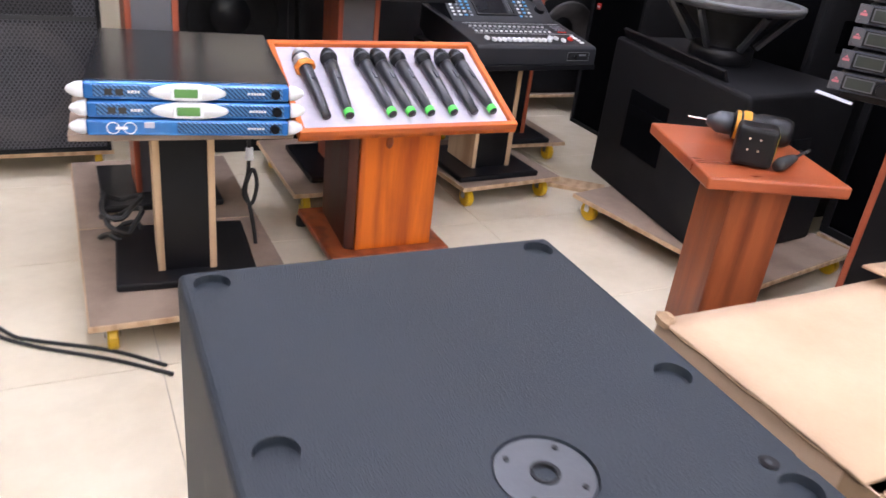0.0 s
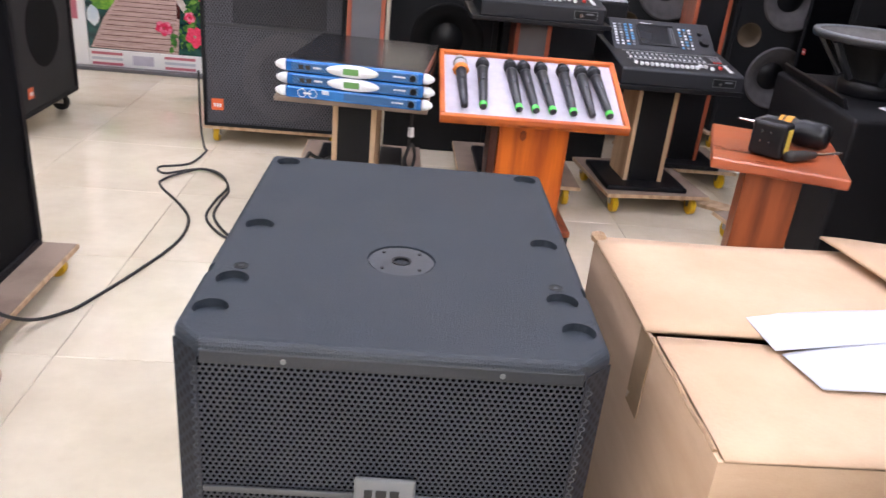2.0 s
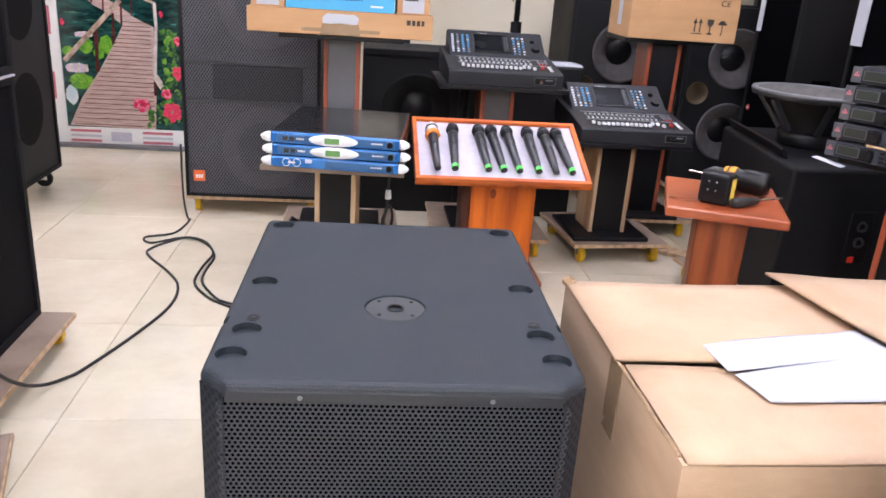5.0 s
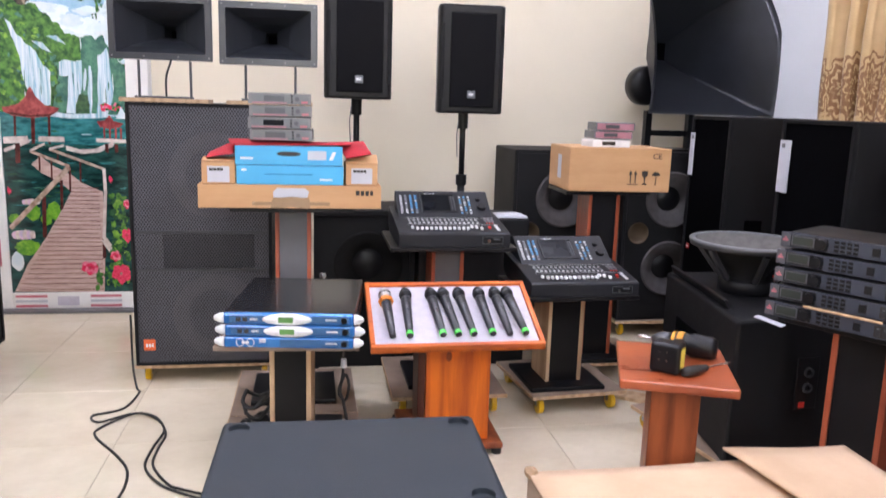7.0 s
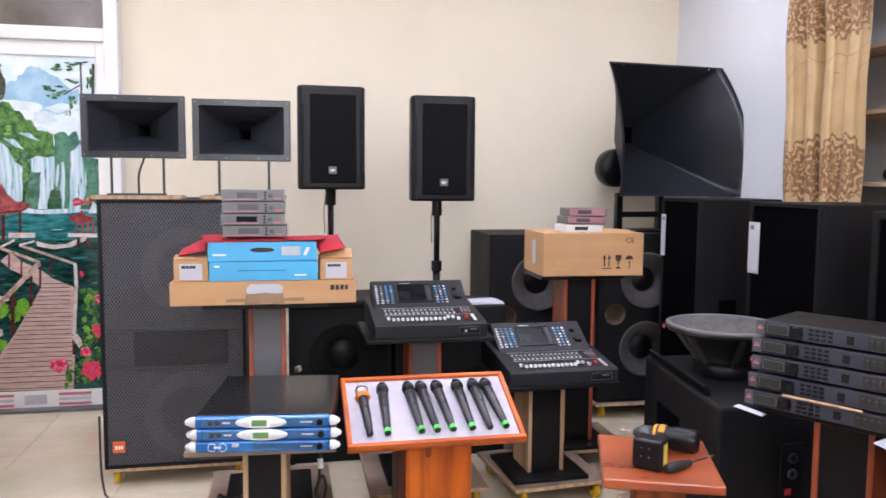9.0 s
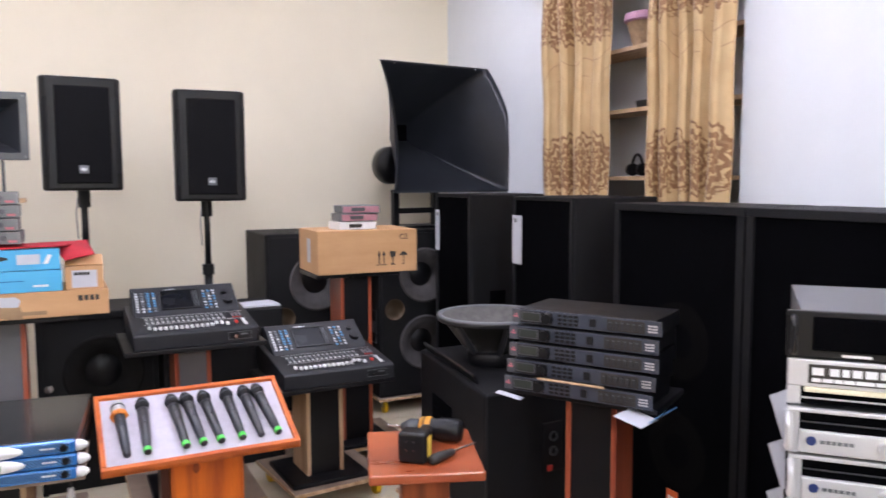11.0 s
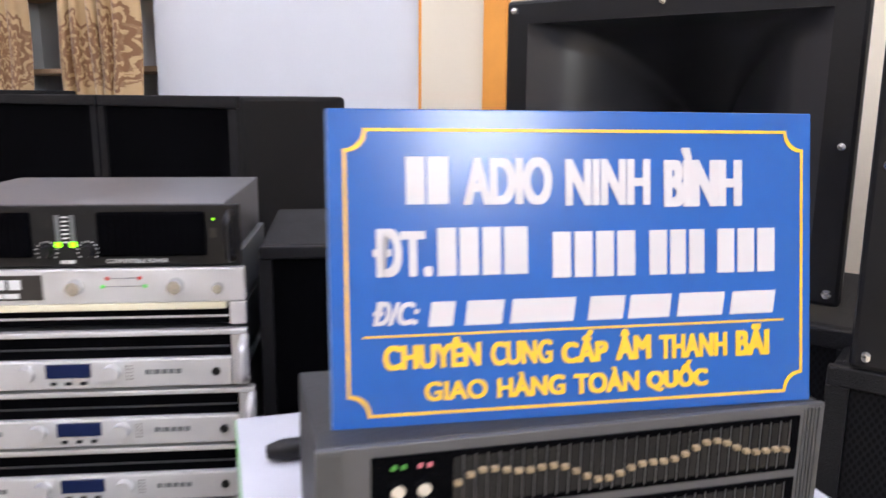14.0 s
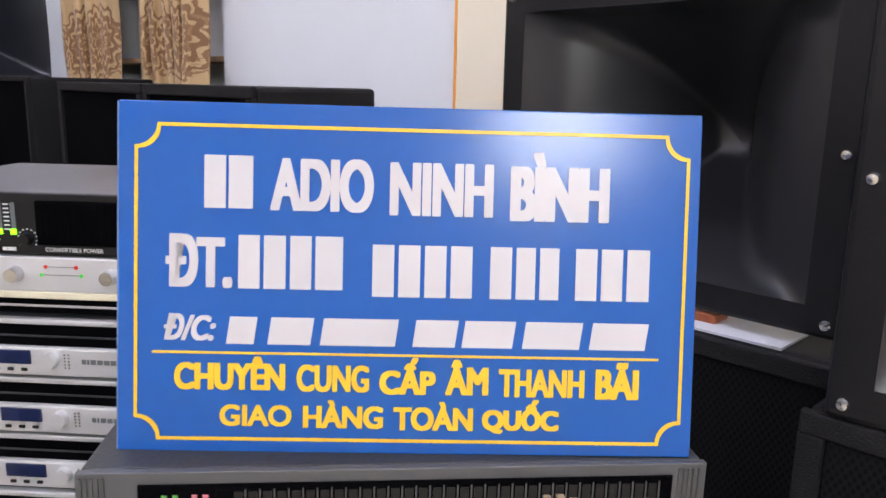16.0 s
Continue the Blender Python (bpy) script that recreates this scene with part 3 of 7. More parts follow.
M_PALE = print_mat("mural_pale_rail", (0.74, 0.68, 0.64), (0.52, 0.44, 0.41), 20)
M_ROOF = print_mat("mural_roof", (0.42, 0.09, 0.09), (0.20, 0.035, 0.04), 26)
M_ROOFD = print_mat("mural_dark_timber", (0.14, 0.035, 0.03), (0.05, 0.015, 0.015), 26)
M_PETAL = print_mat("mural_petal", (0.80, 0.07, 0.16), (0.62, 0.02, 0.07), 70)
M_PETAL2 = print_mat("mural_pale_petal", (0.86, 0.30, 0.40), (0.74, 0.10, 0.20), 70)
M_LILY = print_mat("mural_lily", (0.24, 0.52, 0.05), (0.08, 0.28, 0.03), 24)
M_LOTUS = print_mat("mural_lotus", (0.74, 0.52, 0.66), (0.50, 0.46, 0.60), 30)
mural("sky", [(0, 0.70), (1, 0.70), (1, 1), (0, 1)], M_SKY, 1)
mural("hill", [(0.291, 0.829), (0.323, 0.92), (0.404, 0.941), (0.462, 0.959), (0.552, 0.965), (0.641, 0.946), (0.73, 0.928), (0.864, 0.902), (0.86, 0.829)], M_MNT, 2)
mural("cliff", [(-0.002, 0.894), (0.16, 0.885), (0.294, 0.864), (0.405, 0.838), (0.483, 0.812), (0.537, 0.782), (0.651, 0.773), (0.657, 0.704), (0.465, 0.687), (0.42, 0.626), (0.401, 0.548), (-0.003, 0.548)], M_LEAF, 4)
mural("cliff", [(0.658, 0.773), (0.834, 0.782), (0.878, 0.747), (0.996, 0.687), (1.0, 0.548), (0.401, 0.548), (0.465, 0.687), (0.652, 0.704)], M_TEAL, 4)
mural("crag", [(0.0, 1.0), (0.172, 0.989), (0.214, 0.963), (0.271, 0.967), (0.311, 0.92), (0.296, 0.877), (0.225, 0.855), (0.117, 0.902), (0.027, 0.907), (0.001, 0.92)], M_ROCK, 5)
mural("crag", [(0.179, 0.95), (0.224, 0.95), (0.263, 0.889), (0.248, 0.855), (0.183, 0.885)], M_TAN, 5.3)
mural("waterfall", [(0.089, 0.816), (0.129, 0.806), (0.171, 0.773), (0.237, 0.747), (0.304, 0.73), (0.357, 0.687), (0.412, 0.669), (0.399, 0.574), (0.264, 0.574), (0.202, 0.643), (0.186, 0.704), (0.146, 0.756)], M_FALL, 6)
mural("waterfall", [(0.48, 0.699), (0.554, 0.706), (0.657, 0.708), (0.658, 0.661), (0.624, 0.583), (0.587, 0.548), (0.517, 0.548), (0.538, 0.6), (0.55, 0.661), (0.481, 0.661)], M_FALL, 6)
mural("waterfall", [(0.784, 0.721), (0.859, 0.747), (0.884, 0.669), (0.892, 0.6), (0.842, 0.548), (0.754, 0.548), (0.774, 0.643)], M_FALL, 6)
mural("waterfall", [(0.679, 0.682), (0.661, 0.618), (0.672, 0.617), (0.691, 0.682)], M_FALL, 6)
mural("waterfall", [(0.71, 0.691), (0.697, 0.548), (0.713, 0.548), (0.726, 0.691)], M_FALL, 6)
mural("ledge", [(0.279, 0.757), (0.363, 0.754), (0.429, 0.725), (0.361, 0.734)], M_FALL, 6.2)
mural("ledge", [(0.395, 0.773), (0.473, 0.775), (0.546, 0.751), (0.471, 0.76)], M_FALL, 6.2)
mural("boulder", [(0.65, 0.611), (0.695, 0.6), (0.703, 0.548), (0.633, 0.54), (0.591, 0.548), (0.604, 0.583)], M_DARK, 6.5)
mural("pond", [(0, 0.55), (1, 0.55), (1, 0.40), (0, 0.40)], M_POND, 7)
mural("pond", [(0, 0.46), (1, 0.455), (1, 0.0), (0, 0.0)], M_DEEP, 7.3)
mural("water_foam", [(0.029, 0.548), (0.309, 0.559), (0.54, 0.548), (0.773, 0.552), (0.958, 0.547), (0.772, 0.538), (0.539, 0.535), (0.308, 0.543)], M_FALL, 7.5)
mural("plank_path", [(0.02, 0.004), (0.745, 0.0), (0.766, 0.117), (0.775, 0.315), (0.617, 0.341), (0.525, 0.367), (0.386, 0.393), (0.295, 0.421), (0.217, 0.397), (0.29, 0.371), (0.428, 0.345), (0.52, 0.315), (0.444, 0.263), (0.305, 0.177), (0.139, 0.091)], M_PLANK, 9)
mural("handrail", [(0.035, 0.196), (0.529, 0.384), (0.5, 0.394), (0.007, 0.206)], M_RAIL, 11)
mural("handrail", [(0.524, 0.395), (0.219, 0.44), (0.21, 0.432), (0.515, 0.387)], M_RAIL, 11)
mural("handrail", [(0.219, 0.433), (0.338, 0.456), (0.33, 0.462), (0.21, 0.439)], M_PALE, 11)
mural("handrail", [(0.363, 0.439), (0.793, 0.381), (0.8, 0.388), (0.371, 0.447)], M_RAIL, 11)
mural("handrail", [(0.779, 0.386), (0.783, 0.311), (0.809, 0.311), (0.805, 0.386)], M_PALE, 11)
mural("handrail", [(0.781, 0.311), (0.752, 0.169), (0.778, 0.168), (0.807, 0.311)], M_PALE, 11)
mural("handrail", [(0.742, 0.163), (0.832, 0.11), (0.877, 0.12), (0.787, 0.173)], M_PALE, 11)
mural("handrail", [(0.369, 0.44), (0.487, 0.452), (0.484, 0.458), (0.365, 0.446)], M_PALE, 11)
mural("handrail", [(0.02, 0.431), (0.223, 0.462), (0.213, 0.471), (0.011, 0.441)], M_PALE, 11)
mural("rail_post", [(0.285, 0.298), (0.272, 0.173), (0.303, 0.173), (0.316, 0.298)], M_ROOFD, 10)
mural("rail_post", [(0.437, 0.35), (0.428, 0.259), (0.45, 0.259), (0.458, 0.35)], M_ROOFD, 10)
mural("rail_post", [(0.511, 0.389), (0.505, 0.315), (0.521, 0.315), (0.528, 0.389)], M_ROOFD, 10)
mural("rail_post", [(0.599, 0.41), (0.593, 0.344), (0.607, 0.344), (0.613, 0.41)], M_ROOFD, 10)
mural("rail_post", [(0.371, 0.41), (0.365, 0.35), (0.379, 0.35), (0.385, 0.41)], M_ROOFD, 10)
mural("rail_post", [(0.426, 0.427), (0.424, 0.408), (0.435, 0.408), (0.437, 0.427)], M_ROOFD, 10)
mural("rail_post", [(0.751, 0.173), (0.746, 0.108), (0.775, 0.108), (0.779, 0.173)], M_ROOFD, 10)
mural("rail_post", [(0.279, 0.423), (0.274, 0.376), (0.288, 0.376), (0.293, 0.423)], M_ROOFD, 10)
mural("pavilion_roof", [(0.234, 0.619), (0.249, 0.626), (0.264, 0.617), (0.29, 0.596), (0.357, 0.572), (0.465, 0.566), (0.453, 0.555), (0.389, 0.54), (0.237, 0.534), (0.098, 0.54), (0.034, 0.55), (0.022, 0.564), (0.066, 0.566), (0.148, 0.574), (0.209, 0.596)], M_ROOF, 12)
mural("roof_ridge", [(0.03, 0.552), (0.098, 0.542), (0.237, 0.537), (0.389, 0.542), (0.453, 0.557), (0.389, 0.547), (0.238, 0.542), (0.099, 0.548)], M_ROOFD, 12.4)
mural("pavilion_column", [(0.107, 0.54), (0.098, 0.458), (0.116, 0.458), (0.126, 0.54)], M_ROOFD, 11.5)
mural("pavilion_column", [(0.242, 0.54), (0.233, 0.458), (0.261, 0.458), (0.27, 0.54)], M_ROOFD, 11.5)
mural("pavilion_column", [(0.372, 0.54), (0.364, 0.458), (0.383, 0.458), (0.391, 0.54)], M_ROOFD, 11.5)
mural("pavilion_rail", [(0.015, 0.457), (0.207, 0.461), (0.206, 0.48), (0.014, 0.476)], M_PALE, 11.8)
mural("pavilion_rail", [(0.288, 0.465), (0.491, 0.465), (0.492, 0.48), (0.289, 0.48)], M_PALE, 11.8)
mural("pavilion_base", [(0.105, 0.458), (0.098, 0.4), (0.135, 0.4), (0.142, 0.458)], M_ROOFD, 11.3)
mural("pavilion_roof", [(0.753, 0.528), (0.818, 0.533), (0.859, 0.548), (0.888, 0.531), (0.969, 0.524), (0.933, 0.512), (0.856, 0.507), (0.782, 0.512)], M_ROOF, 12)
mural("pavilion_roof", [(0.955, 0.574), (1.004, 0.538), (0.907, 0.538)], M_HAZE, 11.6)
mural("pavilion_column", [(0.805, 0.51), (0.802, 0.469), (0.816, 0.469), (0.819, 0.51)], M_ROOF, 11.5)
mural("pavilion_column", [(0.849, 0.51), (0.847, 0.469), (0.861, 0.469), (0.863, 0.51)], M_ROOF, 11.5)
mural("pavilion_column", [(0.896, 0.51), (0.893, 0.469), (0.907, 0.469), (0.91, 0.51)], M_ROOF, 11.5)
mural("pavilion_column", [(0.938, 0.51), (0.935, 0.469), (0.949, 0.469), (0.952, 0.51)], M_ROOF, 11.5)
mural("pavilion_rail", [(0.743, 0.467), (1.0, 0.465), (1.001, 0.476), (0.745, 0.478)], M_PALE, 11.8)
mural("pavilion_base", [(0.811, 0.462), (0.809, 0.436), (0.837, 0.436), (0.839, 0.462)], M_ROOFD, 11.3)
mural("pavilion_base", [(0.888, 0.462), (0.887, 0.436), (0.915, 0.436), (0.916, 0.462)], M_ROOFD, 11.3)
mural("footbridge", [(0.497, 0.455), (0.613, 0.443), (0.73, 0.446), (0.813, 0.46), (0.889, 0.469), (0.878, 0.455), (0.765, 0.436), (0.624, 0.43), (0.503, 0.44)], M_PALE, 11)
mural("tree_trunk", [(0.878, 0.98), (0.876, 0.872), (0.89, 0.872), (0.891, 0.98)], M_ROCK, 8)
mural("tree_trunk", [(0.971, 0.98), (0.962, 0.885), (0.982, 0.885), (0.992, 0.98)], M_ROCK, 8)
mural("tree_trunk", [(0.881, 0.921), (0.748, 0.891), (0.752, 0.888), (0.886, 0.918)], M_ROCK, 8)
for i in range(34):  # mist between the hills
    rng = random.Random(3400 + i)
    mural("mist", blob(0.36 + 0.58 * rng.random(), 0.77 + 0.09 * rng.random(), rng.uniform(0.05, 0.12), rng.uniform(0.006, 0.014), 3500 + i, 16, 0.3), (M_HAZE, M_SKY)[i % 2], 3)
for i in range(230):  # leaf clumps over the left and right banks
    rng = random.Random(900 + i)
    left = i % 3 != 0
    u = rng.uniform(0.02, 0.46) if left else rng.uniform(0.55, 0.98)
    top = 0.90 - 0.32 * u if left else 0.62 + 0.14 * u
    v = rng.uniform(0.57, top)
    mural("foliage", blob(u, v, rng.uniform(0.010, 0.030), rng.uniform(0.003, 0.009), 300 + i, 13, 0.5), (M_LEAF, M_BRIGHT, M_DARK, M_LEAF, M_TEAL)[i % 5] if left else (M_TEAL, M_DARK, M_LEAF)[i % 3], 4.5)
for i in range(40):  # shrubs on the crag
    rng = random.Random(3100 + i)
    mural("crag_foliage", blob(0.01 + 0.27 * rng.random(), 0.875 + 0.10 * rng.random(), rng.uniform(0.008, 0.022), rng.uniform(0.003, 0.008), 3200 + i, 11, 0.5), (M_DARK, M_ROCK, M_TEAL, M_ROCK)[i % 4], 5.5)
for i in range(36):  # strands in the falls
    rng = random.Random(1400 + i)
    x = rng.choice((0.22, 0.27, 0.33, 0.53, 0.58, 0.62, 0.83, 0.88)) + rng.uniform(-0.02, 0.02)
    mural("water_strand", blob(x, 0.57 + 0.10 * rng.random(), rng.uniform(0.002, 0.005), rng.uniform(0.010, 0.03), 1500 + i, 10, 0.4), (M_TEAL, M_HAZE, M_MNT)[i % 3], 6.4)
for i in range(70):  # ripples and reflections
    rng = random.Random(1700 + i)
    v = 0.27 + 0.26 * rng.random()
    mural("pond_glint", blob(rng.uniform(0.03, 0.97), v, rng.uniform(0.02, 0.07), rng.uniform(0.0008, 0.003), 1800 + i, 10, 0.5), (M_POND, M_TEAL, M_DARK, M_POND if v < 0.46 else M_HAZE)[i % 4], 7.7)
for i, (x, z, rx, rz) in enumerate(((0.683, 0.902, 0.105, 0.0138), (0.737, 0.967, 0.088, 0.0112), (0.858, 0.982, 0.093, 0.0086), (0.67, 0.883, 0.058, 0.0086), (0.805, 0.865, 0.040, 0.024), (0.78, 0.835, 0.025, 0.010), (0.955, 0.937, 0.035, 0.0345), (0.832, 0.928, 0.07, 0.0078))):
    for k in range(9):  # needle pads of the pine
        rng = random.Random(600 + 20 * i + k)
        mural("pine_pad", blob(min(0.96, x + rx * rng.uniform(-0.8, 0.8)), min(0.985, z + rz * rng.uniform(-0.7, 0.7)), rx * 0.26, rz * 0.28, 640 + 20 * i + k, 14, 0.5), (M_TEAL, M_LEAF, M_DARK)[k % 3], 8.3)
for k in range(24):  # plank joints, closer together with distance
    zz = 0.008 + 0.33 * (k / 24) ** 0.9
    x0 = 0.03 + 0.47 * min(1, zz / 0.30) + 0.01
    mural("plank_joint", [(x0, zz), (0.745, zz), (0.745, zz + 0.0019), (x0, zz + 0.0019)], M_ROOFD, 9.6)
for i, (x, z, rx, rz) in enumerate(((0.205, 0.25, 0.063, 0.0242), (0.372, 0.256, 0.055, 0.0276), (0.15, 0.142, 0.10, 0.0242), (0.31, 0.229, 0.047, 0.0173), (0.06, 0.23, 0.05, 0.016))):
    mural("lily_pad", blob(x, z, rx, rz, 40 + i, 24, 0.14), M_LILY, 8.2 + 0.1 * i)
mural("lily_pad", blob(0.058, 0.099, 0.05, 0.029, 47, 24, 0.12), M_HAZE, 8.2)
for i, (x, z, rx, rz) in enumerate(((0.121, 0.181, 0.09, 0.0173), (0.197, 0.282, 0.07, 0.0104))):
    for k in range(6):
        mural("lotus_petal", blob(x + rx * (k - 2.5) / 3.2, z, rx * 0.26, rz * (1.0 - 0.12 * abs(k - 2.5)), 50 + 9 * i + k, 12, 0.15), (M_LOTUS, M_PALE)[k % 2], 8.8 + 0.1 * k)
for i in range(110):
    rng = random.Random(i)
    z = 0.01 + 0.30 * rng.random()
    lo = 0.66 if z < 0.09 else (0.80 if z < 0.16 else 0.84)
    mural("shrub", blob(rng.uniform(lo, 0.96), z, rng.uniform(0.012, 0.030), rng.uniform(0.005, 0.012), 60 + i, 10, 0.4), (M_LEAF, M_BRIGHT, M_DARK, M_LEAF)[i % 4], 11.9)
for i, (x, z, rx, rz) in enumerate(((0.636, 0.078, 0.067, 0.0225), (0.892, 0.059, 0.074, 0.0311), (0.852, 0.115, 0.04, 0.0173), (0.955, 0.181, 0.04, 0.0225), (0.965, 0.278, 0.028, 0.0138))):
    for k in range(9):  # petals round the heart of each flower
        a = k * 2.4
        q = 0.62 if k < 6 else 0.25
        mural("petal", blob(min(0.97, x + rx * q * math.cos(a)), z + rz * q * math.sin(a), rx * 0.46, rz * 0.46, 90 + 10 * i + k, 12, 0.22), (M_PETAL, M_PETAL2 if i % 2 == 0 else M_PETAL)[k % 2], 12.6 + 0.1 * k)
    mural("petal_heart", blob(x, z, rx * 0.16, rz * 0.16, 180 + i, 10, 0.2), M_TAN if i == 1 else M_ROOF, 13.7)
for i in range(26):
    rng = random.Random(700 + i)
    mural("blossom", blob(rng.uniform(0.80, 0.97), 0.563 + 0.02 * rng.random(), rng.uniform(0.010, 0.022), rng.uniform(0.003, 0.006), 720 + i, 10, 0.4), (M_PETAL2, M_PETAL, M_LEAF)[i % 3], 11)
for x, z in ((0.84, 0.354), (0.03, 0.315)):
    mural("carp", blob(x, z, 0.016, 0.011, 800, 12, 0.3), M_PETAL, 8)


# ---- kinds of things ----
def dolly(m, w, d, top, label="low brown plywood dolly on yellow casters", group="wheeled dollies"):
    """Board with four casters; its upper face at z = top."""
    th = thing("dolly", label, "dolly", m, group)
    part("board", box(-w / 2, w / 2, -d / 2, d / 2, top - 0.018, top, 0.002), PLY, th)
    part("board_edge", joined(box(-w / 2 - 0.003, w / 2 + 0.003, -d / 2 - 0.004, -d / 2 + 0.001, top - 0.017, top - 0.002), box(-w / 2 - 0.004, -w / 2 + 0.001, -d / 2, d / 2, top - 0.017, top - 0.002)), OAK, th)
    r = (top - 0.026) / 2
    for sx in (-1, 1):
        for sy in (-1, 1):
            x, y = sx * (w / 2 - 0.05), sy * (d / 2 - 0.05)
            c = part("caster", joined(box(x - 0.025, x + 0.025, y - 0.025, y + 0.025, top - 0.022, top - 0.018), box(x - 0.019, x - 0.016, y - 0.012, y + 0.012, r, top - 0.02), box(x + 0.016, x + 0.019, y - 0.012, y + 0.012, r, top - 0.02)), CHROME, th, "zinc plated caster fork")
            part("wheel", at(lathe([(0, -0.013), (r - 0.004, -0.013), (r, -0.009), (r, 0.009), (r - 0.004, 0.013), (0, 0.013)], 20), pose(x, y, r, 0, 90, 0)), YELLOW, c, "yellow plastic wheel")
    return th


def stand(m, h, edge, label, w=0.15, d=0.17, z0=0.1, plate=0.34, top=None, topmat=None, plate_y=0.0, front=None):
    """Display stand: black foot plate, boxed column with two coloured side boards, and a top board."""
    th = thing("display_stand", label, "stand", m, "display stands")
    part("foot_plate", box(-plate / 2, plate / 2, -plate / 2 + plate_y, plate / 2 + plate_y, z0, z0 + 0.022, 0.006), BLKS, th)
    t = 0.018
    part("column_panel", box(-w / 2 + t, w / 2 - t, -d / 2 + 0.006, d / 2 - 0.006, z0 + 0.022, h), front or BLKS, th, "grey laminate column" if front else "glossy black column")
    for s in (-1, 1):
        x = s * (w / 2 - t / 2)
        part("side_board", box(x - t / 2, x + t / 2, -d / 2, d / 2, z0 + 0.022, h, 0.002), edge, th, "wooden side board")
    if top:
        a, b, y = top
        part("top_board", box(-a / 2, a / 2, y, y + b, h, h + 0.018, 0.003), topmat or BLKS, th)
    return th


def cone_driver(parent, x, z, r, y=0.0, dust=0.36, depth=0.05, mat_cone=None):
    d = part("woofer", at(lathe([(r * 1.0, 0.0), (r * 1.0, 0.008), (r * 0.93, 0.012), (r * 0.88, 0.003), (r * 0.84, 0.004), (r * 0.5, -depth * 0.6), (r * dust, -depth), (0, -depth)], 40), pose(x, y, z) @ UP), mat_cone or CONE, parent, "grey paper cone", True)
    part("dust_cap", at(lathe([(r * dust, -depth), (r * dust * 0.7, -depth + 0.014), (0, -depth + 0.02)], 28), pose(x, y, z) @ UP), BLKS, d, "black dust cap", True)
    return d


def badge(parent, x, z, s, y=0.0, material=None):
    b = part("badge", box(x - s / 2, x + s / 2, y - 0.004, y, z - s / 2, z + s / 2, 0.002), material or ORNG, parent, "small square orange badge")
    part("badge_mark", joined(box(x - s * 0.3, x - s * 0.12, y - 0.005, y - 0.004, z - s * 0.2, z + s * 0.1), box(x - s * 0.05, x + s * 0.12, y - 0.005, y - 0.004, z - s * 0.2, z + s * 0.1), box(x + s * 0.18, x + s * 0.32, y - 0.005, y - 0.004, z - s * 0.2, z + s * 0.1)), IVORY, b)


def cabinet(m, w, d, h, label, grille=None, bands=(), badge_at=None, bev=0.008, name="loudspeaker", group="floor loudspeakers", handles=False, frame_w=0.022, bar=None):
    """Floor loudspeaker, front to -y at y = 0, x centred."""
    th = thing(name, label, "loudspeaker", m, group)
    body = part("cabinet_body", box(-w / 2, w / 2, 0.0, d, 0, h, bev), BLK, th)
    if grille:
        part("grille", box(-w / 2 + frame_w, w / 2 - frame_w, -0.006, 0.001, frame_w, h - frame_w, 0.002), grille, th, "black perforated steel grille")
        part("front_frame", joined(box(-w / 2, w / 2, -0.014, 0, h - frame_w, h, 0.003), box(-w / 2, w / 2, -0.014, 0, 0, frame_w, 0.003), box(-w / 2, -w / 2 + frame_w, -0.014, 0, frame_w, h - frame_w), box(w / 2 - frame_w, w / 2, -0.014, 0, frame_w, h - frame_w)), BLK, th)
    for z in bands:
        part("grille_bar", box(-w / 2 + frame_w, w / 2 - frame_w, -0.011, -0.005, z - 0.008, z + 0.008, 0.002), bar or BLK, th)
    if badge_at:
        badge(th, badge_at[0], badge_at[1], badge_at[2], -0.006)
    if handles:
        for s in (-1, 1):
            part("handle_cup", joined(box(s * w / 2 - 0.003, s * w / 2 + 0.003, d * 0.4, d * 0.65, h * 0.42, h * 0.62, 0.002), box(s * w / 2 - 0.004, s * w / 2 + 0.006, d * 0.44, d * 0.61, h * 0.55, h * 0.58, 0.002)), BLKS, th)
    return th


# ---- subwoofer in the foreground ----
sub = thing("subwoofer", "charcoal textured subwoofer with recessed foot cups and a pole socket", "subwoofer", pose(0.421, 0.604, 0, 0, 0, -1.2))
SW, SD, SH = 0.310, 0.406, 0.604
outline = [(-SW + 0.045, -SD), (SW - 0.045, -SD), (SW, -SD + 0.042), (SW, SD), (-SW, SD), (-SW, -SD + 0.042)]
body = part("cabinet_body", prism([(x, y) for x, y in outline], 0, SH, 0.0145, 4), SUBP, sub)
cups = [(sx * x, y) for x, y in ((0.267, 0.361), (0.260, -0.003), (0.260, -0.220), (0.270, -0.314)) for sx in (-1, 1)]
cut(body, [at(cyl(0.0255, SH - 0.013, SH + 0.05, 28), pose(x, y, 0)) for x, y in cups] + [at(cyl(0.0585, SH - 0.006, SH + 0.05, 40), pose(0.0, -0.112, 0))] + [box(-SW + 0.03, SW - 0.03, -SD - 0.05, -SD + 0.02, 0.03, SH - 0.028)] + [box(s * SW - 0.012, s * SW + 0.012, -0.20, -0.17, SH - 0.03, SH + 0.02) for s in (-1, 1)])
disc = part("pole_socket", at(lathe([(0.013, SH - 0.03), (0.013, SH - 0.002), (0.055, SH - 0.002), (0.056, SH - 0.008)], 40), pose(0, -0.112, 0)), STEELB, sub, "round grey steel pole socket plate")
part("socket_bore", at(lathe([(0, SH - 0.03), (0.013, SH - 0.03), (0.013, SH - 0.001), (0.017, SH - 0.0005), (0.017, SH - 0.002)], 20), pose(0, -0.112, 0)), BLKS, disc)
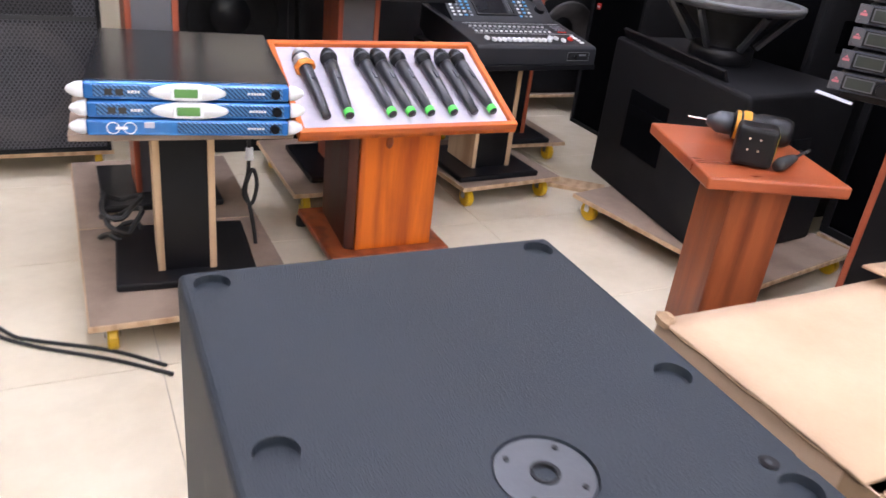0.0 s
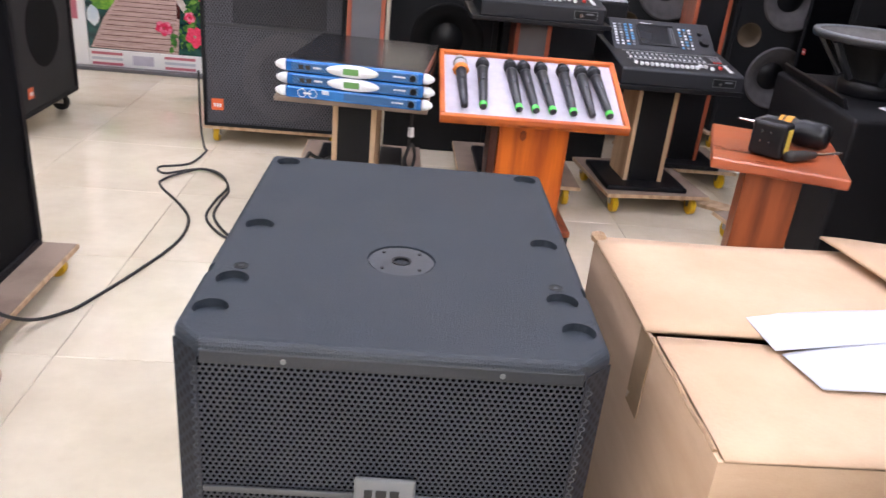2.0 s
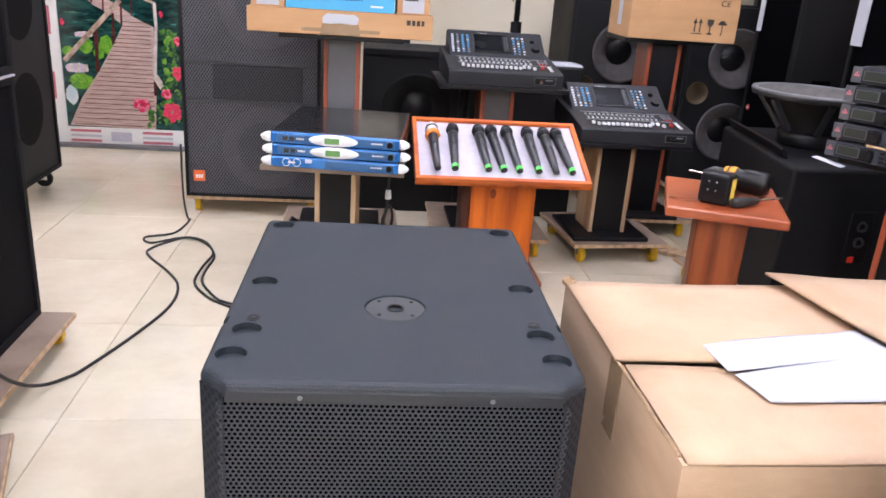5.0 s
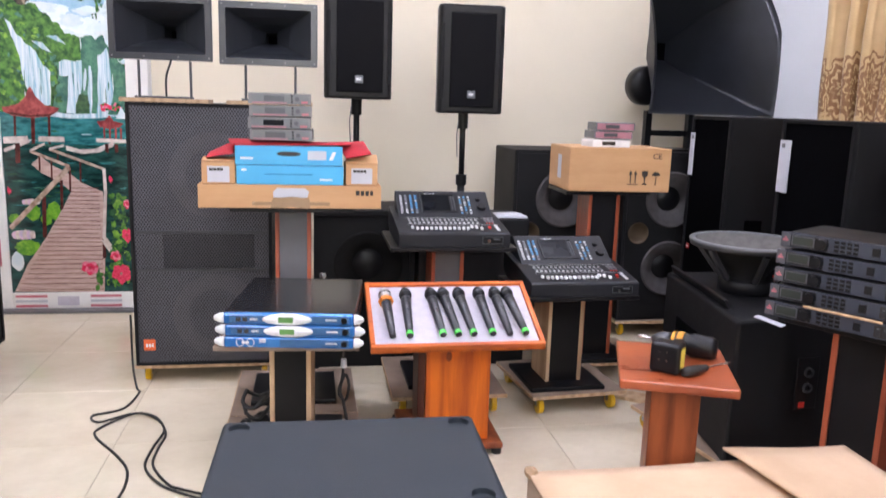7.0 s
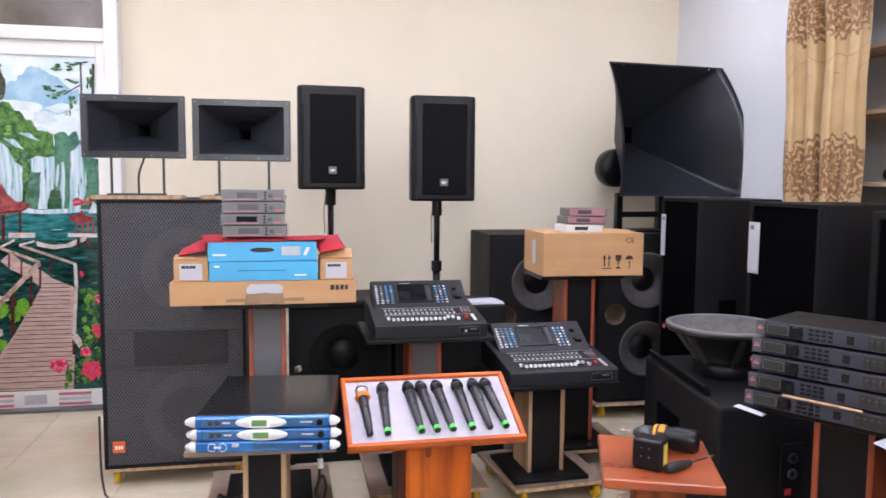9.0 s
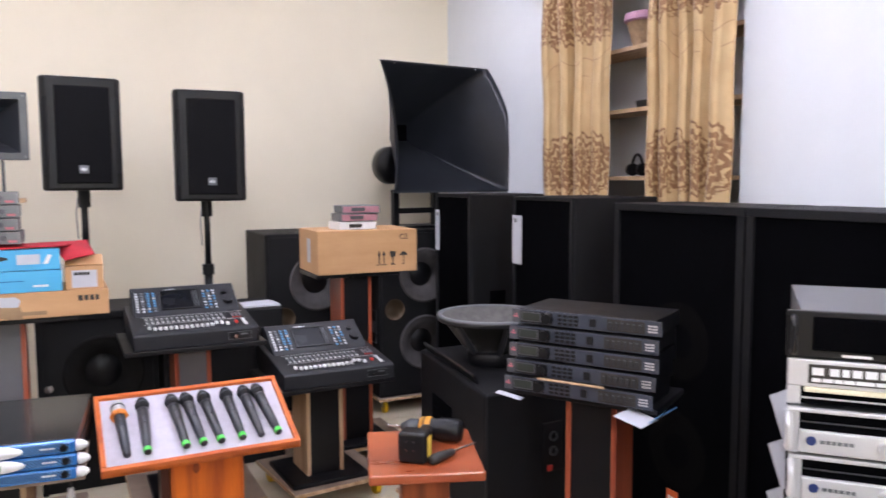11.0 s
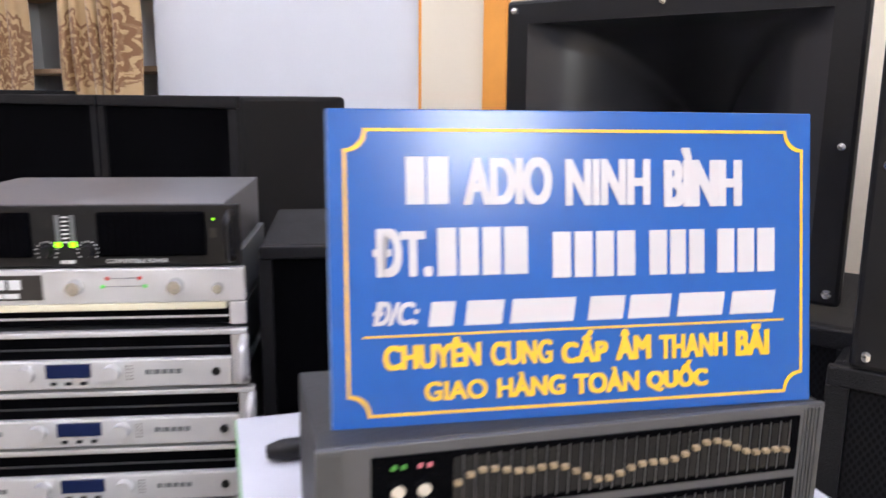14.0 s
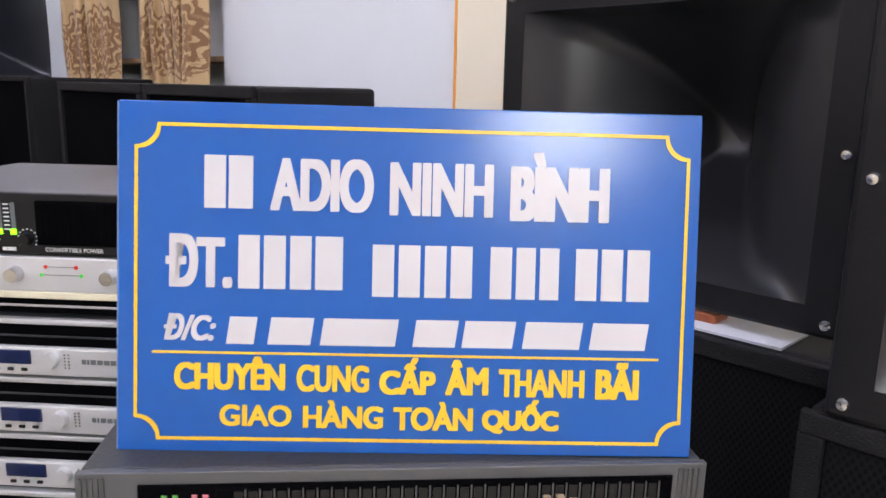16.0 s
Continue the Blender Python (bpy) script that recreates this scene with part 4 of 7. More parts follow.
for k in range(4):
    a = math.pi / 4 + k * math.pi / 2
    part("screw", at(cyl(0.0035, SH - 0.003, SH - 0.0005, 10), pose(0.044 * math.cos(a), -0.112 + 0.044 * math.sin(a), 0)), BLKS, disc)
for sx in (-1, 1):
    part("screw_washer", at(lathe([(0, SH), (0.010, SH + 0.0004), (0.012, SH + 0.001), (0.012, SH - 0.002)], 18), pose(sx * 0.256, -0.176, 0)), BLKS, sub)
    part("screw", at(cyl(0.004, SH, SH + 0.0012, 12), pose(sx * 0.256, -0.176, 0)), STEELB, sub)


def hex_mesh(w, h, pitch, wire, depth=0.0015):
    """A steel sheet with round holes in staggered rows, in the xz plane."""
    verts, faces = [], []
    dz = pitch * 0.866
    nx, nz = int(w / pitch), int(h / dz)
    for j in range(nz):
        for i in range(nx):
            cx = -w / 2 + (i + 0.5 + 0.5 * (j % 2)) * pitch
            cz = (j + 0.5) * dz
            if cx + pitch / 2 > w / 2 + 0.003:
                continue
            b = len(verts)
            for k in range(6):
                a = math.pi / 6 + k * math.pi / 3
                verts.append((cx + pitch / 1.732 * math.cos(a), 0, cz + pitch / 1.732 * math.sin(a)))
            for k in range(6):
                a = math.pi / 6 + k * math.pi / 3
                verts.append((cx + (pitch / 2 - wire) * math.cos(a), 0.0006, cz + (pitch / 2 - wire) * math.sin(a)))
            for k in range(6):
                j2 = (k + 1) % 6
                faces.append((b + k, b + j2, b + 6 + j2, b + 6 + k))
    me = bpy.data.meshes.new("grille")
    me.from_pydata(verts, [], faces)
    return me


gm = hex_mesh(2 * SW - 0.066, SH - 0.066, 0.0089, 0.00125)
gm.materials.append(mat("grille_enamel", (0.034, 0.039, 0.052), 0.42, 0.3, 0.08, 6, 0))
gr = new("grille", gm)
gr.parent = sub
gr.matrix_basis = pose(0, -SD + 0.002, 0.037)
gr["label"] = "dark hexagon punched steel grille"
part("grille_backing", box(-SW + 0.035, SW - 0.035, -SD + 0.012, -SD + 0.018, 0.03, SH - 0.030), BLKM, sub)
part("top_rail", box(-SW + 0.045, SW - 0.045, -SD - 0.001, -SD + 0.01, SH - 0.036, SH - 0.0135, 0.003), mat("charcoal_rail", (0.022, 0.026, 0.034), 0.45, 0.2), sub, "dark steel upper grille rail")
for x in (-0.15, 0.15):
    part("screw", at(cyl(0.004, 0, 0.002, 14), pose(x, -SD - 0.0005, SH - 0.025) @ UP), GREYP, sub)
for s in (-1, 1):
    part("grille_wing", at(box(-0.029, 0.029, -0.0015, 0.0, 0.03, SH - 0.02), pose(s * (SW - 0.0225), -SD + 0.021, 0, 0, 0, s * 43)), perforated("wing_grille", (0.024, 0.028, 0.038), (0.005, 0.006, 0.008), 0.0096) if s < 0 else bpy.data.materials["wing_grille"], sub, "perforated chamfer panel")
part("trim_bar", box(-SW + 0.045, SW - 0.045, -SD - 0.004, -SD + 0.001, 0.348, 0.359, 0.002), STEELB, sub)
pl = part("name_plate", box(-0.045, 0.045, -SD - 0.009, -SD, 0.322, 0.391, 0.004), GREYP, sub, "grey metal maker's plate")
part("plate_mark", bars(-0.03, 0.340, [0.012, 0.016, 0.014], 0.032, -SD - 0.009, 0.15), BLKS, pl)

# ---- opened shipping carton ----
crt = thing("shipping_carton", "large open-flapped brown cardboard shipping carton", "carton", pose(0, 0, 0))
CX0, CX1, CY0, CY1, CH = 0.832, 1.65, 0.075, 0.79, 0.545
for q in ((CX0, CX0 + 0.006, CY0, CY1, 0, CH), (CX1 - 0.006, CX1, CY0, CY1, 0, CH), (CX0 + 0.006, CX1 - 0.006, CY0, CY0 + 0.006, 0, CH), (CX0 + 0.006, CX1 - 0.006, CY1 - 0.006, CY1, 0, CH)):
    part("side_panel", box(*q), KRAFT, crt)
part("bottom_panel", box(CX0 + 0.006, CX1 - 0.006, CY0 + 0.006, CY1 - 0.006, 0, 0.006), KRAFT, crt)


def sheet(pts, t, mid=0.0, n=10, seed=1, amp=0.004):
    """A bent board over a four-cornered outline (corners as x, y, z), t thick."""
    bm = bmesh.new()
    a, b, c, d = [Vector(p) for p in pts]
    rows = []
    noise.seed_set(seed)
    for side in (0, 1):
        g = []
        for j in range(n + 1):
            r = []
            for i in range(n + 1):
                u, v = i / n, j / n
                p = (a * (1 - u) + b * u) * (1 - v) + (d * (1 - u) + c * u) * v
                z = mid * math.sin(math.pi * u) * math.sin(math.pi * v) + amp * noise.noise(p * 4 + Vector((seed, 0, 0)))
                r.append(bm.verts.new(p + Vector((0, 0, z + t * side))))
            g.append(r)
        rows.append(g)
    for side in (0, 1):
        g = rows[side]
        for j in range(n):
            for i in range(n):
                q = (g[j][i], g[j][i + 1], g[j + 1][i + 1], g[j + 1][i])
                bm.faces.new(q if side else q[::-1])
    lo, hi = rows
    ring = [(0, i) for i in range(n)] + [(j, n) for j in range(n)] + [(n, n - i) for i in range(n)] + [(n - j, 0) for j in range(n)]
    for k in range(len(ring)):
        (j0, i0), (j1, i1) = ring[k], ring[(k + 1) % len(ring)]
        bm.faces.new((lo[j0][i0], lo[j1][i1], hi[j1][i1], hi[j0][i0]))
    bmesh.ops.recalc_face_normals(bm, faces=list(bm.faces))
    return bm


part("flap", sheet([(CX0 - 0.004, 0.395, CH + 0.004), (CX1, 0.37, CH + 0.003), (CX1, CY1, CH), (CX0 - 0.002, CY1 - 0.01, CH)], 0.006, 0.006, seed=2), KRAFT, crt, "far top flap", True)
part("flap", sheet([(CX0 + 0.008, CY0, CH), (CX1, CY0, CH), (CX1, 0.355, CH - 0.004), (CX0 + 0.01, 0.378, CH - 0.002)], 0.006, 0.004, seed=3), KRAFT, crt, "near top flap", True)
part("flap", sheet([(1.44, 0.10, CH + 0.035), (CX1 + 0.015, 0.09, CH + 0.012), (CX1 + 0.02, 0.815, CH + 0.012), (1.325, 0.80, CH + 0.026)], 0.006, 0.004, seed=4, amp=0.008), KRAFT, crt, "overlapping side flap", True)
part("crease", joined(tube([(CX0 + 0.003, CY0 + 0.02 + 0.035 * i, CH + 0.001 + 0.002 * math.sin(i * 1.7)) for i in range(9)], 0.004, 6), tube([(CX0, 0.40 + 0.04 * i, CH + 0.002 + 0.002 * math.sin(i * 2.1)) for i in range(10)], 0.004, 6)), KRAFTD, crt, "worn cardboard crease")
part("tape_strip", joined(box(CX0 - 0.0015, CX0 - 0.0002, 0.36, 0.425, CH - 0.15, CH + 0.002)), TAPE, crt, "brown packing tape")
part("crushed_corner", at(lathe([(0, 0), (0.016, 0.002), (0.02, 0.012), (0.008, 0.022), (0, 0.02)], 9), pose(CX0 + 0.002, CY1 - 0.01, CH - 0.004, 12, 20, 0)), KRAFTD, crt)
pp = thing("paper_sheet", "crumpled white packing paper lying on the carton", "paper", pose(0, 0, 0))
part("sheet", sheet([(1.05, 0.235, CH + 0.012), (1.40, 0.24, CH + 0.017), (1.42, 0.47, CH + 0.019), (1.03, 0.33, CH + 0.012)], 0.001, 0.008, 12, 7, 0.006), PAPER, pp, "", True)
part("sheet", sheet([(1.02, 0.335, CH + 0.017), (1.40, 0.40, CH + 0.025), (1.38, 0.51, CH + 0.020), (1.02, 0.46, CH + 0.013)], 0.001, 0.006, 12, 9, 0.006), PAPER, pp, "", True)

# ---- tall double loudspeaker by the door, with two horns on it ----
dolly(pose(-0.185, 3.25, 0), 0.66, 0.6, 0.09)
dbl = cabinet(pose(-0.185, 2.95, 0.09), 0.65, 0.58, 1.265, "tall black double-woofer loudspeaker with a perforated grille", GRILL, (0.475, 0.66), (-0.26, 0.105, 0.055), frame_w=0.015, bar=GRBAR)
part("tweeter_slot", box(-0.18, 0.24, -0.010, -0.005, 0.485, 0.65, 0.002), perforated("slot_mesh", (0.056, 0.056, 0.064), (0.005, 0.005, 0.006), 0.0100), dbl, "dark horn slot behind the grille")
for z in (0.25, 0.93):
    part("cone_shadow", at(lathe([(0.13, 0.0062), (0.135, 0.0068), (0.2, 0.0068), (0.205, 0.0062)], 48), pose(0.06, 0, z) @ UP), perforated("cone_seen_through_grille", (0.108, 0.107, 0.119), (0.032, 0.031, 0.034), 0.0100), dbl, "ring of the woofer behind the grille")
for hx, w, z0 in ((-0.345, 0.452, 1.545), (0.135, 0.447, 1.537)):
    hs = thing("horn_stand", "thin grey steel frame stand on a wooden strip", "stand", pose(hx, 3.0, 1.355), "horn stands")
    part("wood_strip", box(-0.20, 0.20, -0.02, 0.16, 0.0, 0.018, 0.002), OAK, hs)
    part("leg", tube([(-0.11, 0.0, 0.018), (-0.11, 0.0, z0 - 1.355)], 0.006, 8), STEELB, hs)
    part("leg", tube([(0.12, 0.0, 0.018), (0.12, 0.0, z0 - 1.355)], 0.006, 8), STEELB, hs)
    part("cross_bar", box(-0.13, 0.13, -0.012, 0.012, 0.018, 0.028), STEELB, hs)
    hr = thing("horn", "black rectangular pressed-fibre midrange horn with a bolted flange", "horn loudspeaker", pose(hx, 2.96, z0), "midrange horns")
    h = 0.285
    fl = box(-w / 2, w / 2, -0.012, 0.012, 0, h, 0.004)
    flange = part("flange", fl, HORNB, hr)
    cut(flange, [box(-w / 2 + 0.03, w / 2 - 0.03, -0.05, 0.05, 0.03, h - 0.03)])
    bm = bmesh.new()
    loops = []
    for y, a, b in ((0.0, w / 2 - 0.03, h / 2 - 0.03), (0.06, w / 2 - 0.075, h / 2 - 0.06), (0.14, 0.09, 0.055), (0.25, 0.028, 0.028), (0.42, 0.02, 0.02)):
        loops.append([bm.verts.new((sx * a, y, h / 2 + sz * b)) for sx, sz in ((-1, -1), (1, -1), (1, 1), (-1, 1))])
    for A1, B1 in zip(loops, loops[1:]):
        for k in range(4):
            bm.faces.new((A1[k], A1[(k + 1) % 4], B1[(k + 1) % 4], B1[k]))
    part("horn_flare", bm, HORNB, hr)
    part("throat", box(-0.021, 0.021, 0.405, 0.42, h / 2 - 0.021, h / 2 + 0.021), BLKM, hr, "dark throat")
    part("compression_driver", at(cyl(0.06, -0.50, -0.421, 24), pose(0, 0, h / 2) @ UP), RUBBER, hr)
    for bx in (-w / 2 + 0.014, -w / 6, w / 6, w / 2 - 0.014):
        for bz in (0.014, h - 0.014):
            part("bolt", at(cyl(0.004, 0.012, 0.015, 10), pose(bx, 0, bz) @ UP), TOPM, hr)
cord = thing("cable", "thin black cable hanging from the horn", "cable", pose(0, 0, 0), "cables")
part("cord", tube(smooth_path([(-0.32, 3.06, 1.60), (-0.31, 3.0, 1.55), (-0.335, 3.0, 1.47), (-0.34, 3.02, 1.375)], 6), 0.005, 6), RUBBER, cord)

# ---- loudspeakers along the west side ----
GRILLW = perforated("dark_perforated_grille", (0.030, 0.030, 0.034), (0.003, 0.003, 0.004), 0.0100)
CONED = mat("cone_behind_dark_cloth", (0.013, 0.0125, 0.013), 0.9, spec=0.1)
for x, y, w, h, tag in ((-0.68, 1.18, 0.70, 0.757, "black floor loudspeaker with an orange badge on a dolly"),):
    dolly(pose(x - (0.22 if y > 1 else 0.16), y, 0, 0, 0, 90), w + 0.03, 0.66, 0.09)
    west = cabinet(pose(x, y, 0.09, 0, 0, 90), w, 0.5, h, tag, GRILL2, (), (w / 2 - 0.37, 0.10, 0.055) if y > 1 else None)
dolly(pose(-0.655, 0.40, 0, 0, 0, 107.3), 0.75, 0.60, 0.09)
cabinet(pose(-0.382, 0.30, 0.09, 0, 0, 107.3), 0.46, 0.42, 0.80, "dark grey floor loudspeaker standing on a plywood board", GRILL2, (), None)
felt = thing("felt_pad", "frayed white felt strip between two stacked loudspeakers", "felt pad", pose(-0.672, 1.18, 0.847))
part("pad", sheet([(-0.30, -0.34, 0.002), (0.012, -0.34, 0.002), (0.014, 0.345, 0.002), (-0.30, 0.34, 0.002)], 0.006, 0.006, 14, 5, 0.002), FOAM, felt, "", True)
part("cone_shadow", at(lathe([(0, 0.0066), (0.20, 0.0068), (0.205, 0.0062)], 48), pose(-0.03, 0, 0.42) @ UP), CONED, west, "woofer faintly seen behind the grille")
cabinet(pose(-0.675, 1.18, 0.857, 0, 0, 90), 0.70, 0.5, 0.757, "black floor loudspeaker stacked on another one", GRILL2, (), (-0.02, 0.10, 0.055))
wf = cabinet(pose(-1.27, 3.06, 0.10, 0, 0, 90), 0.64, 0.5, 1.15, "black perforated floor loudspeaker on swivel casters", GRILLW, (), (-0.20, 0.10, 0.05))
for z in (0.36, 0.86):
    part("cone_shadow", at(lathe([(0, 0.0066), (0.17, 0.0068), (0.175, 0.0062)], 48), pose(0.0, 0, z) @ UP), CONED, wf, "woofer faintly seen behind the grille")
part("base_board", box(-0.31, 0.31, 0.005, 0.495, -0.012, 0.0), PLY, wf, "plywood base board")
for a in (-1, 1):
    for b in (0.06, 0.42):
        c = part("caster", joined(box(a * 0.26 - 0.025, a * 0.26 + 0.025, b - 0.03, b + 0.03, -0.006, 0), box(a * 0.26 - 0.02, a * 0.26 - 0.016, b - 0.02, b + 0.02, -0.06, -0.005), box(a * 0.26 + 0.016, a * 0.26 + 0.02, b - 0.02, b + 0.02, -0.06, -0.005)), CHROME, wf)
        part("wheel", at(lathe([(0, -0.014), (0.04, -0.014), (0.044, 0), (0.04, 0.014), (0, 0.014)], 20), pose(a * 0.26, b, -0.055, 0, 90, 0)), RUBBER, c, "grey rubber wheel")

# ---- loudspeaker behind the stands, two on poles ----
sm = cabinet(pose(0.60, 3.10, 0), 0.52, 0.40, 0.84, "black single-woofer floor loudspeaker behind the stands", None, name="loudspeaker")
cut(next(c for c in sm.children if c.name.startswith("cabinet_body")), [at(cyl(0.168, -0.12, 0.05, 40), pose(0.02, 0, 0.552) @ UP)])
cone_driver(sm, 0.02, 0.552, 0.178, -0.001, 0.45, 0.05, mat("dark_paper_cone", (0.011, 0.0105, 0.0105), 0.9, spec=0.15))
part("front_frame", joined(box(-0.26, 0.26, -0.012, 0, 0.81, 0.84, 0.003), box(-0.26, -0.235, -0.012, 0, 0, 0.81), box(0.235, 0.26, -0.012, 0, 0, 0.81)), BLK, sm)
kn = part("corner_latch", at(lathe([(0, 0.02), (0.018, 0.018), (0.02, 0.0)], 16), pose(-0.215, 0, 0.50) @ UP), CHROME, sm, "round steel latch")
for px, tilt, z0 in ((0.582, 3, 1.40), (1.203, -2, 1.338)):
    ps = thing("speaker_stand", "black steel pole stand with a round base", "speaker stand", pose(px, 3.66, 0), "pole stands")
    part("base_plate", cyl(0.15, 0, 0.015, 32), BLKS, ps)
    part("pole", cyl(0.022, 0.015, 0.95, 16), BLKS, ps, "", True)
    part("inner_pole", cyl(0.017, 0.95, z0 + 0.02, 16), BLKS, ps, "", True)
    part("collar", cyl(0.032, 0.92, 0.98, 16), BLKS, ps)
    part("collar", cyl(0.030, z0 - 0.09, z0, 16), BLKS, ps)
    part("pin_chain", tube([(-0.03, -0.02, z0 - 0.04), (-0.04, -0.03, z0 - 0.12), (-0.035, -0.03, z0 - 0.25)], 0.003, 6), STEELB, ps)
    tp = thing("pole_loudspeaker", "black plastic two-way loudspeaker on a pole stand", "loudspeaker", pose(px, 3.46, z0, 0, 0, tilt), "pole loudspeakers")
    w, h, d = 0.372, (0.562 if px < 1 else 0.588), 0.30
    part("cabinet_body", prism([(-w / 2 + 0.02, 0), (w / 2 - 0.02, 0), (w / 2, 0.03), (w / 2 - 0.01, 0.18), (w / 2 - 0.09, d), (-w / 2 + 0.09, d), (-w / 2 + 0.01, 0.18), (-w / 2, 0.03)], 0, h, 0.014, 3), BLKS, tp)
    part("grille", box(-w / 2 + 0.065, w / 2 - 0.055, -0.010, 0.004, 0.035, h - 0.045, 0.006), GRILL2, tp, "black steel grille")
    for s in (-1, 1):
        part("side_rib", box(s * 0.165 - 0.012, s * 0.165 + 0.012, -0.006, 0.004, 0.08, h - 0.10, 0.005), BLK, tp)
    part("badge", box(-0.022, 0.022, -0.014, -0.009, 0.085, 0.125, 0.002), GREYP, tp, "small grey badge")
    part("badge_mark", bars(-0.014, 0.098, [0.006, 0.008, 0.006], 0.014, -0.014, 0.2), IVORY, tp)

# ---- double-woofer studio loudspeakers at the back ----
for sx in (1.80, 2.49):
    dolly(pose(sx, 3.80, 0), 0.62, 0.55, 0.10)
    ts = cabinet(pose(sx, 3.55, 0.10), 0.60, 0.5, 1.04, "black studio loudspeaker with two grey cones and a round port", None, group="studio loudspeakers")
    holes = [(0.005, 0.755, 0.162), (0.005, 0.33, 0.162), (-0.20, 0.55, 0.06)]
    bf = part("baffle", box(-0.28, 0.28, -0.008, 0.002, 0.02, 1.02, 0.002), BLK, ts)
    for ob in (bf, next(c for c in ts.children if c.name.startswith("cabinet_body"))):
        cut(ob, [at(cyl(r, -0.13, 0.05, 40), pose(x, 0, z) @ UP) for x, z, r in holes])
    for cz, cx in ((0.755, 0.005), (0.33, 0.005)):
        cone_driver(ts, cx, cz, 0.172, -0.009, 0.44, 0.06)
    pt = part("port", at(lathe([(0.066, 0.003), (0.06, 0.003), (0.055, -0.12), (0, -0.12)], 28), pose(-0.20, -0.008, 0.55) @ UP), mat("port_tube_brown", (0.10, 0.065, 0.035), 0.6), ts, "round brown port tube", True)
    part("side_label", joined(box(-0.303, -0.300, 0.05, 0.052, 0.34, 0.54), box(-0.303, -0.300, 0.15, 0.152, 0.34, 0.54), box(-0.303, -0.300, 0.05, 0.152, 0.54, 0.542), box(-0.303, -0.300, 0.05, 0.152, 0.338, 0.34), box(-0.303, -0.300, 0.08, 0.12, 0.40, 0.47)), GREYP, ts, "thin grey printed frame")
tbl = thing("paper_stack", "small stack of white papers on a black box", "papers", pose(1.36, 3.20, 0.80))
part("sheets", joined(box(-0.11, 0.11, -0.08, 0.08, 0, 0.006), at(box(-0.10, 0.10, -0.07, 0.07, 0.006, 0.010), pose(0, 0, 0, 0, 0, 9))), PAPER, tbl)
bb = thing("black_case", "plain black equipment case at the back", "case", pose(1.30, 3.20, 0))
part("case_body", box(-0.42, 0.17, -0.12, 0.26, 0, 0.80, 0.01), BLK, bb)

# large bass horn in the corner
bh = thing("bass_horn", "large curved black fibreglass horn on a steel stand", "horn loudspeaker", pose(2.62, 3.62, 1.375, 0, 0, 6))
bm = bmesh.new()
loops = []
K = 28
for j in range(21):
    s = j / 20
    e = s ** 0.75
    hw, hh = 0.40 * (1 - s ** 0.8) + 0.06 * s ** 0.8, 0.40 * (1 - s ** 1.25) + 0.05 * s ** 1.25
    ring = []
    for side in range(4):
        for k in range(K):
            q = -1 + 2 * k / K
            u, v = ((q, -1), (1, q), (-q, 1), (-1, -q))[side]
            y = 0.50 * s
            f = (1 - ((v + 0.45) / 1.45) ** 2) * (1 - s)
            xw = u * hw + (0.09 if u > 0 else -0.01) * f * u
            ring.append(bm.verts.new((xw, y - 0.17 * f, 0.395 + v * hh * (1 - 0.35 * s * (1 - s)))))
    loops.append(ring)
for A1, B1 in zip(loops, loops[1:]):
    for k in range(4 * K):
        bm.faces.new((A1[k], A1[(k + 1) % (4 * K)], B1[(k + 1) % (4 * K)], B1[k]))
bmesh.ops.solidify(bm, geom=list(bm.faces), thickness=0.006)
bmesh.ops.recalc_face_normals(bm, faces=list(bm.faces))
part("horn_flare", bm, HORNB, bh, "", True)
part("throat", box(-0.062, 0.062, 0.485, 0.50, 0.34, 0.45), BLKM, bh, "dark throat")
part("compression_driver", at(lathe([(0, 0.48), (0.05, 0.48), (0.12, 0.50), (0.13, 0.53), (0.13, 0.60), (0.08, 0.64), (0, 0.64)], 32), pose(-0.02, 0, 0.175, -90, 0, 0)), BLKS, bh, "round black driver", True)
for bx in (-0.3, 0.3):
    part("bolt", at(cyl(0.006, 0, 0.006, 10), pose(bx, 0.004, 0.782) @ UP), CHROME, bh)
hs = thing("horn_stand", "black steel bracket stand under the big horn", "stand", pose(2.56, 3.82, 1.14, 0, 0, 6))
part("base_plate", box(-0.2, 0.2, -0.12, 0.12, 0, 0.012), BLKS, hs)
for s in (-1, 1):
    part("post", box(s * 0.15 - 0.02, s * 0.15 + 0.02, -0.02, 0.02, 0.012, 0.245), BLKS, hs)
part("cross_bar", box(-0.13, 0.13, -0.015, 0.015, 0.09, 0.125), BLKS, hs)

# ---- tall loudspeakers along the east wall ----
for y0, y1, tag in ((3.36, 2.94, "tall black loudspeaker with a silver label strip"), (2.485, 1.99, "tall black loudspeaker with a silver label strip and red mark")):
    w = y0 - y1
    tw = cabinet(pose(2.5, (y0 + y1) / 2, 0.0, 0, 0, -90), w, 0.48, 1.365, tag, BLKM, frame_w=0.018, group="wall loudspeakers")
    lw_ = 0.05 if y0 > 3 else 0.085
    part("label_strip", box(-w / 2 + 0.004, -w / 2 + lw_, -0.018, -0.014, 1.03, 1.27), PAPER, tw, "silver paper label")
    part("label_print", bars(-w / 2 + 0.02, 1.235, [0.025], 0.02, -0.018), GREYP, tw)
    part("handle_cup", box(w / 2 - 0.002, w / 2 + 0.003, 0.12, 0.22, 0.70, 0.82, 0.002), BLKM, tw)
    badge(tw, -w / 2 + 0.06, 0.62, 0.03, -0.006, REDP)
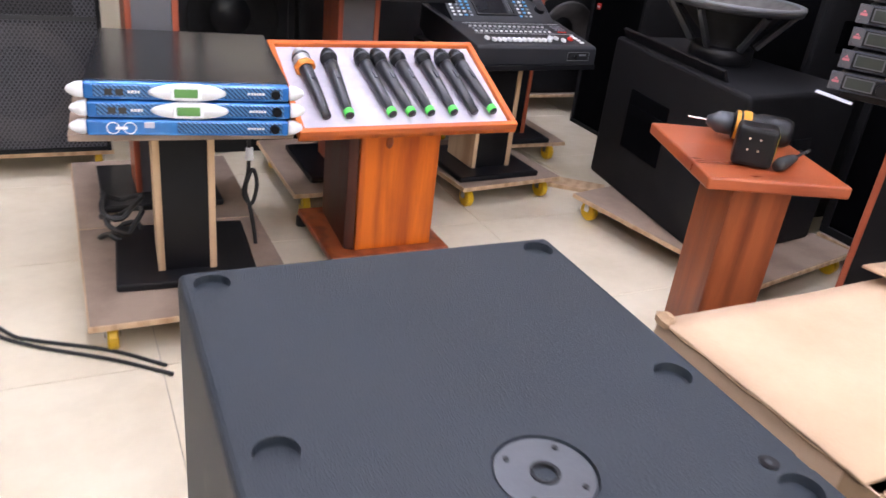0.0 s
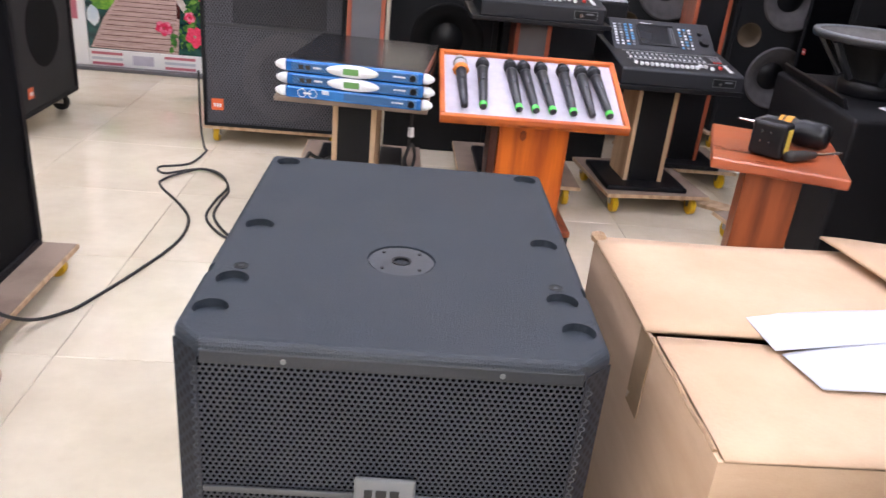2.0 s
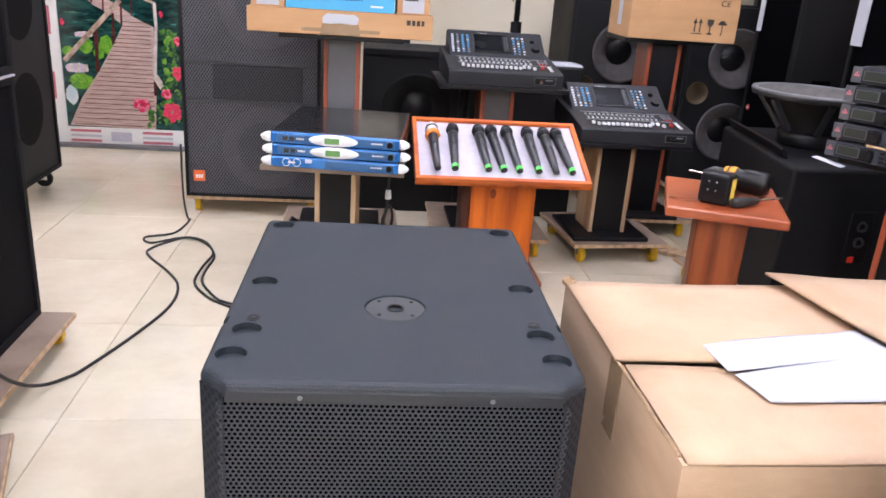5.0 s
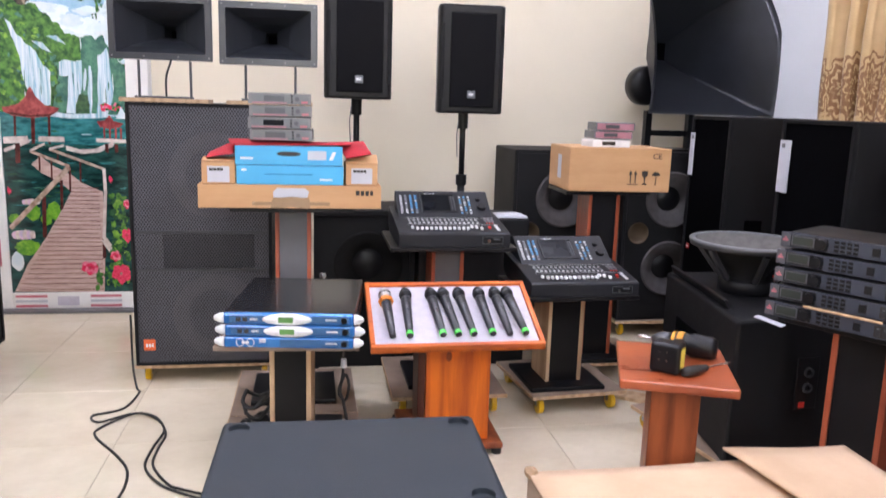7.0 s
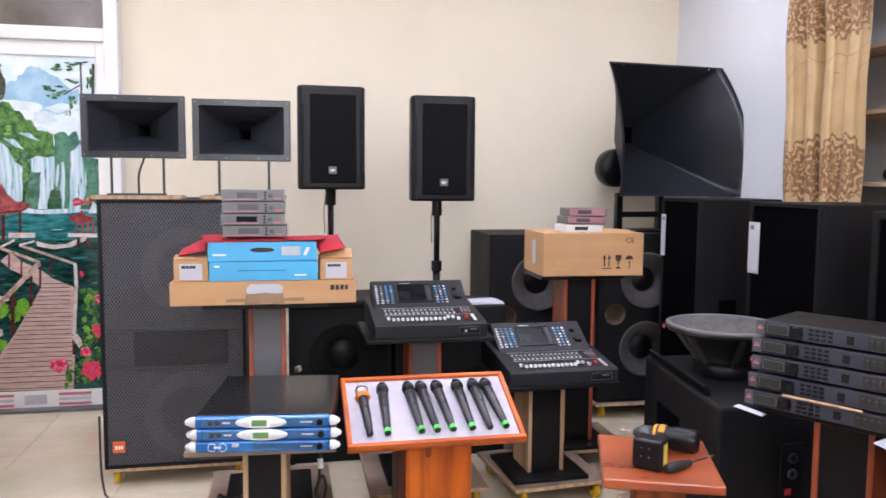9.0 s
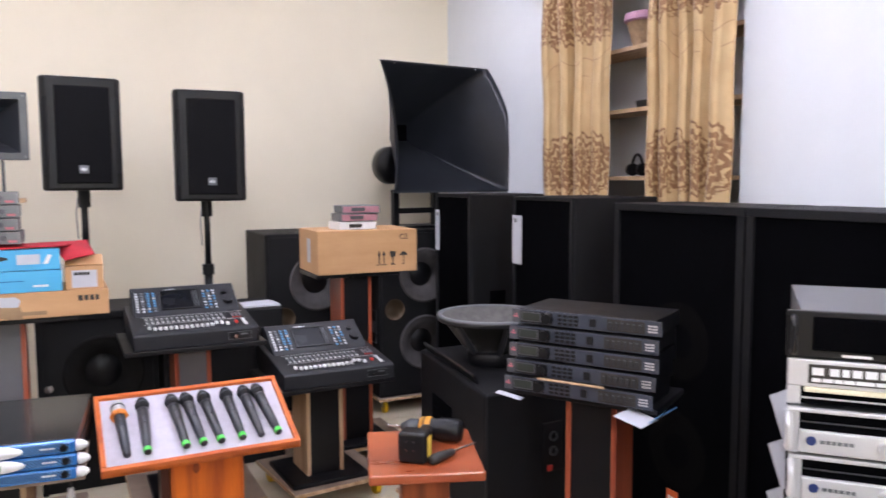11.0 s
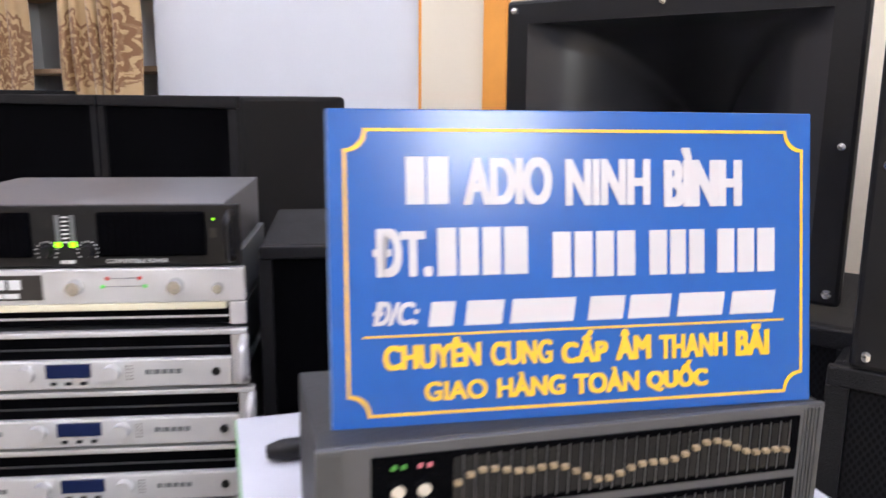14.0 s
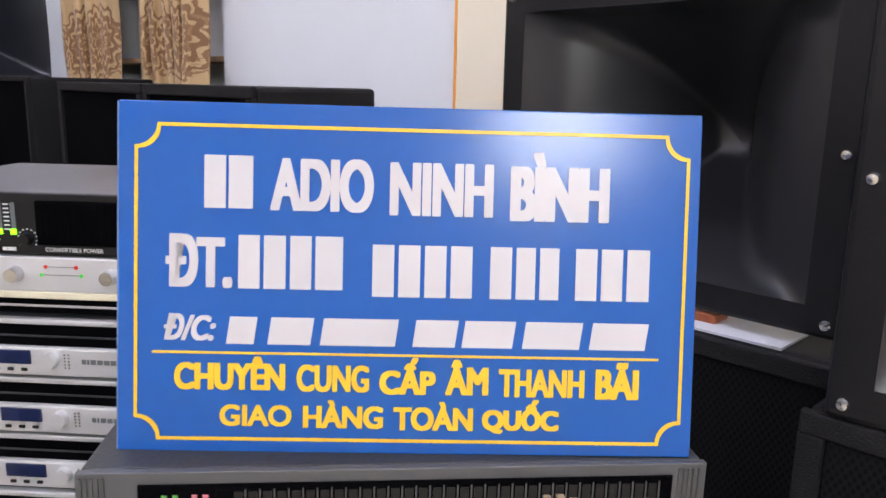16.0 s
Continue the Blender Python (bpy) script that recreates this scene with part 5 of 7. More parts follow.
for y0, y1, bd in ((1.725, 1.055, True), (1.045, 0.45, False)):
    w = y0 - y1
    dolly(pose(2.70, (y0 + y1) / 2, 0, 0, 0, -90), w - 0.02, 0.40, 0.10)
    bg = cabinet(pose(2.52, (y0 + y1) / 2, 0.10, 0, 0, -90), w, 0.37, 1.25, "very tall black double-woofer loudspeaker on a wheeled board", BLKM, (), (-w / 2 + 0.36, 0.13, 0.06) if bd else None, 0.012, group="wall loudspeakers", frame_w=0.03)
    for z in (0.32, 0.74):
        part("cone_ring", at(lathe([(0.065, 0.0062), (0.14, 0.0075), (0.15, 0.0065)], 48), pose(0.04, 0, z) @ UP), mat("cone_behind_cloth", (0.0040, 0.0036, 0.0036), 0.95, spec=0.05), bg, "faint woofer behind the cloth")

# ---- lone speaker cabinet with a bare woofer ----
dolly(pose(2.109, 1.887, 0, 0, 0, 10.3), 0.62, 0.80, 0.10)
tz = thing("wedge_loudspeaker", "black tapered loudspeaker cabinet on a dolly, rear panel showing", "loudspeaker", pose(0, 0, 0.10))
wc = [(1.832, 1.612), (2.40, 1.68), (2.30, 2.44), (1.952, 2.44)]
wb = part("cabinet_body", prism(wc, 0, 0.555, 0.016, 3), BLK, tz)
part("top_ledge", at(box(-0.006, 0.006, -0.32, 0.32, 0, 0.05, 0.003), pose(1.938, 2.09, 0.548, 0, -28, -8)), BLKS, tz, "raised black lip")
part("rear_panel", at(box(-0.05, 0.05, -0.006, 0.004, 0, 0.20, 0.003), pose(2.155, 1.651, 0.20, 0, 0, 7)), BLKS, tz, "connector panel")
for k in range(2):
    part("socket", at(lathe([(0.02, 0.0), (0.02, 0.008), (0.012, 0.008), (0.012, 0.0)], 16), pose(2.155, 1.644, 0.345 - 0.06 * k) @ UP), STEELB, tz)
part("red_tag", at(box(-0.025, 0.0, -0.009, -0.005, 0.008, 0.03), pose(2.15, 1.649, 0.20, 0, 0, 7)), REDP, tz)
part("handle_cup", at(joined(box(-0.004, 0.003, -0.13, 0.13, 0.12, 0.34, 0.004), box(-0.008, 0.0, -0.11, 0.11, 0.25, 0.29, 0.003)), pose(1.905, 2.12, 0.06, 0, 0, -8.3)), BLKM, tz, "recessed bar handle")
wo = thing("bare_woofer", "bare eighteen-inch woofer standing on its magnet", "woofer", pose(2.12, 2.06, 0.655))
part("cone_and_rim", lathe([(0.235, 0.195), (0.24, 0.205), (0.225, 0.213), (0.21, 0.205), (0.20, 0.21), (0.06, 0.11), (0, 0.11)], 56), mat("dark_cone", (0.13, 0.122, 0.115), 0.8, 0, 0.22, 22), wo, "grey cone", True)
part("rim", lathe([(0.236, 0.205), (0.2405, 0.2085), (0.238, 0.216), (0.222, 0.2165), (0.216, 0.212)], 56), GREYP, wo, "pale pressed rim", True)
part("rim_underside", lathe([(0.24, 0.205), (0.235, 0.19), (0.20, 0.185), (0.2, 0.2)], 56), STEELB, wo, "", True)
for k in range(6):
    a = k * math.pi / 3 + 0.3
    part("spoke", tube([(0.215 * math.cos(a), 0.215 * math.sin(a), 0.19), (0.11 * math.cos(a), 0.11 * math.sin(a), 0.06)], 0.014, 6), STEELB, wo)
part("back_cone", lathe([(0.185, 0.19), (0.075, 0.08), (0.075, 0.055)], 40), RUBBER, wo, "", True)
part("magnet", lathe([(0, 0), (0.105, 0), (0.11, 0.008), (0.11, 0.05), (0.1, 0.058), (0, 0.058)], 40), BLKS, wo, "", True)


# ---- display stands and what lies on them ----
dolly(pose(0.26, 1.98, 0), 0.52, 0.54, 0.10, "brown plywood dolly under the blue processors")
stand(pose(0.262, 2.0, 0, 0, 0, -4), 0.528, OAK, "black display stand with pale plywood edges", 0.15, 0.2, 0.10, 0.36, (0.50, 0.36, -0.22), PLY, 0.02)
dolly(pose(0.26, 2.53, 0), 0.52, 0.55, 0.10, "brown plywood dolly under the carton stand")
stand(pose(0.255, 2.53, 0), 0.93, REDW, "tall grey-fronted display stand with red-stained edges", 0.15, 0.17, 0.10, 0.36, (0.5, 0.34, -0.17), BLKS, 0.0, GREYL)
dolly(pose(0.945, 2.68, 0), 0.52, 0.56, 0.10, "brown plywood dolly behind the microphone lectern")
stand(pose(0.945, 2.66, 0), 0.755, REDW, "black display stand with red-stained edges under a mixer", 0.15, 0.17, 0.10, 0.36, (0.56, 0.46, -0.25), BLKS, 0.0, GREYL)
dolly(pose(1.52, 2.62, 0, 0, 0, 6), 0.46, 0.50, 0.10, "brown plywood dolly under the lower mixer stand")
stand(pose(1.49, 2.58, 0, 0, 0, 3), 0.56, OAK, "black display stand with pale plywood edges under a mixer", 0.175, 0.2, 0.10, 0.36, (0.52, 0.46, -0.30), BLKS)
dolly(pose(1.80, 2.99, 0), 0.5, 0.42, 0.10, "brown plywood dolly under the box stand")
stand(pose(1.79, 2.94, 0), 0.965, REDW, "tall black display stand with red-stained edges under a carton", 0.165, 0.17, 0.10, 0.34, (0.44, 0.3, -0.13), BLKS)
stand(pose(2.0, 1.16, 0, 0, 0, -59), 0.755, REDW, "black display stand with red-stained edges under rack processors", 0.17, 0.16, 0.0, 0.36, (0.46, 0.28, -0.14), BLKS)

# blue signal processors
LIDG = mat("glossy_black_lid", (0.012, 0.012, 0.014), 0.2, 0.0, 0.1, 4, 0.02, 60, rvar=0.04)
bm_m = pose(0.038, 1.793, 0.546, 0, 0, -7)


def blue_unit(m, screen, label):
    th = thing("signal_processor", label, "audio processor", m, "blue processors")
    W, H = 0.483, 0.040
    part("chassis", box(0.0, 0.44, 0.012, 0.53, 0.0, H, 0.001), LIDG, th, "glossy black steel case")
    part("front_panel", box(0.0, 0.44, -0.012, 0.012, 0.001, H - 0.001, 0.006), BLUEP, th, "glossy blue front panel")
    part("weave_inlay", box(0.02 if screen else 0.19, 0.425, -0.0133, -0.010, 0.008, H - 0.006, 0.002), CARBON, th)
    for x in (-0.002, 0.442):
        s = -1 if x < 0.1 else 1
        part("end_cap", at(lathe([(0, -0.034), (0.008, -0.03), (0.016, -0.015), (0.018, 0.0), (0, 0.004)], 20), pose(x, 0.0, H / 2, 0, 90 if s < 0 else -90, 0) @ Matrix.Diagonal((1, 0.8, 1, 1))), IVORY, th, "white rounded end cap", True)
    if screen:
        ov = at(lathe([(0, 0.008), (0.017, 0.007), (0.0195, 0.002), (0.0195, -0.004)], 36), pose(0.215, -0.012, H / 2) @ UP)
        for v in ov.verts:
            v.co.x = 0.215 + (v.co.x - 0.215) * 4.3
        part("oval_bezel", ov, IVORY, th, "white oval bezel", True)
        part("display_frame", box(0.178, 0.244, -0.0205, -0.012, 0.004, 0.036, 0.002), IVORY, th, "white square display frame")
        part("display", box(0.186, 0.236, -0.0215, -0.018, 0.010, 0.030, 0.001), LCDG, th, "green display")
        for k in range(2):
            part("button", box(0.043 + 0.022 * k, 0.059 + 0.022 * k, -0.0145, -0.012, 0.012, 0.026), INK, th)
        part("panel_print", bars(0.09, 0.017, [0.005, 0.006, 0.005, 0.004], 0.006, -0.0135), IVORY, th)
    else:
        part("panel_print", joined(at(lathe([(0.012, 0.001), (0.014, 0.001), (0.014, 0)], 18), pose(0.055, -0.0125, H / 2) @ UP), at(lathe([(0.012, 0.001), (0.014, 0.001), (0.014, 0)], 18), pose(0.09, -0.0125, H / 2) @ UP), box(0.06, 0.085, -0.0135, -0.012, 0.017, 0.023)), IVORY, th)
        part("white_sticker", box(0.12, 0.142, -0.0145, -0.0125, 0.021, 0.034), PAPER, th)
    part("script_mark", bars(0.345, 0.018, [0.007, 0.004, 0.006, 0.004, 0.005, 0.006], 0.005, -0.0138), IVORY, th)
    part("knob", at(cyl(0.0115, 0.012, 0.022, 18, 0.010), pose(0.408, 0, H / 2) @ UP), BLKS, th, "black encoder knob")
    return th


for k in range(3):
    blue_unit(bm_m @ Matrix.Translation((0.004 * (k % 2), 0, 0.0415 * k)), k > 0, "blue rack processor with white end caps and a green display" if k else "blue rack processor with white end caps and a plain panel")

# hanging microphone and power cord beside the blue stand
pc = thing("cable", "black mains cable with a white plug hanging from the stand", "cable", pose(0, 0, 0), "cables")
part("cord", tube(smooth_path([(0.46, 2.07, 0.53), (0.455, 2.07, 0.42), (0.45, 2.06, 0.33), (0.435, 2.05, 0.27), (0.46, 2.06, 0.23), (0.475, 2.06, 0.29), (0.46, 2.05, 0.34), (0.44, 2.05, 0.28), (0.455, 2.06, 0.22), (0.47, 2.06, 0.12), (0.47, 2.06, 0.06)], 6), 0.006, 6), RUBBER, pc)
part("plug", at(cyl(0.013, 0.0, 0.034, 12, 0.010), pose(0.455, 2.065, 0.365)), IVORY, pc, "white plug")
part("plug", at(cyl(0.02, 0.0, 0.045, 12, 0.014), pose(0.47, 2.06, 0.015)), RUBBER, pc, "black rubber plug")
mc = thing("cable_heap", "tangled black cable beside the stand foot", "cable", pose(0.11, 2.17, 0.10), "cables")
part("coil", joined(*[tube([((0.05 + 0.012 * math.sin(3 * a + k)) * math.cos(a), (0.05 + 0.01 * k) * math.sin(a), 0.012 + 0.05 * k + 0.02 * math.sin(2 * a + k)) for a in [2 * math.pi * i / 20 for i in range(21)]], 0.008, 6) for k in range(3)]), RUBBER, mc)

# cartons and receivers on the tall stand
big = thing("flat_carton", "flat brown cardboard box with a white tape patch", "carton", pose(-0.115, 2.34, 0.95))
part("box_body", box(0, 0.73, 0, 0.30, 0, 0.095, 0.003), KRAFTO, big)
part("tape_patch", flat(ragged([(0.295, 0.045), (0.43, 0.045), (0.436, 0.07), (0.42, 0.083), (0.31, 0.083), (0.294, 0.068)], 0.06, 21, 2), -0.0012), PAPER, big, "white paper patch")
part("tape_patch", flat(ragged([(0.285, 0.0), (0.44, 0.0), (0.436, 0.045), (0.36, 0.048), (0.292, 0.045)], 0.10, 23, 3), -0.0020, 0.0008), TAPE, big, "torn brown tape")
part("tape_strip", box(0.21, 0.52, -0.0009, 0, 0.012, 0.026), TAPE, big)
part("print", bars(0.625, 0.055, [0.016, 0.014, 0.014, 0.012], 0.02, 0.0), INK, big)
for x, w, d in ((-0.10, 0.13, 0.2), (0.47, 0.13, 0.2)):
    sc = thing("small_carton", "small brown cardboard box with a white label", "carton", pose(x, 2.355, 1.046), "small cartons")
    part("box_body", box(0, w, 0, d, 0, 0.085, 0.002), KRAFTO, sc)
    part("label_patch", box(0.022, w - 0.022, -0.0015, 0, 0.006, 0.07), PAPER, sc, "white label")
    part("print", bars(0.03, 0.052, [0.014, 0.012, 0.012, 0.01], 0.011, -0.0015, 0.15), INK, sc)
    part("open_flap", at(box(0, w, 0, 0.07, 0, 0.004), pose(0, 0.0, 0.087, 28, 0, 0) if x > 0 else pose(0, 0, 0.087, 10, 0, 0)), KRAFTO, sc)
for k in range(2):
    cb = thing("blue_carton", "light blue printed equipment box", "carton", pose(0.035 - 0.004 * k, 2.345, 1.046 + 0.079 * k, 0, 0, 0.6 * k), "blue cartons")
    part("box_body", box(0, 0.425, 0, 0.27, 0, 0.077, 0.002), CYAN, cb)
    if k:
        part("handle_slot", at(lathe([(0, 0.001), (0.012, 0.001), (0.012, 0)], 20), pose(0.21, 0, 0.045) @ UP @ Matrix.Diagonal((4.0, 0.8, 1, 1))), INK, cb)
        part("label_patch", box(0.285, 0.36, -0.0012, 0, 0.022, 0.058), PAPER, cb, "white label")
        part("maker_mark", flat([(0.37, 0.022), (0.385, 0.022), (0.40, 0.055), (0.385, 0.055)], -0.0012), IVORY, cb)
        part("print", bars(0.02, 0.022, [0.05], 0.008, 0.0), IVORY, cb)
    else:
        part("print", joined(bars(0.02, 0.055, [0.02], 0.008, 0.0), bars(0.33, 0.018, [0.05], 0.007, 0.0)), IVORY, cb)
        part("tuck_line", box(0.11, 0.30, -0.001, 0, 0.040, 0.043), BLUEP, cb)
rc2 = thing("red_cloth", "red cloth end lying over the small box", "cloth", pose(0, 0, 0))
part("cloth", sheet([(-0.085, 2.38, 1.142), (0.025, 2.36, 1.165), (0.02, 2.55, 1.205), (-0.09, 2.55, 1.150)], 0.003, 0.008, 12, 17, 0.014), REDC, rc2, "", True)
rc = thing("red_cloth", "crumpled red cloth lying over the boxes", "cloth", pose(0, 0, 0))
part("cloth", sheet([(0.02, 2.345, 1.206), (0.47, 2.345, 1.206), (0.56, 2.60, 1.207), (-0.02, 2.60, 1.207)], 0.004, 0.008, 16, 11, 0.012), REDC, rc, "", True)
part("cloth_fold", sheet([(0.472, 2.335, 1.150), (0.575, 2.36, 1.165), (0.55, 2.50, 1.215), (0.43, 2.42, 1.218)], 0.003, 0.012, 12, 13, 0.024), REDC, rc, "", True)
for k in range(4):
    wr = thing("wireless_receiver", "grey half-rack wireless receiver with a red line", "audio receiver", pose(0.085 + (0.004, -0.003, 0.003, 0)[k], 2.36, 1.222 + 0.0475 * k, 0, 0, -2 + k), "wireless receivers")
    part("case", box(0, 0.245, 0, 0.17, 0, 0.044, 0.003), GREYP, wr)
    part("display", box(0.06, 0.14, -0.001, 0.001, 0.012, 0.034), LCDD if k == 1 else STEELB, wr)
    part("red_line", box(0.014, 0.15, -0.001, 0.0005, 0.004, 0.009), ROSE, wr)
    part("knob", at(cyl(0.009, 0, 0.01, 16), pose(0.19, 0.0, 0.022) @ UP), STEELB, wr, "dark round knob")
    part("front_edge", joined(box(0, 0.245, -0.002, 0, 0.039, 0.044), box(0, 0.012, -0.002, 0, 0, 0.039), box(0.236, 0.245, -0.002, 0, 0, 0.039)), TOPM, wr, "pale front rim")
    part("red_mark", box(0.205, 0.232, -0.001, 0.0005, 0.006, 0.014), PINK, wr)
    for b in range(3):
        part("button", box(0.165, 0.173, -0.002, 0, 0.006 + 0.012 * b, 0.014 + 0.012 * b), BLKS, wr)

# carton with handling marks, and two receivers, on the red-edged stand
cbx = thing("marked_carton", "brown cardboard box with printed handling marks", "carton", pose(1.575, 2.80, 0.984, 0, 0, -2))
part("box_body", box(0, 0.52, 0, 0.36, 0, 0.215, 0.003), KRAFTO, cbx)
part("tape_strip", box(-0.001, 0, 0.14, 0.20, 0.05, 0.17), PAPER, cbx, "pale tape")
lettering("ce_mark", "CE", 0.045, 0.026, pose(0.425, -0.001, 0.165), INK, cbx)
for x in (0.315, 0.34):
    part("arrow_mark", flat([(x - 0.003, 0.045), (x + 0.003, 0.045), (x + 0.003, 0.085), (x + 0.010, 0.085), (x, 0.108), (x - 0.010, 0.085), (x - 0.003, 0.085)], -0.0012), INK, cbx)
part("base_mark", flat([(0.30, 0.036), (0.355, 0.036), (0.355, 0.040), (0.30, 0.040)], -0.0012), INK, cbx)
part("glass_mark", flat([(0.372, 0.105), (0.404, 0.105), (0.402, 0.082), (0.392, 0.072), (0.390, 0.046), (0.401, 0.040), (0.401, 0.036), (0.375, 0.036), (0.375, 0.040), (0.386, 0.046), (0.384, 0.072), (0.374, 0.082)], -0.0012), INK, cbx)
part("umbrella_mark", flat([(0.425, 0.082), (0.428, 0.092), (0.44, 0.102), (0.455, 0.1), (0.466, 0.09), (0.468, 0.082), (0.449, 0.082), (0.449, 0.036), (0.440, 0.036), (0.440, 0.041), (0.445, 0.041), (0.445, 0.082)], -0.0012), INK, cbx)
for k in range(3):
    wr = thing("wireless_receiver", "pink-framed small wireless receiver on the carton" if k else "white-fronted small wireless receiver on the carton", "audio receiver", pose(1.70 + 0.006 * k, 2.84, 1.20 + 0.041 * k, 0, 0, 2 - 3 * k), "small receivers")
    part("case", box(0, 0.20, 0, 0.15, 0, 0.038, 0.003), IVORY if k == 0 else GREYP, wr)
    part("front_strip", box(0.008, 0.192, -0.002, 0.0, 0.004, 0.034), ROSE if k else IVORY, wr)
    part("display", box(0.05, 0.12, -0.003, -0.0015, 0.010, 0.028), STEELB if k else INK, wr)


KEYG = mat("grey_keys", (0.22, 0.23, 0.25), 0.5, 0, 0.05, 9)


# digital mixers
def mixer(m, label):
    th = thing("digital_mixer", label, "mixing console", m, "digital mixers")
    w = 0.47
    def profile(name, prof, x0, x1):
        bm = bmesh.new()
        L = [bm.verts.new((x0, y, z)) for y, z in prof]
        R = [bm.verts.new((x1, y, z)) for y, z in prof]
        bm.faces.new(L[::-1])
        bm.faces.new(R)
        k = len(prof)
        for i in range(k):
            bm.faces.new((L[i], L[(i + 1) % k], R[(i + 1) % k], R[i]))
        bmesh.ops.recalc_face_normals(bm, faces=list(bm.faces))
        bmesh.ops.bevel(bm, geom=list(bm.edges), offset=0.004, segments=2, affect="EDGES", profile=0.5)
        part(name, bm, CONSOLE, th)
    profile("console_body", [(0, 0), (0, 0.058), (0.012, 0.0655), (0.255, 0.0975), (0.47, 0.118), (0.47, 0.03), (0.40, 0)], -0.012, w + 0.012)
    profile("screen_housing", [(0.246, 0.085), (0.250, 0.098), (0.42, 0.198), (0.46, 0.19), (0.46, 0.085)], 0.014, w - 0.014)
    lo = pose(0, 0.012, 0.067, math.degrees(math.atan2(0.032, 0.243)), 0, 0)
    hi = pose(0, 0.255, 0.099, math.degrees(math.atan2(0.10, 0.165)), 0, 0)

    def put(name, b, material, where, lab=""):
        return part(name, at(b, where), material, th, lab)
    # lower deck: fader slots and caps
    cap = None
    for i in range(17):
        x = 0.055 + 0.0205 * i + (0.018 if i == 16 else 0)
        put("fader_slot", box(x - 0.001, x + 0.001, 0.02, 0.10, 0.0005, 0.0015), INK, lo)
        pos = 0.035 if i not in (0, 13, 14, 16) else (0.05, 0.06, 0.055, 0.05)[(0, 13, 14, 16).index(i)]
        mcap = box(-0.006, 0.006, -0.010, 0.010, 0.001, 0.012, 0.002)
        if cap is None:
            cap = put("fader_cap", mcap, IVORY, pose(0, 0, 0), "white fader cap")
            cap.matrix_basis = lo @ pose(x, pos, 0)
        elif i == 16:
            mcap2 = put("fader_cap", mcap, REDP, lo @ pose(x, pos, 0), "red master fader cap")
        else:
            mcap.free()
            again(cap, th, lo @ pose(x, pos, 0))
    for r, y in enumerate((0.128, 0.150, 0.178)):
        key = put("key_strip", joined(*[box(0.051 + 0.0205 * i, 0.060 + 0.0205 * i, y, y + 0.008, 0.0, 0.004) for i in range(16)]), (IVORY, KEYG, SILVER)[r], lo)
        key["kind"] = "stuff"
    for r in range(4):
        put("key_column", joined(*[box(0.43, 0.444, 0.02 + 0.022 * r, 0.030 + 0.022 * r, 0, 0.004)]), IVORY, lo)
    put("print_strip", joined(box(0.045, 0.385, 0.120, 0.1215, 0, 0.001), box(0.045, 0.385, 0.205, 0.207, 0, 0.001), box(0.045, 0.385, 0.1685, 0.170, 0, 0.001)), GREYP, lo)
    for i in range(3):
        put("red_key", box(0.402 + 0.013 * i, 0.409 + 0.013 * i, 0.128, 0.134, 0, 0.004), REDP, lo)
    for i in range(3):
        for j in range(3):
            put("side_key", box(0.402 + 0.016 * i, 0.411 + 0.016 * i, 0.15 + 0.018 * j, 0.157 + 0.018 * j, 0, 0.004), KEYG, lo)
    # upper deck: screen, encoder, keys
    put("screen", box(0.135, 0.265, 0.035, 0.155, 0.0, 0.004, 0.002), LCDD, hi, "dark switched-off screen")
    put("screen_frame", joined(box(0.128, 0.30, 0.028, 0.035, 0, 0.006), box(0.128, 0.30, 0.155, 0.162, 0, 0.006), box(0.128, 0.135, 0.035, 0.155, 0, 0.006), box(0.29, 0.30, 0.035, 0.155, 0, 0.006)), BLKS, hi)
    for r in range(8):
        for c in range(4):
            x, y = 0.028 + 0.0235 * c, 0.022 + 0.0175 * r
            put("key", box(x, x + 0.011, y, y + 0.0075, 0, 0.004), ((IVORY, KEYG, BLUEK, BLUEK)[c] if r > 1 else (IVORY, IVORY, BLUEK, KEYG)[c]) if (r * 5 + c) % 7 else SILVER, hi)
    for r in range(7):
        for c in range(3):
            x, y = 0.312 + 0.0215 * c, 0.022 + 0.0195 * r
            put("key", box(x, x + 0.010, y, y + 0.0075, 0, 0.004), (BLUEK, KEYG, SILVER, BLUEK, IVORY)[(r * 2 + c) % 5], hi)
    put("encoder", at(cyl(0.022, 0, 0.014, 28, 0.019), pose(0.415, 0.065, 0)), BLKS, hi, "large round encoder")
    put("encoder", at(cyl(0.011, 0, 0.012, 18), pose(0.405, 0.125, 0)), BLKS, hi)
    put("maker_mark", box(0.15, 0.20, 0.166, 0.171, 0, 0.001), IVORY, hi)
    # front lip
    part("jack_panel", box(0.36, 0.445, -0.004, 0.001, 0.018, 0.046, 0.002), BLKS, th)
    part("jack_outline", joined(box(0.356, 0.449, -0.0046, -0.004, 0.0165, 0.018), box(0.356, 0.449, -0.0046, -0.004, 0.046, 0.0475), box(0.356, 0.3575, -0.0046, -0.004, 0.018, 0.046), box(0.4475, 0.449, -0.0046, -0.004, 0.018, 0.046)), GREYP, th)
    part("meter_strip", at(joined(*[box(0.304 - 0.010 * q, 0.306 - 0.010 * q, 0.045, 0.150, 0.0042, 0.0052) for q in (1, 2, 3)]), hi), GREYP, th, "thin printed meter lines")
    part("deck_line", at(joined(box(0.04, 0.455, 0.112, 0.1135, 0, 0.0012), box(0.04, 0.455, 0.218, 0.2195, 0, 0.0012)), lo), SILVER, th)
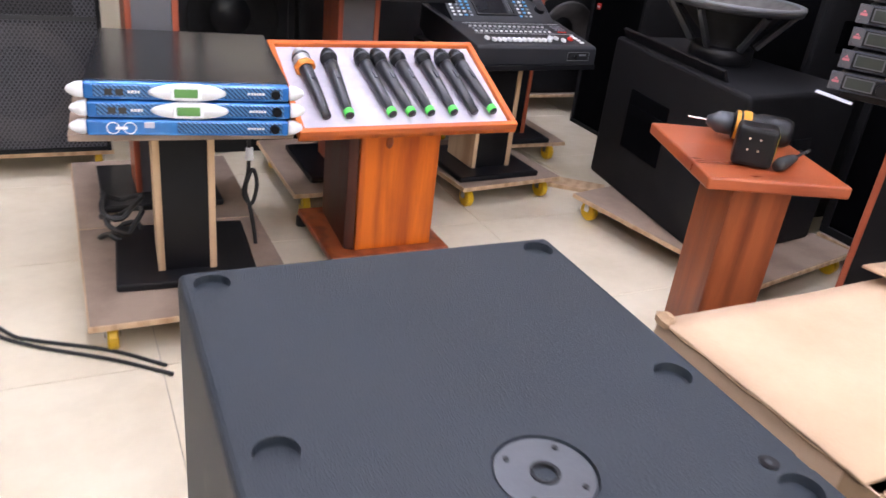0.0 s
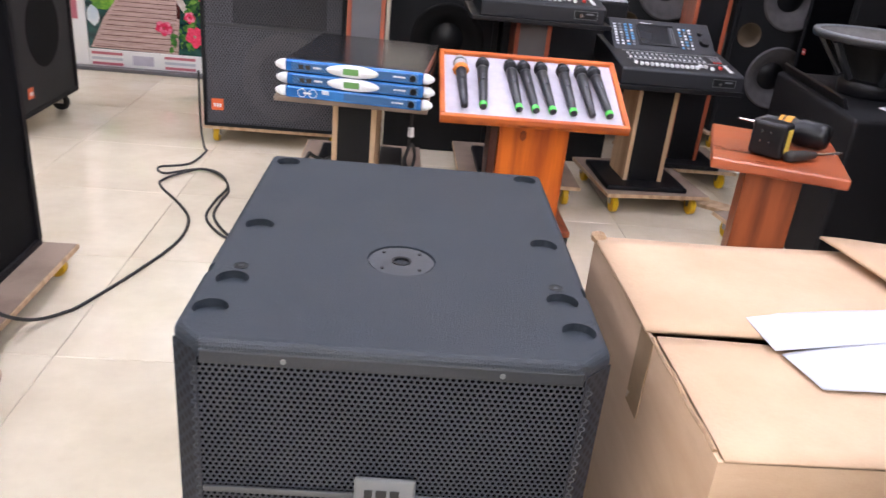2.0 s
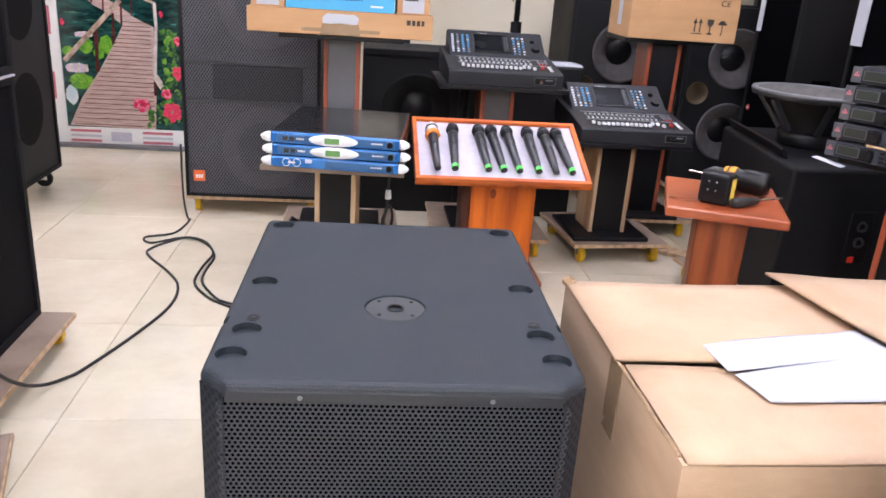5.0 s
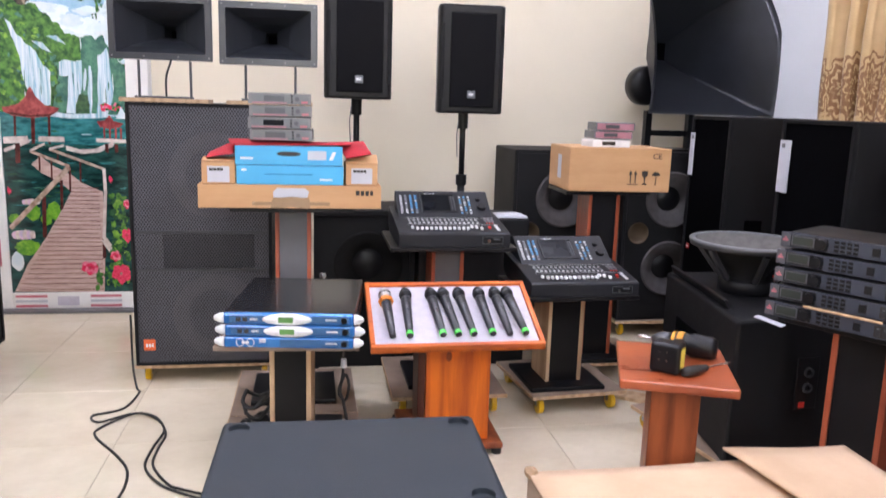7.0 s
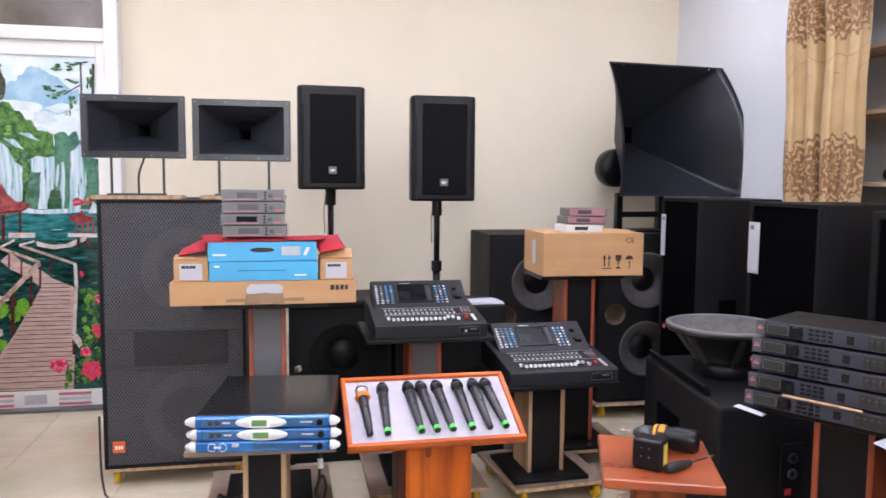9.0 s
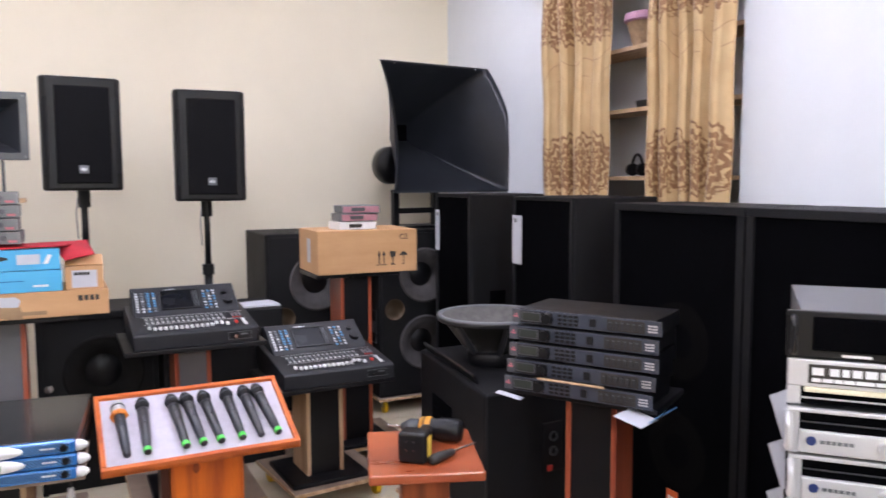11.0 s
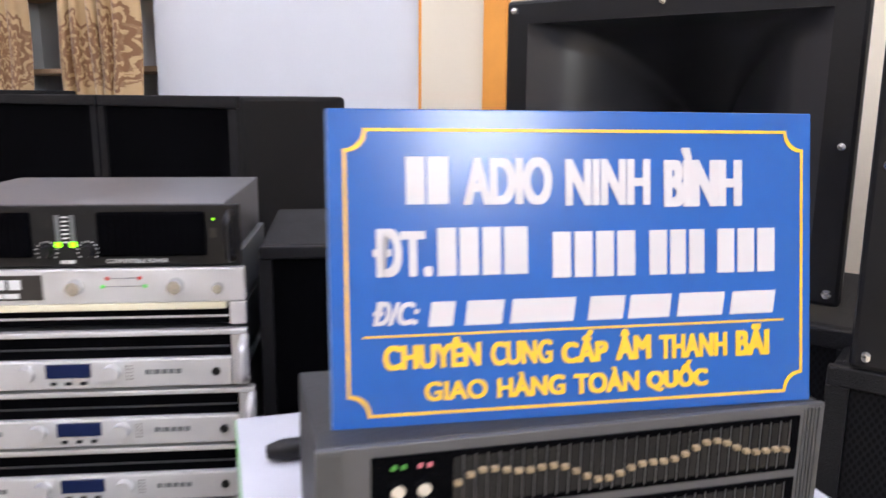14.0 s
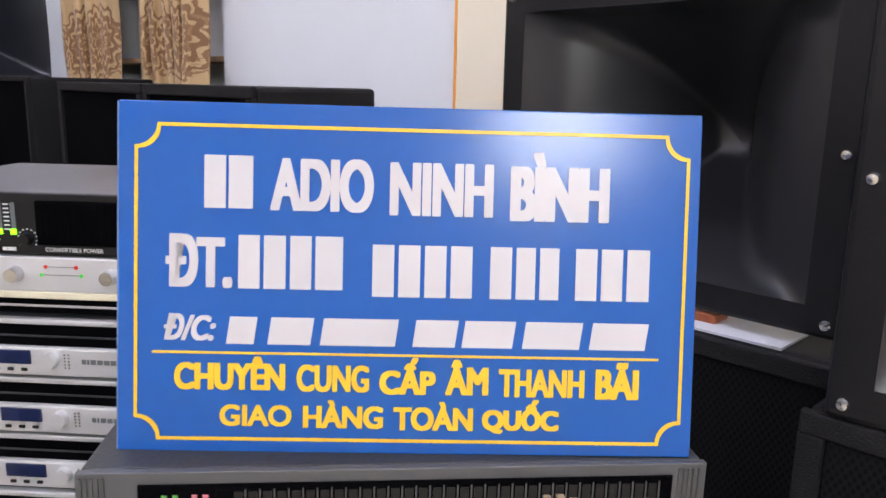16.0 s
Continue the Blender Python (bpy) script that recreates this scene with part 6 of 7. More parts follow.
    part("phones_jack", at(cyl(0.008, 0.004, 0.012, 14), pose(0.385, 0, 0.030) @ UP), CHROME, th, "silver jack socket")
    part("level_mark", box(0.405, 0.435, -0.005, -0.004, 0.034, 0.040), GREYP, th)
    return th


mixer(pose(0.712, 2.42, 0.773), "compact charcoal digital mixer with white faders, switched off")
mixer(pose(1.272, 2.28, 0.578, 0, 0, 1), "compact charcoal digital mixer with white faders on the lower stand")

# microphone lectern
lec = thing("lectern", "orange varnished pine lectern with a sloping tray", "lectern", pose(0, 0, 0))
part("foot_board", box(0.69, 1.09, 1.99, 2.38, 0.03, 0.055, 0.006), MAHO, lec)
for fx in (0.70, 1.07):
    for fy in (2.02, 2.36):
        part("foot", at(cyl(0.02, 0, 0.03, 16), pose(fx, fy, 0)), RUBBER, lec)
part("column", prism([(0.775, 2.03), (1.035, 2.03), (1.015, 2.34), (0.795, 2.34)], 0.055, 0.50, 0.004), PINE, lec, "pine column with knots")
# left face of the column as a thin slab, its shade coloured in
part("column_side", prism([(0.745, 2.05), (0.772, 2.034), (0.79, 2.34), (0.765, 2.34)], 0.055, 0.50, 0.003), wood("dark_red_board", (0.085, 0.020, 0.010), (0.045, 0.011, 0.006), rough=0.45, coat=0.0), lec, "left side of the column, shade put into its red-brown colour")
for kx, kz in ((0.865, 0.41),):
    part("knot", at(lathe([(0, 0.0015), (0.012, 0.0015), (0.017, 0)], 18), pose(kx, 2.03, kz) @ UP @ Matrix.Diagonal((0.7, 1.2, 1, 1))), mat("dark_knot", (0.30, 0.06, 0.008), 0.35, 0, 0.2, 60), lec)
sl = math.atan2(0.160, 0.355)
TM = pose(0.546, 1.885, 0.492, math.degrees(sl), 0, 0.6)
TW, TD = 0.668, 0.392
part("tray_board", at(box(0, TW, 0, TD, -0.02, -0.006), TM), PINE, lec)
part("tray_rim", at(joined(box(0, TW, 0, 0.018, -0.022, 0.012, 0.003), box(0, TW, TD - 0.018, TD, -0.022, 0.012, 0.003), box(0, 0.018, 0.018, TD - 0.018, -0.022, 0.012, 0.003), box(TW - 0.018, TW, 0.018, TD - 0.018, -0.022, 0.012, 0.003)), TM), wood("orange_pine_rim", (0.66, 0.15, 0.022), (0.42, 0.07, 0.010), (0.9, 14, 14), 0.45, 0.0), lec, "raised orange rim")
fo = thing("foam_sheet", "white foam lining sheet in the lectern tray", "foam", TM)
part("sheet", box(0.019, TW - 0.019, 0.019, TD - 0.019, -0.006, -0.001), FOAM, fo)


def microphone(u0, u1, kind):
    """A handheld microphone lying on the tray, head towards the upper edge."""
    hx, tx = 0.0 + TW * u0, 0.0 + TW * u1
    hy, ty = 0.315, 0.045
    d = Vector((tx - hx, ty - hy, 0))
    ln = d.length
    yaw = math.degrees(math.atan2(d.y, d.x))
    m = TM @ pose(hx, hy, 0.0235, 0, 0, yaw) @ pose(0, 0, 0, 0, 90, 0)
    lab = {"silver": "black wired-style microphone with a silver head and orange ring", "green": "black wireless handheld microphone with a green tail", "plain": "black wireless handheld microphone"}[kind]
    th = thing("microphone", lab, "microphone", m, "microphones in the tray")
    part("head", lathe([(0, -0.012), (0.014, -0.008), (0.022, 0.008), (0.0245, 0.026), (0.022, 0.042), (0.017, 0.05)], 24), MICS if kind == "silver" else MICG, th, "round mesh head", True)
    part("head_band", lathe([(0.0225, 0.018), (0.0255, 0.021), (0.0255, 0.027), (0.0225, 0.030)], 24), STEELB, th)
    part("body", lathe([(0, 0.05), (0.019, 0.05), (0.0205, 0.06), (0.0185, 0.11), (0.0155, 0.20), (0.0145, ln - 0.04), (0.0125, ln - 0.03), (0.012, ln), (0, ln)], 24), MICB, th, "", True)
    part("switch", box(-0.0215, -0.017, -0.005, 0.005, 0.10, 0.135, 0.001), STEELB, th)
    if kind == "silver":
        part("anti_roll_ring", lathe([(0.0175, 0.054), (0.029, 0.056), (0.031, 0.066), (0.025, 0.074), (0.0175, 0.072)], 8), ORAN, th, "orange anti-roll ring")
    if kind == "green":
        part("tail_cap", lathe([(0.0135, ln - 0.020), (0.0145, ln - 0.018), (0.0138, ln - 0.004), (0.0125, ln - 0.002)], 20), LIME, th, "bright green tail band")


for a, b, k in ((0.11, 0.125, "silver"), (0.235, 0.222, "green"), (0.385, 0.412, "green"), (0.46, 0.50, "green"), (0.555, 0.59, "green"), (0.68, 0.70, "green"), (0.78, 0.80, "plain"), (0.855, 0.895, "green")):
    microphone(a, b, k)

# small podium with drill and screwdriver
pod = thing("podium", "small red-brown hardwood podium with a slanted top", "podium", pose(1.378, 1.19, 0, 0, 0, -20.5))
part("top_board", prism([(-0.158, -0.185), (0.158, -0.185), (0.158, 0.185), (-0.158, 0.185)], 0.632, 0.66, 0.005), MAHOT, pod)
part("column", prism([(-0.068, -0.13), (0.066, -0.13), (0.066, 0.035), (-0.068, 0.035)], 0.03, 0.632, 0.004), MAHO, pod)
part("base_board", prism([(-0.17, -0.2), (0.17, -0.2), (0.17, 0.17), (-0.17, 0.17)], 0.0, 0.03, 0.005), MAHO, pod)
PM = pose(1.378, 1.19, 0.66, 0, 0, -20.5)
dr = thing("cordless_drill", "black and yellow cordless drill lying on the podium", "drill", PM)
DY = mat("drill_yellow", (0.62, 0.28, 0.02), 0.45)
DAX = pose(0.125, 0.045, 0.038, 0, 0, 160) @ pose(0, 0, 0, 0, 90, 0)
part("motor_housing", at(lathe([(0, 0), (0.028, 0.002), (0.034, 0.015), (0.035, 0.07), (0.030, 0.085), (0.034, 0.095), (0.033, 0.13), (0, 0.135)], 20), DAX), BLKS, dr, "", True)
part("collar", at(lathe([(0.0335, 0.095), (0.0355, 0.098), (0.0355, 0.112), (0.0335, 0.115)], 20), DAX), DY, dr, "yellow collar")
part("collar", at(lathe([(0.0335, 0.120), (0.034, 0.122), (0.034, 0.128), (0.0325, 0.13)], 20), DAX), DY, dr)
part("chuck", at(lathe([(0, 0.135), (0.026, 0.135), (0.026, 0.165), (0.020, 0.175), (0.010, 0.192), (0, 0.192)], 20), DAX), STEELB, dr, "steel chuck", True)
part("drill_bit", at(cyl(0.0025, 0.19, 0.235, 8), DAX), CHROME, dr)
part("grip", at(box(-0.019, 0.019, -0.13, 0.0, -0.02, 0.02, 0.013, 3), pose(0.02, 0.065, 0.040, 0, 0, -14)), BLKS, dr)
BAT = pose(-0.028, -0.085, 0.0, 0, 0, -24)
part("battery", at(box(-0.042, 0.042, -0.028, 0.034, 0.002, 0.088, 0.010, 3), BAT), BLKS, dr, "black battery block")
part("battery_label", at(box(0.0421, 0.0435, -0.012, 0.018, 0.018, 0.075), BAT), mat("yellow_label", (0.75, 0.6, 0.1), 0.4), dr, "yellow label")
for a in (-1, 1):
    for b in (-1, 1):
        part("screw", at(cyl(0.0028, 0.028, 0.030, 8), BAT @ pose(-0.004 + a * 0.011, 0, 0.052 + b * 0.012) @ UP), CHROME, dr)
sd = thing("screwdriver", "black-handled screwdriver lying on the podium", "screwdriver", PM @ pose(0.035, -0.105, 0.015, 0, 0, 42))
part("handle", at(lathe([(0, -0.03), (0.012, -0.028), (0.015, -0.01), (0.013, 0.03), (0.009, 0.065), (0, 0.067)], 14), pose(0, 0, 0, 0, 90, 0)), RUBBER, sd, "", True)
part("shaft", at(cyl(0.0035, 0.065, 0.165, 8), pose(0, 0, 0, 0, 90, 0)), CHROME, sd)

# five grey rack processors
EARG = mat("rack_ear_grey", (0.10, 0.105, 0.12), 0.4, 0.2, 0.08, 8)
KEYD = mat("dark_grey_keys", (0.022, 0.023, 0.027), 0.45, 0, 0.08, 9)
AM = pose(1.725, 1.30, 0.775, 0, 0, -59)
ob_first = None
for k in range(5):
    m = AM @ Matrix.Translation((0.003 * (k % 3) + 0.004 * k, 0.004 * k, 0.054 * k))
    if k:
        copy_thing(ob_first, m)
        continue
    th = thing("rack_processor", "slate grey one-unit speaker processor with keypad and display", "audio processor", m, "stacked rack processors")
    ob_first = th
    W, H = 0.483, 0.044
    part("chassis", box(0.02, W - 0.02, 0.004, 0.24, -0.002, H + 0.002, 0.001), BLKS, th, "black steel case")
    part("front_panel", box(0, W, -0.002, 0.004, 0, H, 0.001), SLATE, th)
    part("left_block", box(0.03, 0.14, -0.006, -0.002, 0.004, H - 0.004, 0.001), BLKS, th)
    part("display", box(0.038, 0.098, -0.0075, -0.006, 0.011, 0.035), mat("grey_display", (0.026, 0.034, 0.028), 0.45), th, "dim display")
    part("encoder", at(cyl(0.018, 0.006, 0.02, 24, 0.016), pose(0.125, 0, 0.022) @ UP), BLKS, th, "round black encoder")
    for r in range(3):
        for c in range(4):
            x, z = 0.158 + 0.018 * c, 0.006 + 0.0125 * r
            part("key", box(x, x + 0.013, -0.006, -0.002, z, z + 0.008, 0.001), BLKS, th)
    part("power_switch", box(0.262, 0.282, -0.005, -0.002, 0.010, 0.034), BLKS, th)
    part("fader_block", box(0.318, 0.432, -0.004, -0.002, 0.005, 0.039), INK, th)
    for c in range(6):
        part("meter_key", box(0.323 + 0.018 * c, 0.335 + 0.018 * c, -0.008, -0.004, 0.009, 0.034, 0.001), KEYD, th)
        part("key_line", box(0.3265 + 0.018 * c, 0.3315 + 0.018 * c, -0.0086, -0.008, 0.029, 0.031), GREYP, th)
    for r in range(3):
        part("printed_mark", bars(0.442, 0.010 + 0.0085 * r, [0.008, 0.006, 0.009], 0.005, -0.002, 0.4), SILVER, th)
    part("rack_ear", box(0.0005, 0.028, -0.0032, -0.002, 0.001, H - 0.001), EARG, th, "grey rack ear")
    part("display_frame", joined(box(0.034, 0.102, -0.0068, -0.006, 0.008, 0.011), box(0.034, 0.102, -0.0068, -0.006, 0.035, 0.038), box(0.034, 0.038, -0.0068, -0.006, 0.011, 0.035), box(0.098, 0.102, -0.0068, -0.006, 0.011, 0.035)), EARG, th)
    part("red_mark", bars(0.006, 0.018, [0.016], 0.006, -0.0032), PINK, th)
    part("red_mark", flat([(0.009, 0.026), (0.019, 0.026), (0.014, 0.032)], -0.0042), PINK, th)
    for x in (0.008, W - 0.008):
        for z in (0.006, H - 0.006):
            part("rack_screw", at(cyl(0.003, 0.002, 0.0045, 8), pose(x, 0, z) @ UP), STEELB, th)
stk = thing("wooden_stick", "thin wooden stick wedged between two processors", "stick", AM @ pose(0.12, -0.012, 0.0505, 0, 0, 0))
part("rod", at(cyl(0.004, 0, 0.22, 8), pose(0, 0, 0, 0, 90, 0)), OAK, stk)
stp = thing("paper_strips", "white and blue paper under the stacked processors", "paper", AM @ pose(0, 0, -0.012))
part("strip", at(sheet([(0, 0, 0), (0.09, 0, 0), (0.09, 0.10, 0), (0, 0.10, 0)], 0.002, 0, 6, 5, 0.003), pose(0.39, -0.07, 0.0, 0, 12, -10)), PAPER, stp)
part("strip", at(sheet([(0, 0, 0), (0.05, 0, 0), (0.05, 0.10, 0), (0, 0.10, 0)], 0.002, 0, 6, 5, 0.003), pose(0.485, -0.045, -0.012, 0, -38, -10)), mat("blue_print_paper", (0.10, 0.28, 0.6), 0.6), stp)
part("strip", at(sheet([(0, 0, 0), (0.09, 0, 0), (0.09, 0.03, 0), (0, 0.03, 0)], 0.002, 0, 6, 5, 0.003), pose(-0.02, -0.03, 0.0, 0, 8, 0)), PAPER, stp)

# ---- stack of power amplifiers ----
RM = pose(1.690, 0.205, 0, 0, 0, -48.4)
base = thing("equipment_base", "low black wheeled base under the amplifier stack", "base", RM)
part("base_board", box(-0.02, 0.50, -0.02, 0.44, 0.05, 0.085, 0.004), BLKS, base)
for bx in (0.04, 0.44):
    for by in (0.04, 0.38):
        part("caster", at(cyl(0.025, -0.012, 0.012, 16), pose(bx, by, 0.025, 0, 90, 0)), RUBBER, base)
U = 0.0925


def amplifier(m, dark, label):
    th = thing("power_amplifier", label, "power amplifier", m, "stacked power amplifiers")
    W, H = 0.483, 0.089
    part("chassis", box(0.022, W - 0.022, 0.006, 0.34, 0.002, H - 0.001, 0.001), GREYP, th, "grey steel case")
    part("lower_panel", box(0.024, W - 0.024, -0.012, 0.006, 0.003, 0.047, 0.003), SILVER if not dark else GREYP, th, "silver front panel" if not dark else "dark grey front panel")
    part("air_grille", box(0.024, W - 0.024, -0.004, 0.006, 0.047, H - 0.008, 0.001), BLKM, th, "black foam air grille")
    part("grille_slat", box(0.026, W - 0.026, -0.006, -0.003, 0.061, 0.0635), STEELB, th)
    part("top_lip", box(0.0, W, -0.010, 0.006, H - 0.008, H, 0.002), SILVER, th)
    for s in (0, 1):
        x0 = 0.0 if s == 0 else W - 0.024
        part("rack_ear", box(x0, x0 + 0.024, -0.006, 0.006, 0.001, H - 0.009, 0.002), SILVER, th)
        ap = [( -0.006, 0.012), (-0.034, 0.022), (-0.038, 0.045), (-0.034, 0.066), (-0.006, 0.076)]
        part("handle", at(tube(smooth_path([(x0 + (0.004 if s == 0 else 0.02), y, z) for y, z in ap], 5), 0.007, 8), Matrix()), SILVER, th, "curved silver handle", True)
    part("display", box(0.195, 0.258, -0.0145, -0.011, 0.021, 0.042, 0.001), LCDB, th, "navy display")
    for k in range(3):
        part("button", box(0.200 + 0.021 * k, 0.209 + 0.021 * k, -0.0145, -0.011, 0.010, 0.015, 0.001), BLKS, th)
    for x in (0.168, 0.287):
        part("knob", at(cyl(0.0125, 0.012, 0.024, 24, 0.0115), pose(x, 0, 0.028) @ UP), SILVER if not dark else BLKS, th, "round level knob")
    part("maker_mark", at(cyl(0.009, 0.012, 0.0135, 20), pose(0.045, 0, 0.028) @ UP), mat("navy_mark", (0.02, 0.04, 0.16), 0.4), th)
    part("printed_mark", joined(bars(0.06, 0.024, [0.008, 0.008, 0.007, 0.008, 0.008, 0.007], 0.007, -0.012, 0.3), bars(0.335, 0.024, [0.006, 0.003, 0.008, 0.008, 0.008, 0.008], 0.007, -0.012, 0.3)), GREYP, th)
    part("level_scale", joined(*[box(0.308 + 0.006 * c, 0.310 + 0.006 * c, -0.013, -0.012, 0.016 + 0.005 * r, 0.018 + 0.005 * r) for r in range(5) for c in range(2)]), INK, th)
    part("power_button", at(cyl(0.006, 0.012, 0.016, 16), pose(0.437, 0, 0.026) @ UP), BLKS, th)
    return th


amp_a = amplifier(RM @ Matrix.Translation((0, 0, 1.016 - U)), False, "silver two-unit power amplifier with navy display and knobs")
for k in range(1, 10):
    z = 1.016 - U * (k + 1)
    mm = RM @ Matrix.Translation((0.004 + 0.003 * (k % 2), 0.003 * (k % 3), z))
    if k == 3:
        amplifier(mm, True, "grey-fronted two-unit power amplifier with navy display")
    else:
        copy_thing(amp_a, mm)
# white-fronted older amplifier
cr = thing("power_amplifier", "white-fronted older power amplifier with a black name strip", "power amplifier", RM @ Matrix.Translation((0, 0, 1.018)), "stacked power amplifiers")
part("chassis", box(0.022, 0.461, 0.006, 0.40, 0.002, 0.088, 0.001), GREYP, cr)
part("upper_panel", box(0.0, 0.483, -0.008, 0.006, 0.036, 0.088, 0.003), SILVER, cr)
part("cream_band", box(0.03, 0.455, -0.010, 0.006, 0.026, 0.036, 0.002), CREAMK, cr)
part("air_grille", box(0.024, 0.459, -0.004, 0.006, 0.003, 0.026), BLKM, cr)
part("grille_slat", box(0.026, 0.457, -0.006, -0.003, 0.013, 0.016), SILVER, cr)
for x0 in (0.0, 0.459):
    part("rack_ear", box(x0, x0 + 0.024, -0.006, 0.006, 0.001, 0.036, 0.002), SILVER, cr)
npl = part("name_strip", box(0.036, 0.20, -0.0105, -0.008, 0.044, 0.080), INK, cr, "black name strip")
part("name_mark", joined(bars(0.072, 0.060, [0.016, 0.012, 0.016, 0.02, 0.016], 0.014, -0.0105, 0.35), bars(0.042, 0.047, [0.016, 0.018, 0.014, 0.018, 0.03, 0.02], 0.007, -0.0105, 0.3), bars(0.042, 0.060, [0.02], 0.014, -0.0105)), IVORY, npl)
for x in (0.245, 0.385):
    part("knob", at(cyl(0.012, 0.008, 0.024, 20, 0.010), pose(x, 0, 0.062) @ UP), CHROME, cr, "silver level knob")
part("knob", at(cyl(0.008, 0.008, 0.02, 16, 0.007), pose(0.445, 0, 0.058) @ UP), CHROME, cr)
for x, z, c in ((0.29, 0.074, REDP), (0.335, 0.074, REDP), (0.283, 0.062, LIME), (0.342, 0.062, LIME)):
    part("indicator", at(cyl(0.003, 0.008, 0.0095, 10), pose(x, 0, z) @ UP), c, cr)
part("printed_line", joined(box(0.285, 0.34, -0.0088, -0.008, 0.0615, 0.0625), box(0.292, 0.333, -0.0088, -0.008, 0.0735, 0.0745)), GREYP, cr)
# black amplifier on top
ta = thing("power_amplifier", "black power amplifier with finned vents and lit green meters", "power amplifier", RM @ Matrix.Translation((-0.004, 0, 1.108)), "stacked power amplifiers")
part("chassis", box(0.024, 0.459, 0.006, 0.38, 0.002, 0.090, 0.002), TOPM, ta, "grey steel case")
part("front_panel", box(0, 0.483, -0.006, 0.006, 0.001, 0.090, 0.002), BLKS, ta)
for x0 in (0.045, 0.285):
    vt = part("vent", box(x0, x0 + 0.15, -0.010, -0.006, 0.016, 0.080, 0.003), BLKM, ta)
    for k in range(14):
        part("fin", box(x0 + 0.008 + 0.010 * k, x0 + 0.011 + 0.010 * k, -0.0115, -0.010, 0.020, 0.076), BLKM, vt)
for x in (0.231, 0.251):
    mt = part("meter", box(x - 0.003, x + 0.003, -0.0075, -0.006, 0.034, 0.076), GREYP, ta)
    part("meter_light", box(x - 0.0045, x + 0.0045, -0.009, -0.0075, 0.030, 0.038, 0.001), GLED, mt, "lit green meter segment")
part("meter_scale", joined(*[box(0.237, 0.245, -0.0068, -0.006, 0.036 + 0.006 * k, 0.038 + 0.006 * k) for k in range(7)]), IVORY, ta)
for x in (0.214, 0.270):
    part("knob", at(cyl(0.009, 0.006, 0.018, 18, 0.008), pose(x, 0, 0.024) @ UP), BLKS, ta)
    part("knob_scale", joined(*[box(x + 0.014 * math.cos(a) - 0.001, x + 0.014 * math.cos(a) + 0.001, -0.0066, -0.006, 0.024 + 0.014 * math.sin(a) - 0.001, 0.024 + 0.014 * math.sin(a) + 0.001) for a in [math.pi * (-0.2 + 0.14 * q) for q in range(11)]]), IVORY, ta)
lettering("panel_words", "CONVERTIBLE POWER", 0.085, 0.006, pose(0.295, -0.0065, 0.006), IVORY, ta)
part("printed_mark", bars(0.232, 0.006, [0.006, 0.012], 0.005, -0.006), IVORY, ta)
part("printed_mark", bars(0.095, 0.006, [0.05], 0.005, -0.006), IVORY, ta)
part("power_light", box(0.4445, 0.447, -0.0075, -0.006, 0.067, 0.070), GLED, ta, "small green light")
part("power_switch", box(0.441, 0.450, -0.009, -0.006, 0.042, 0.056, 0.001), INK, ta)
for s in (0.012, 0.471):
    part("handle", tube(smooth_path([(s, -0.006, 0.012), (s, -0.034, 0.018), (s, -0.036, 0.045), (s, -0.034, 0.072), (s, -0.006, 0.078)], 5), 0.006, 8), BLKS, ta, "black handle", True)
# loose white cards hanging off the amplifiers' edges
for k, (z, dz) in enumerate(((1.03, 0.10), (0.935, 0.10), (0.84, 0.10))):
    fl = thing("protective_film", "peeled white protective film on an amplifier's side", "film", RM @ Matrix.Translation((0, 0, z)), "peeled films")
    part("film", at(sheet([(0, 0, 0), (0.03, 0, 0.015), (0.034, 0.0, -0.085), (0.026, 0.0, -0.085)], 0.001, 0, 6, 3 + k, 0.002), pose(-0.030, -0.01, 0.0)), PAPER, fl)

# ---- black case near the camera ----
nb = thing("black_speaker_case", "black carpet-covered speaker case with corner guards", "loudspeaker", pose(1.50, -0.185, 0.03, 0, 0, -19))
part("cabinet_body", box(-0.44, 0, -0.46, 0, -0.03, 0.80, 0.014), mat("black_carpet", (0.016, 0.017, 0.02), 0.9, 0, 0.2, 14, 0.8, 600), nb)
for cx, cy in ((0, 0), (-0.44, 0)):
    part("corner_guard", box(cx - 0.05 if cx == 0 else cx - 0.004, cx + 0.004 if cx == 0 else cx + 0.05, -0.06, 0.004, 0.74, 0.804, 0.01, 2), BLKS, nb, "rubber corner guard")

# ---- gold-badged speaker, green box, equaliser and sign ----
gs = cabinet(pose(2.062, -0.128, 0, 0, 0, -46.5) @ pose(0.18, 0, 0), 0.36, 0.40, 1.125, "black cloth-fronted loudspeaker with an oval gold badge", BLKM, frame_w=0.02)
GOLD = mat("gold_badge", (0.62, 0.36, 0.06), 0.3, 0.6)
ovb = at(lathe([(0, 0.006), (0.03, 0.005), (0.034, 0)], 32), pose(0.09, -0.006, 1.045) @ UP @ Matrix.Diagonal((1.25, 0.75, 1, 1)))
gb_ = part("badge", ovb, GOLD, gs, "oval gold badge")
part("badge_mark", at(lathe([(0, 0.0075), (0.014, 0.007), (0.015, 0.004)], 20), pose(0.085, -0.006, 1.045) @ UP @ Matrix.Diagonal((1.0, 0.9, 1, 1))), GREENC, gb_)

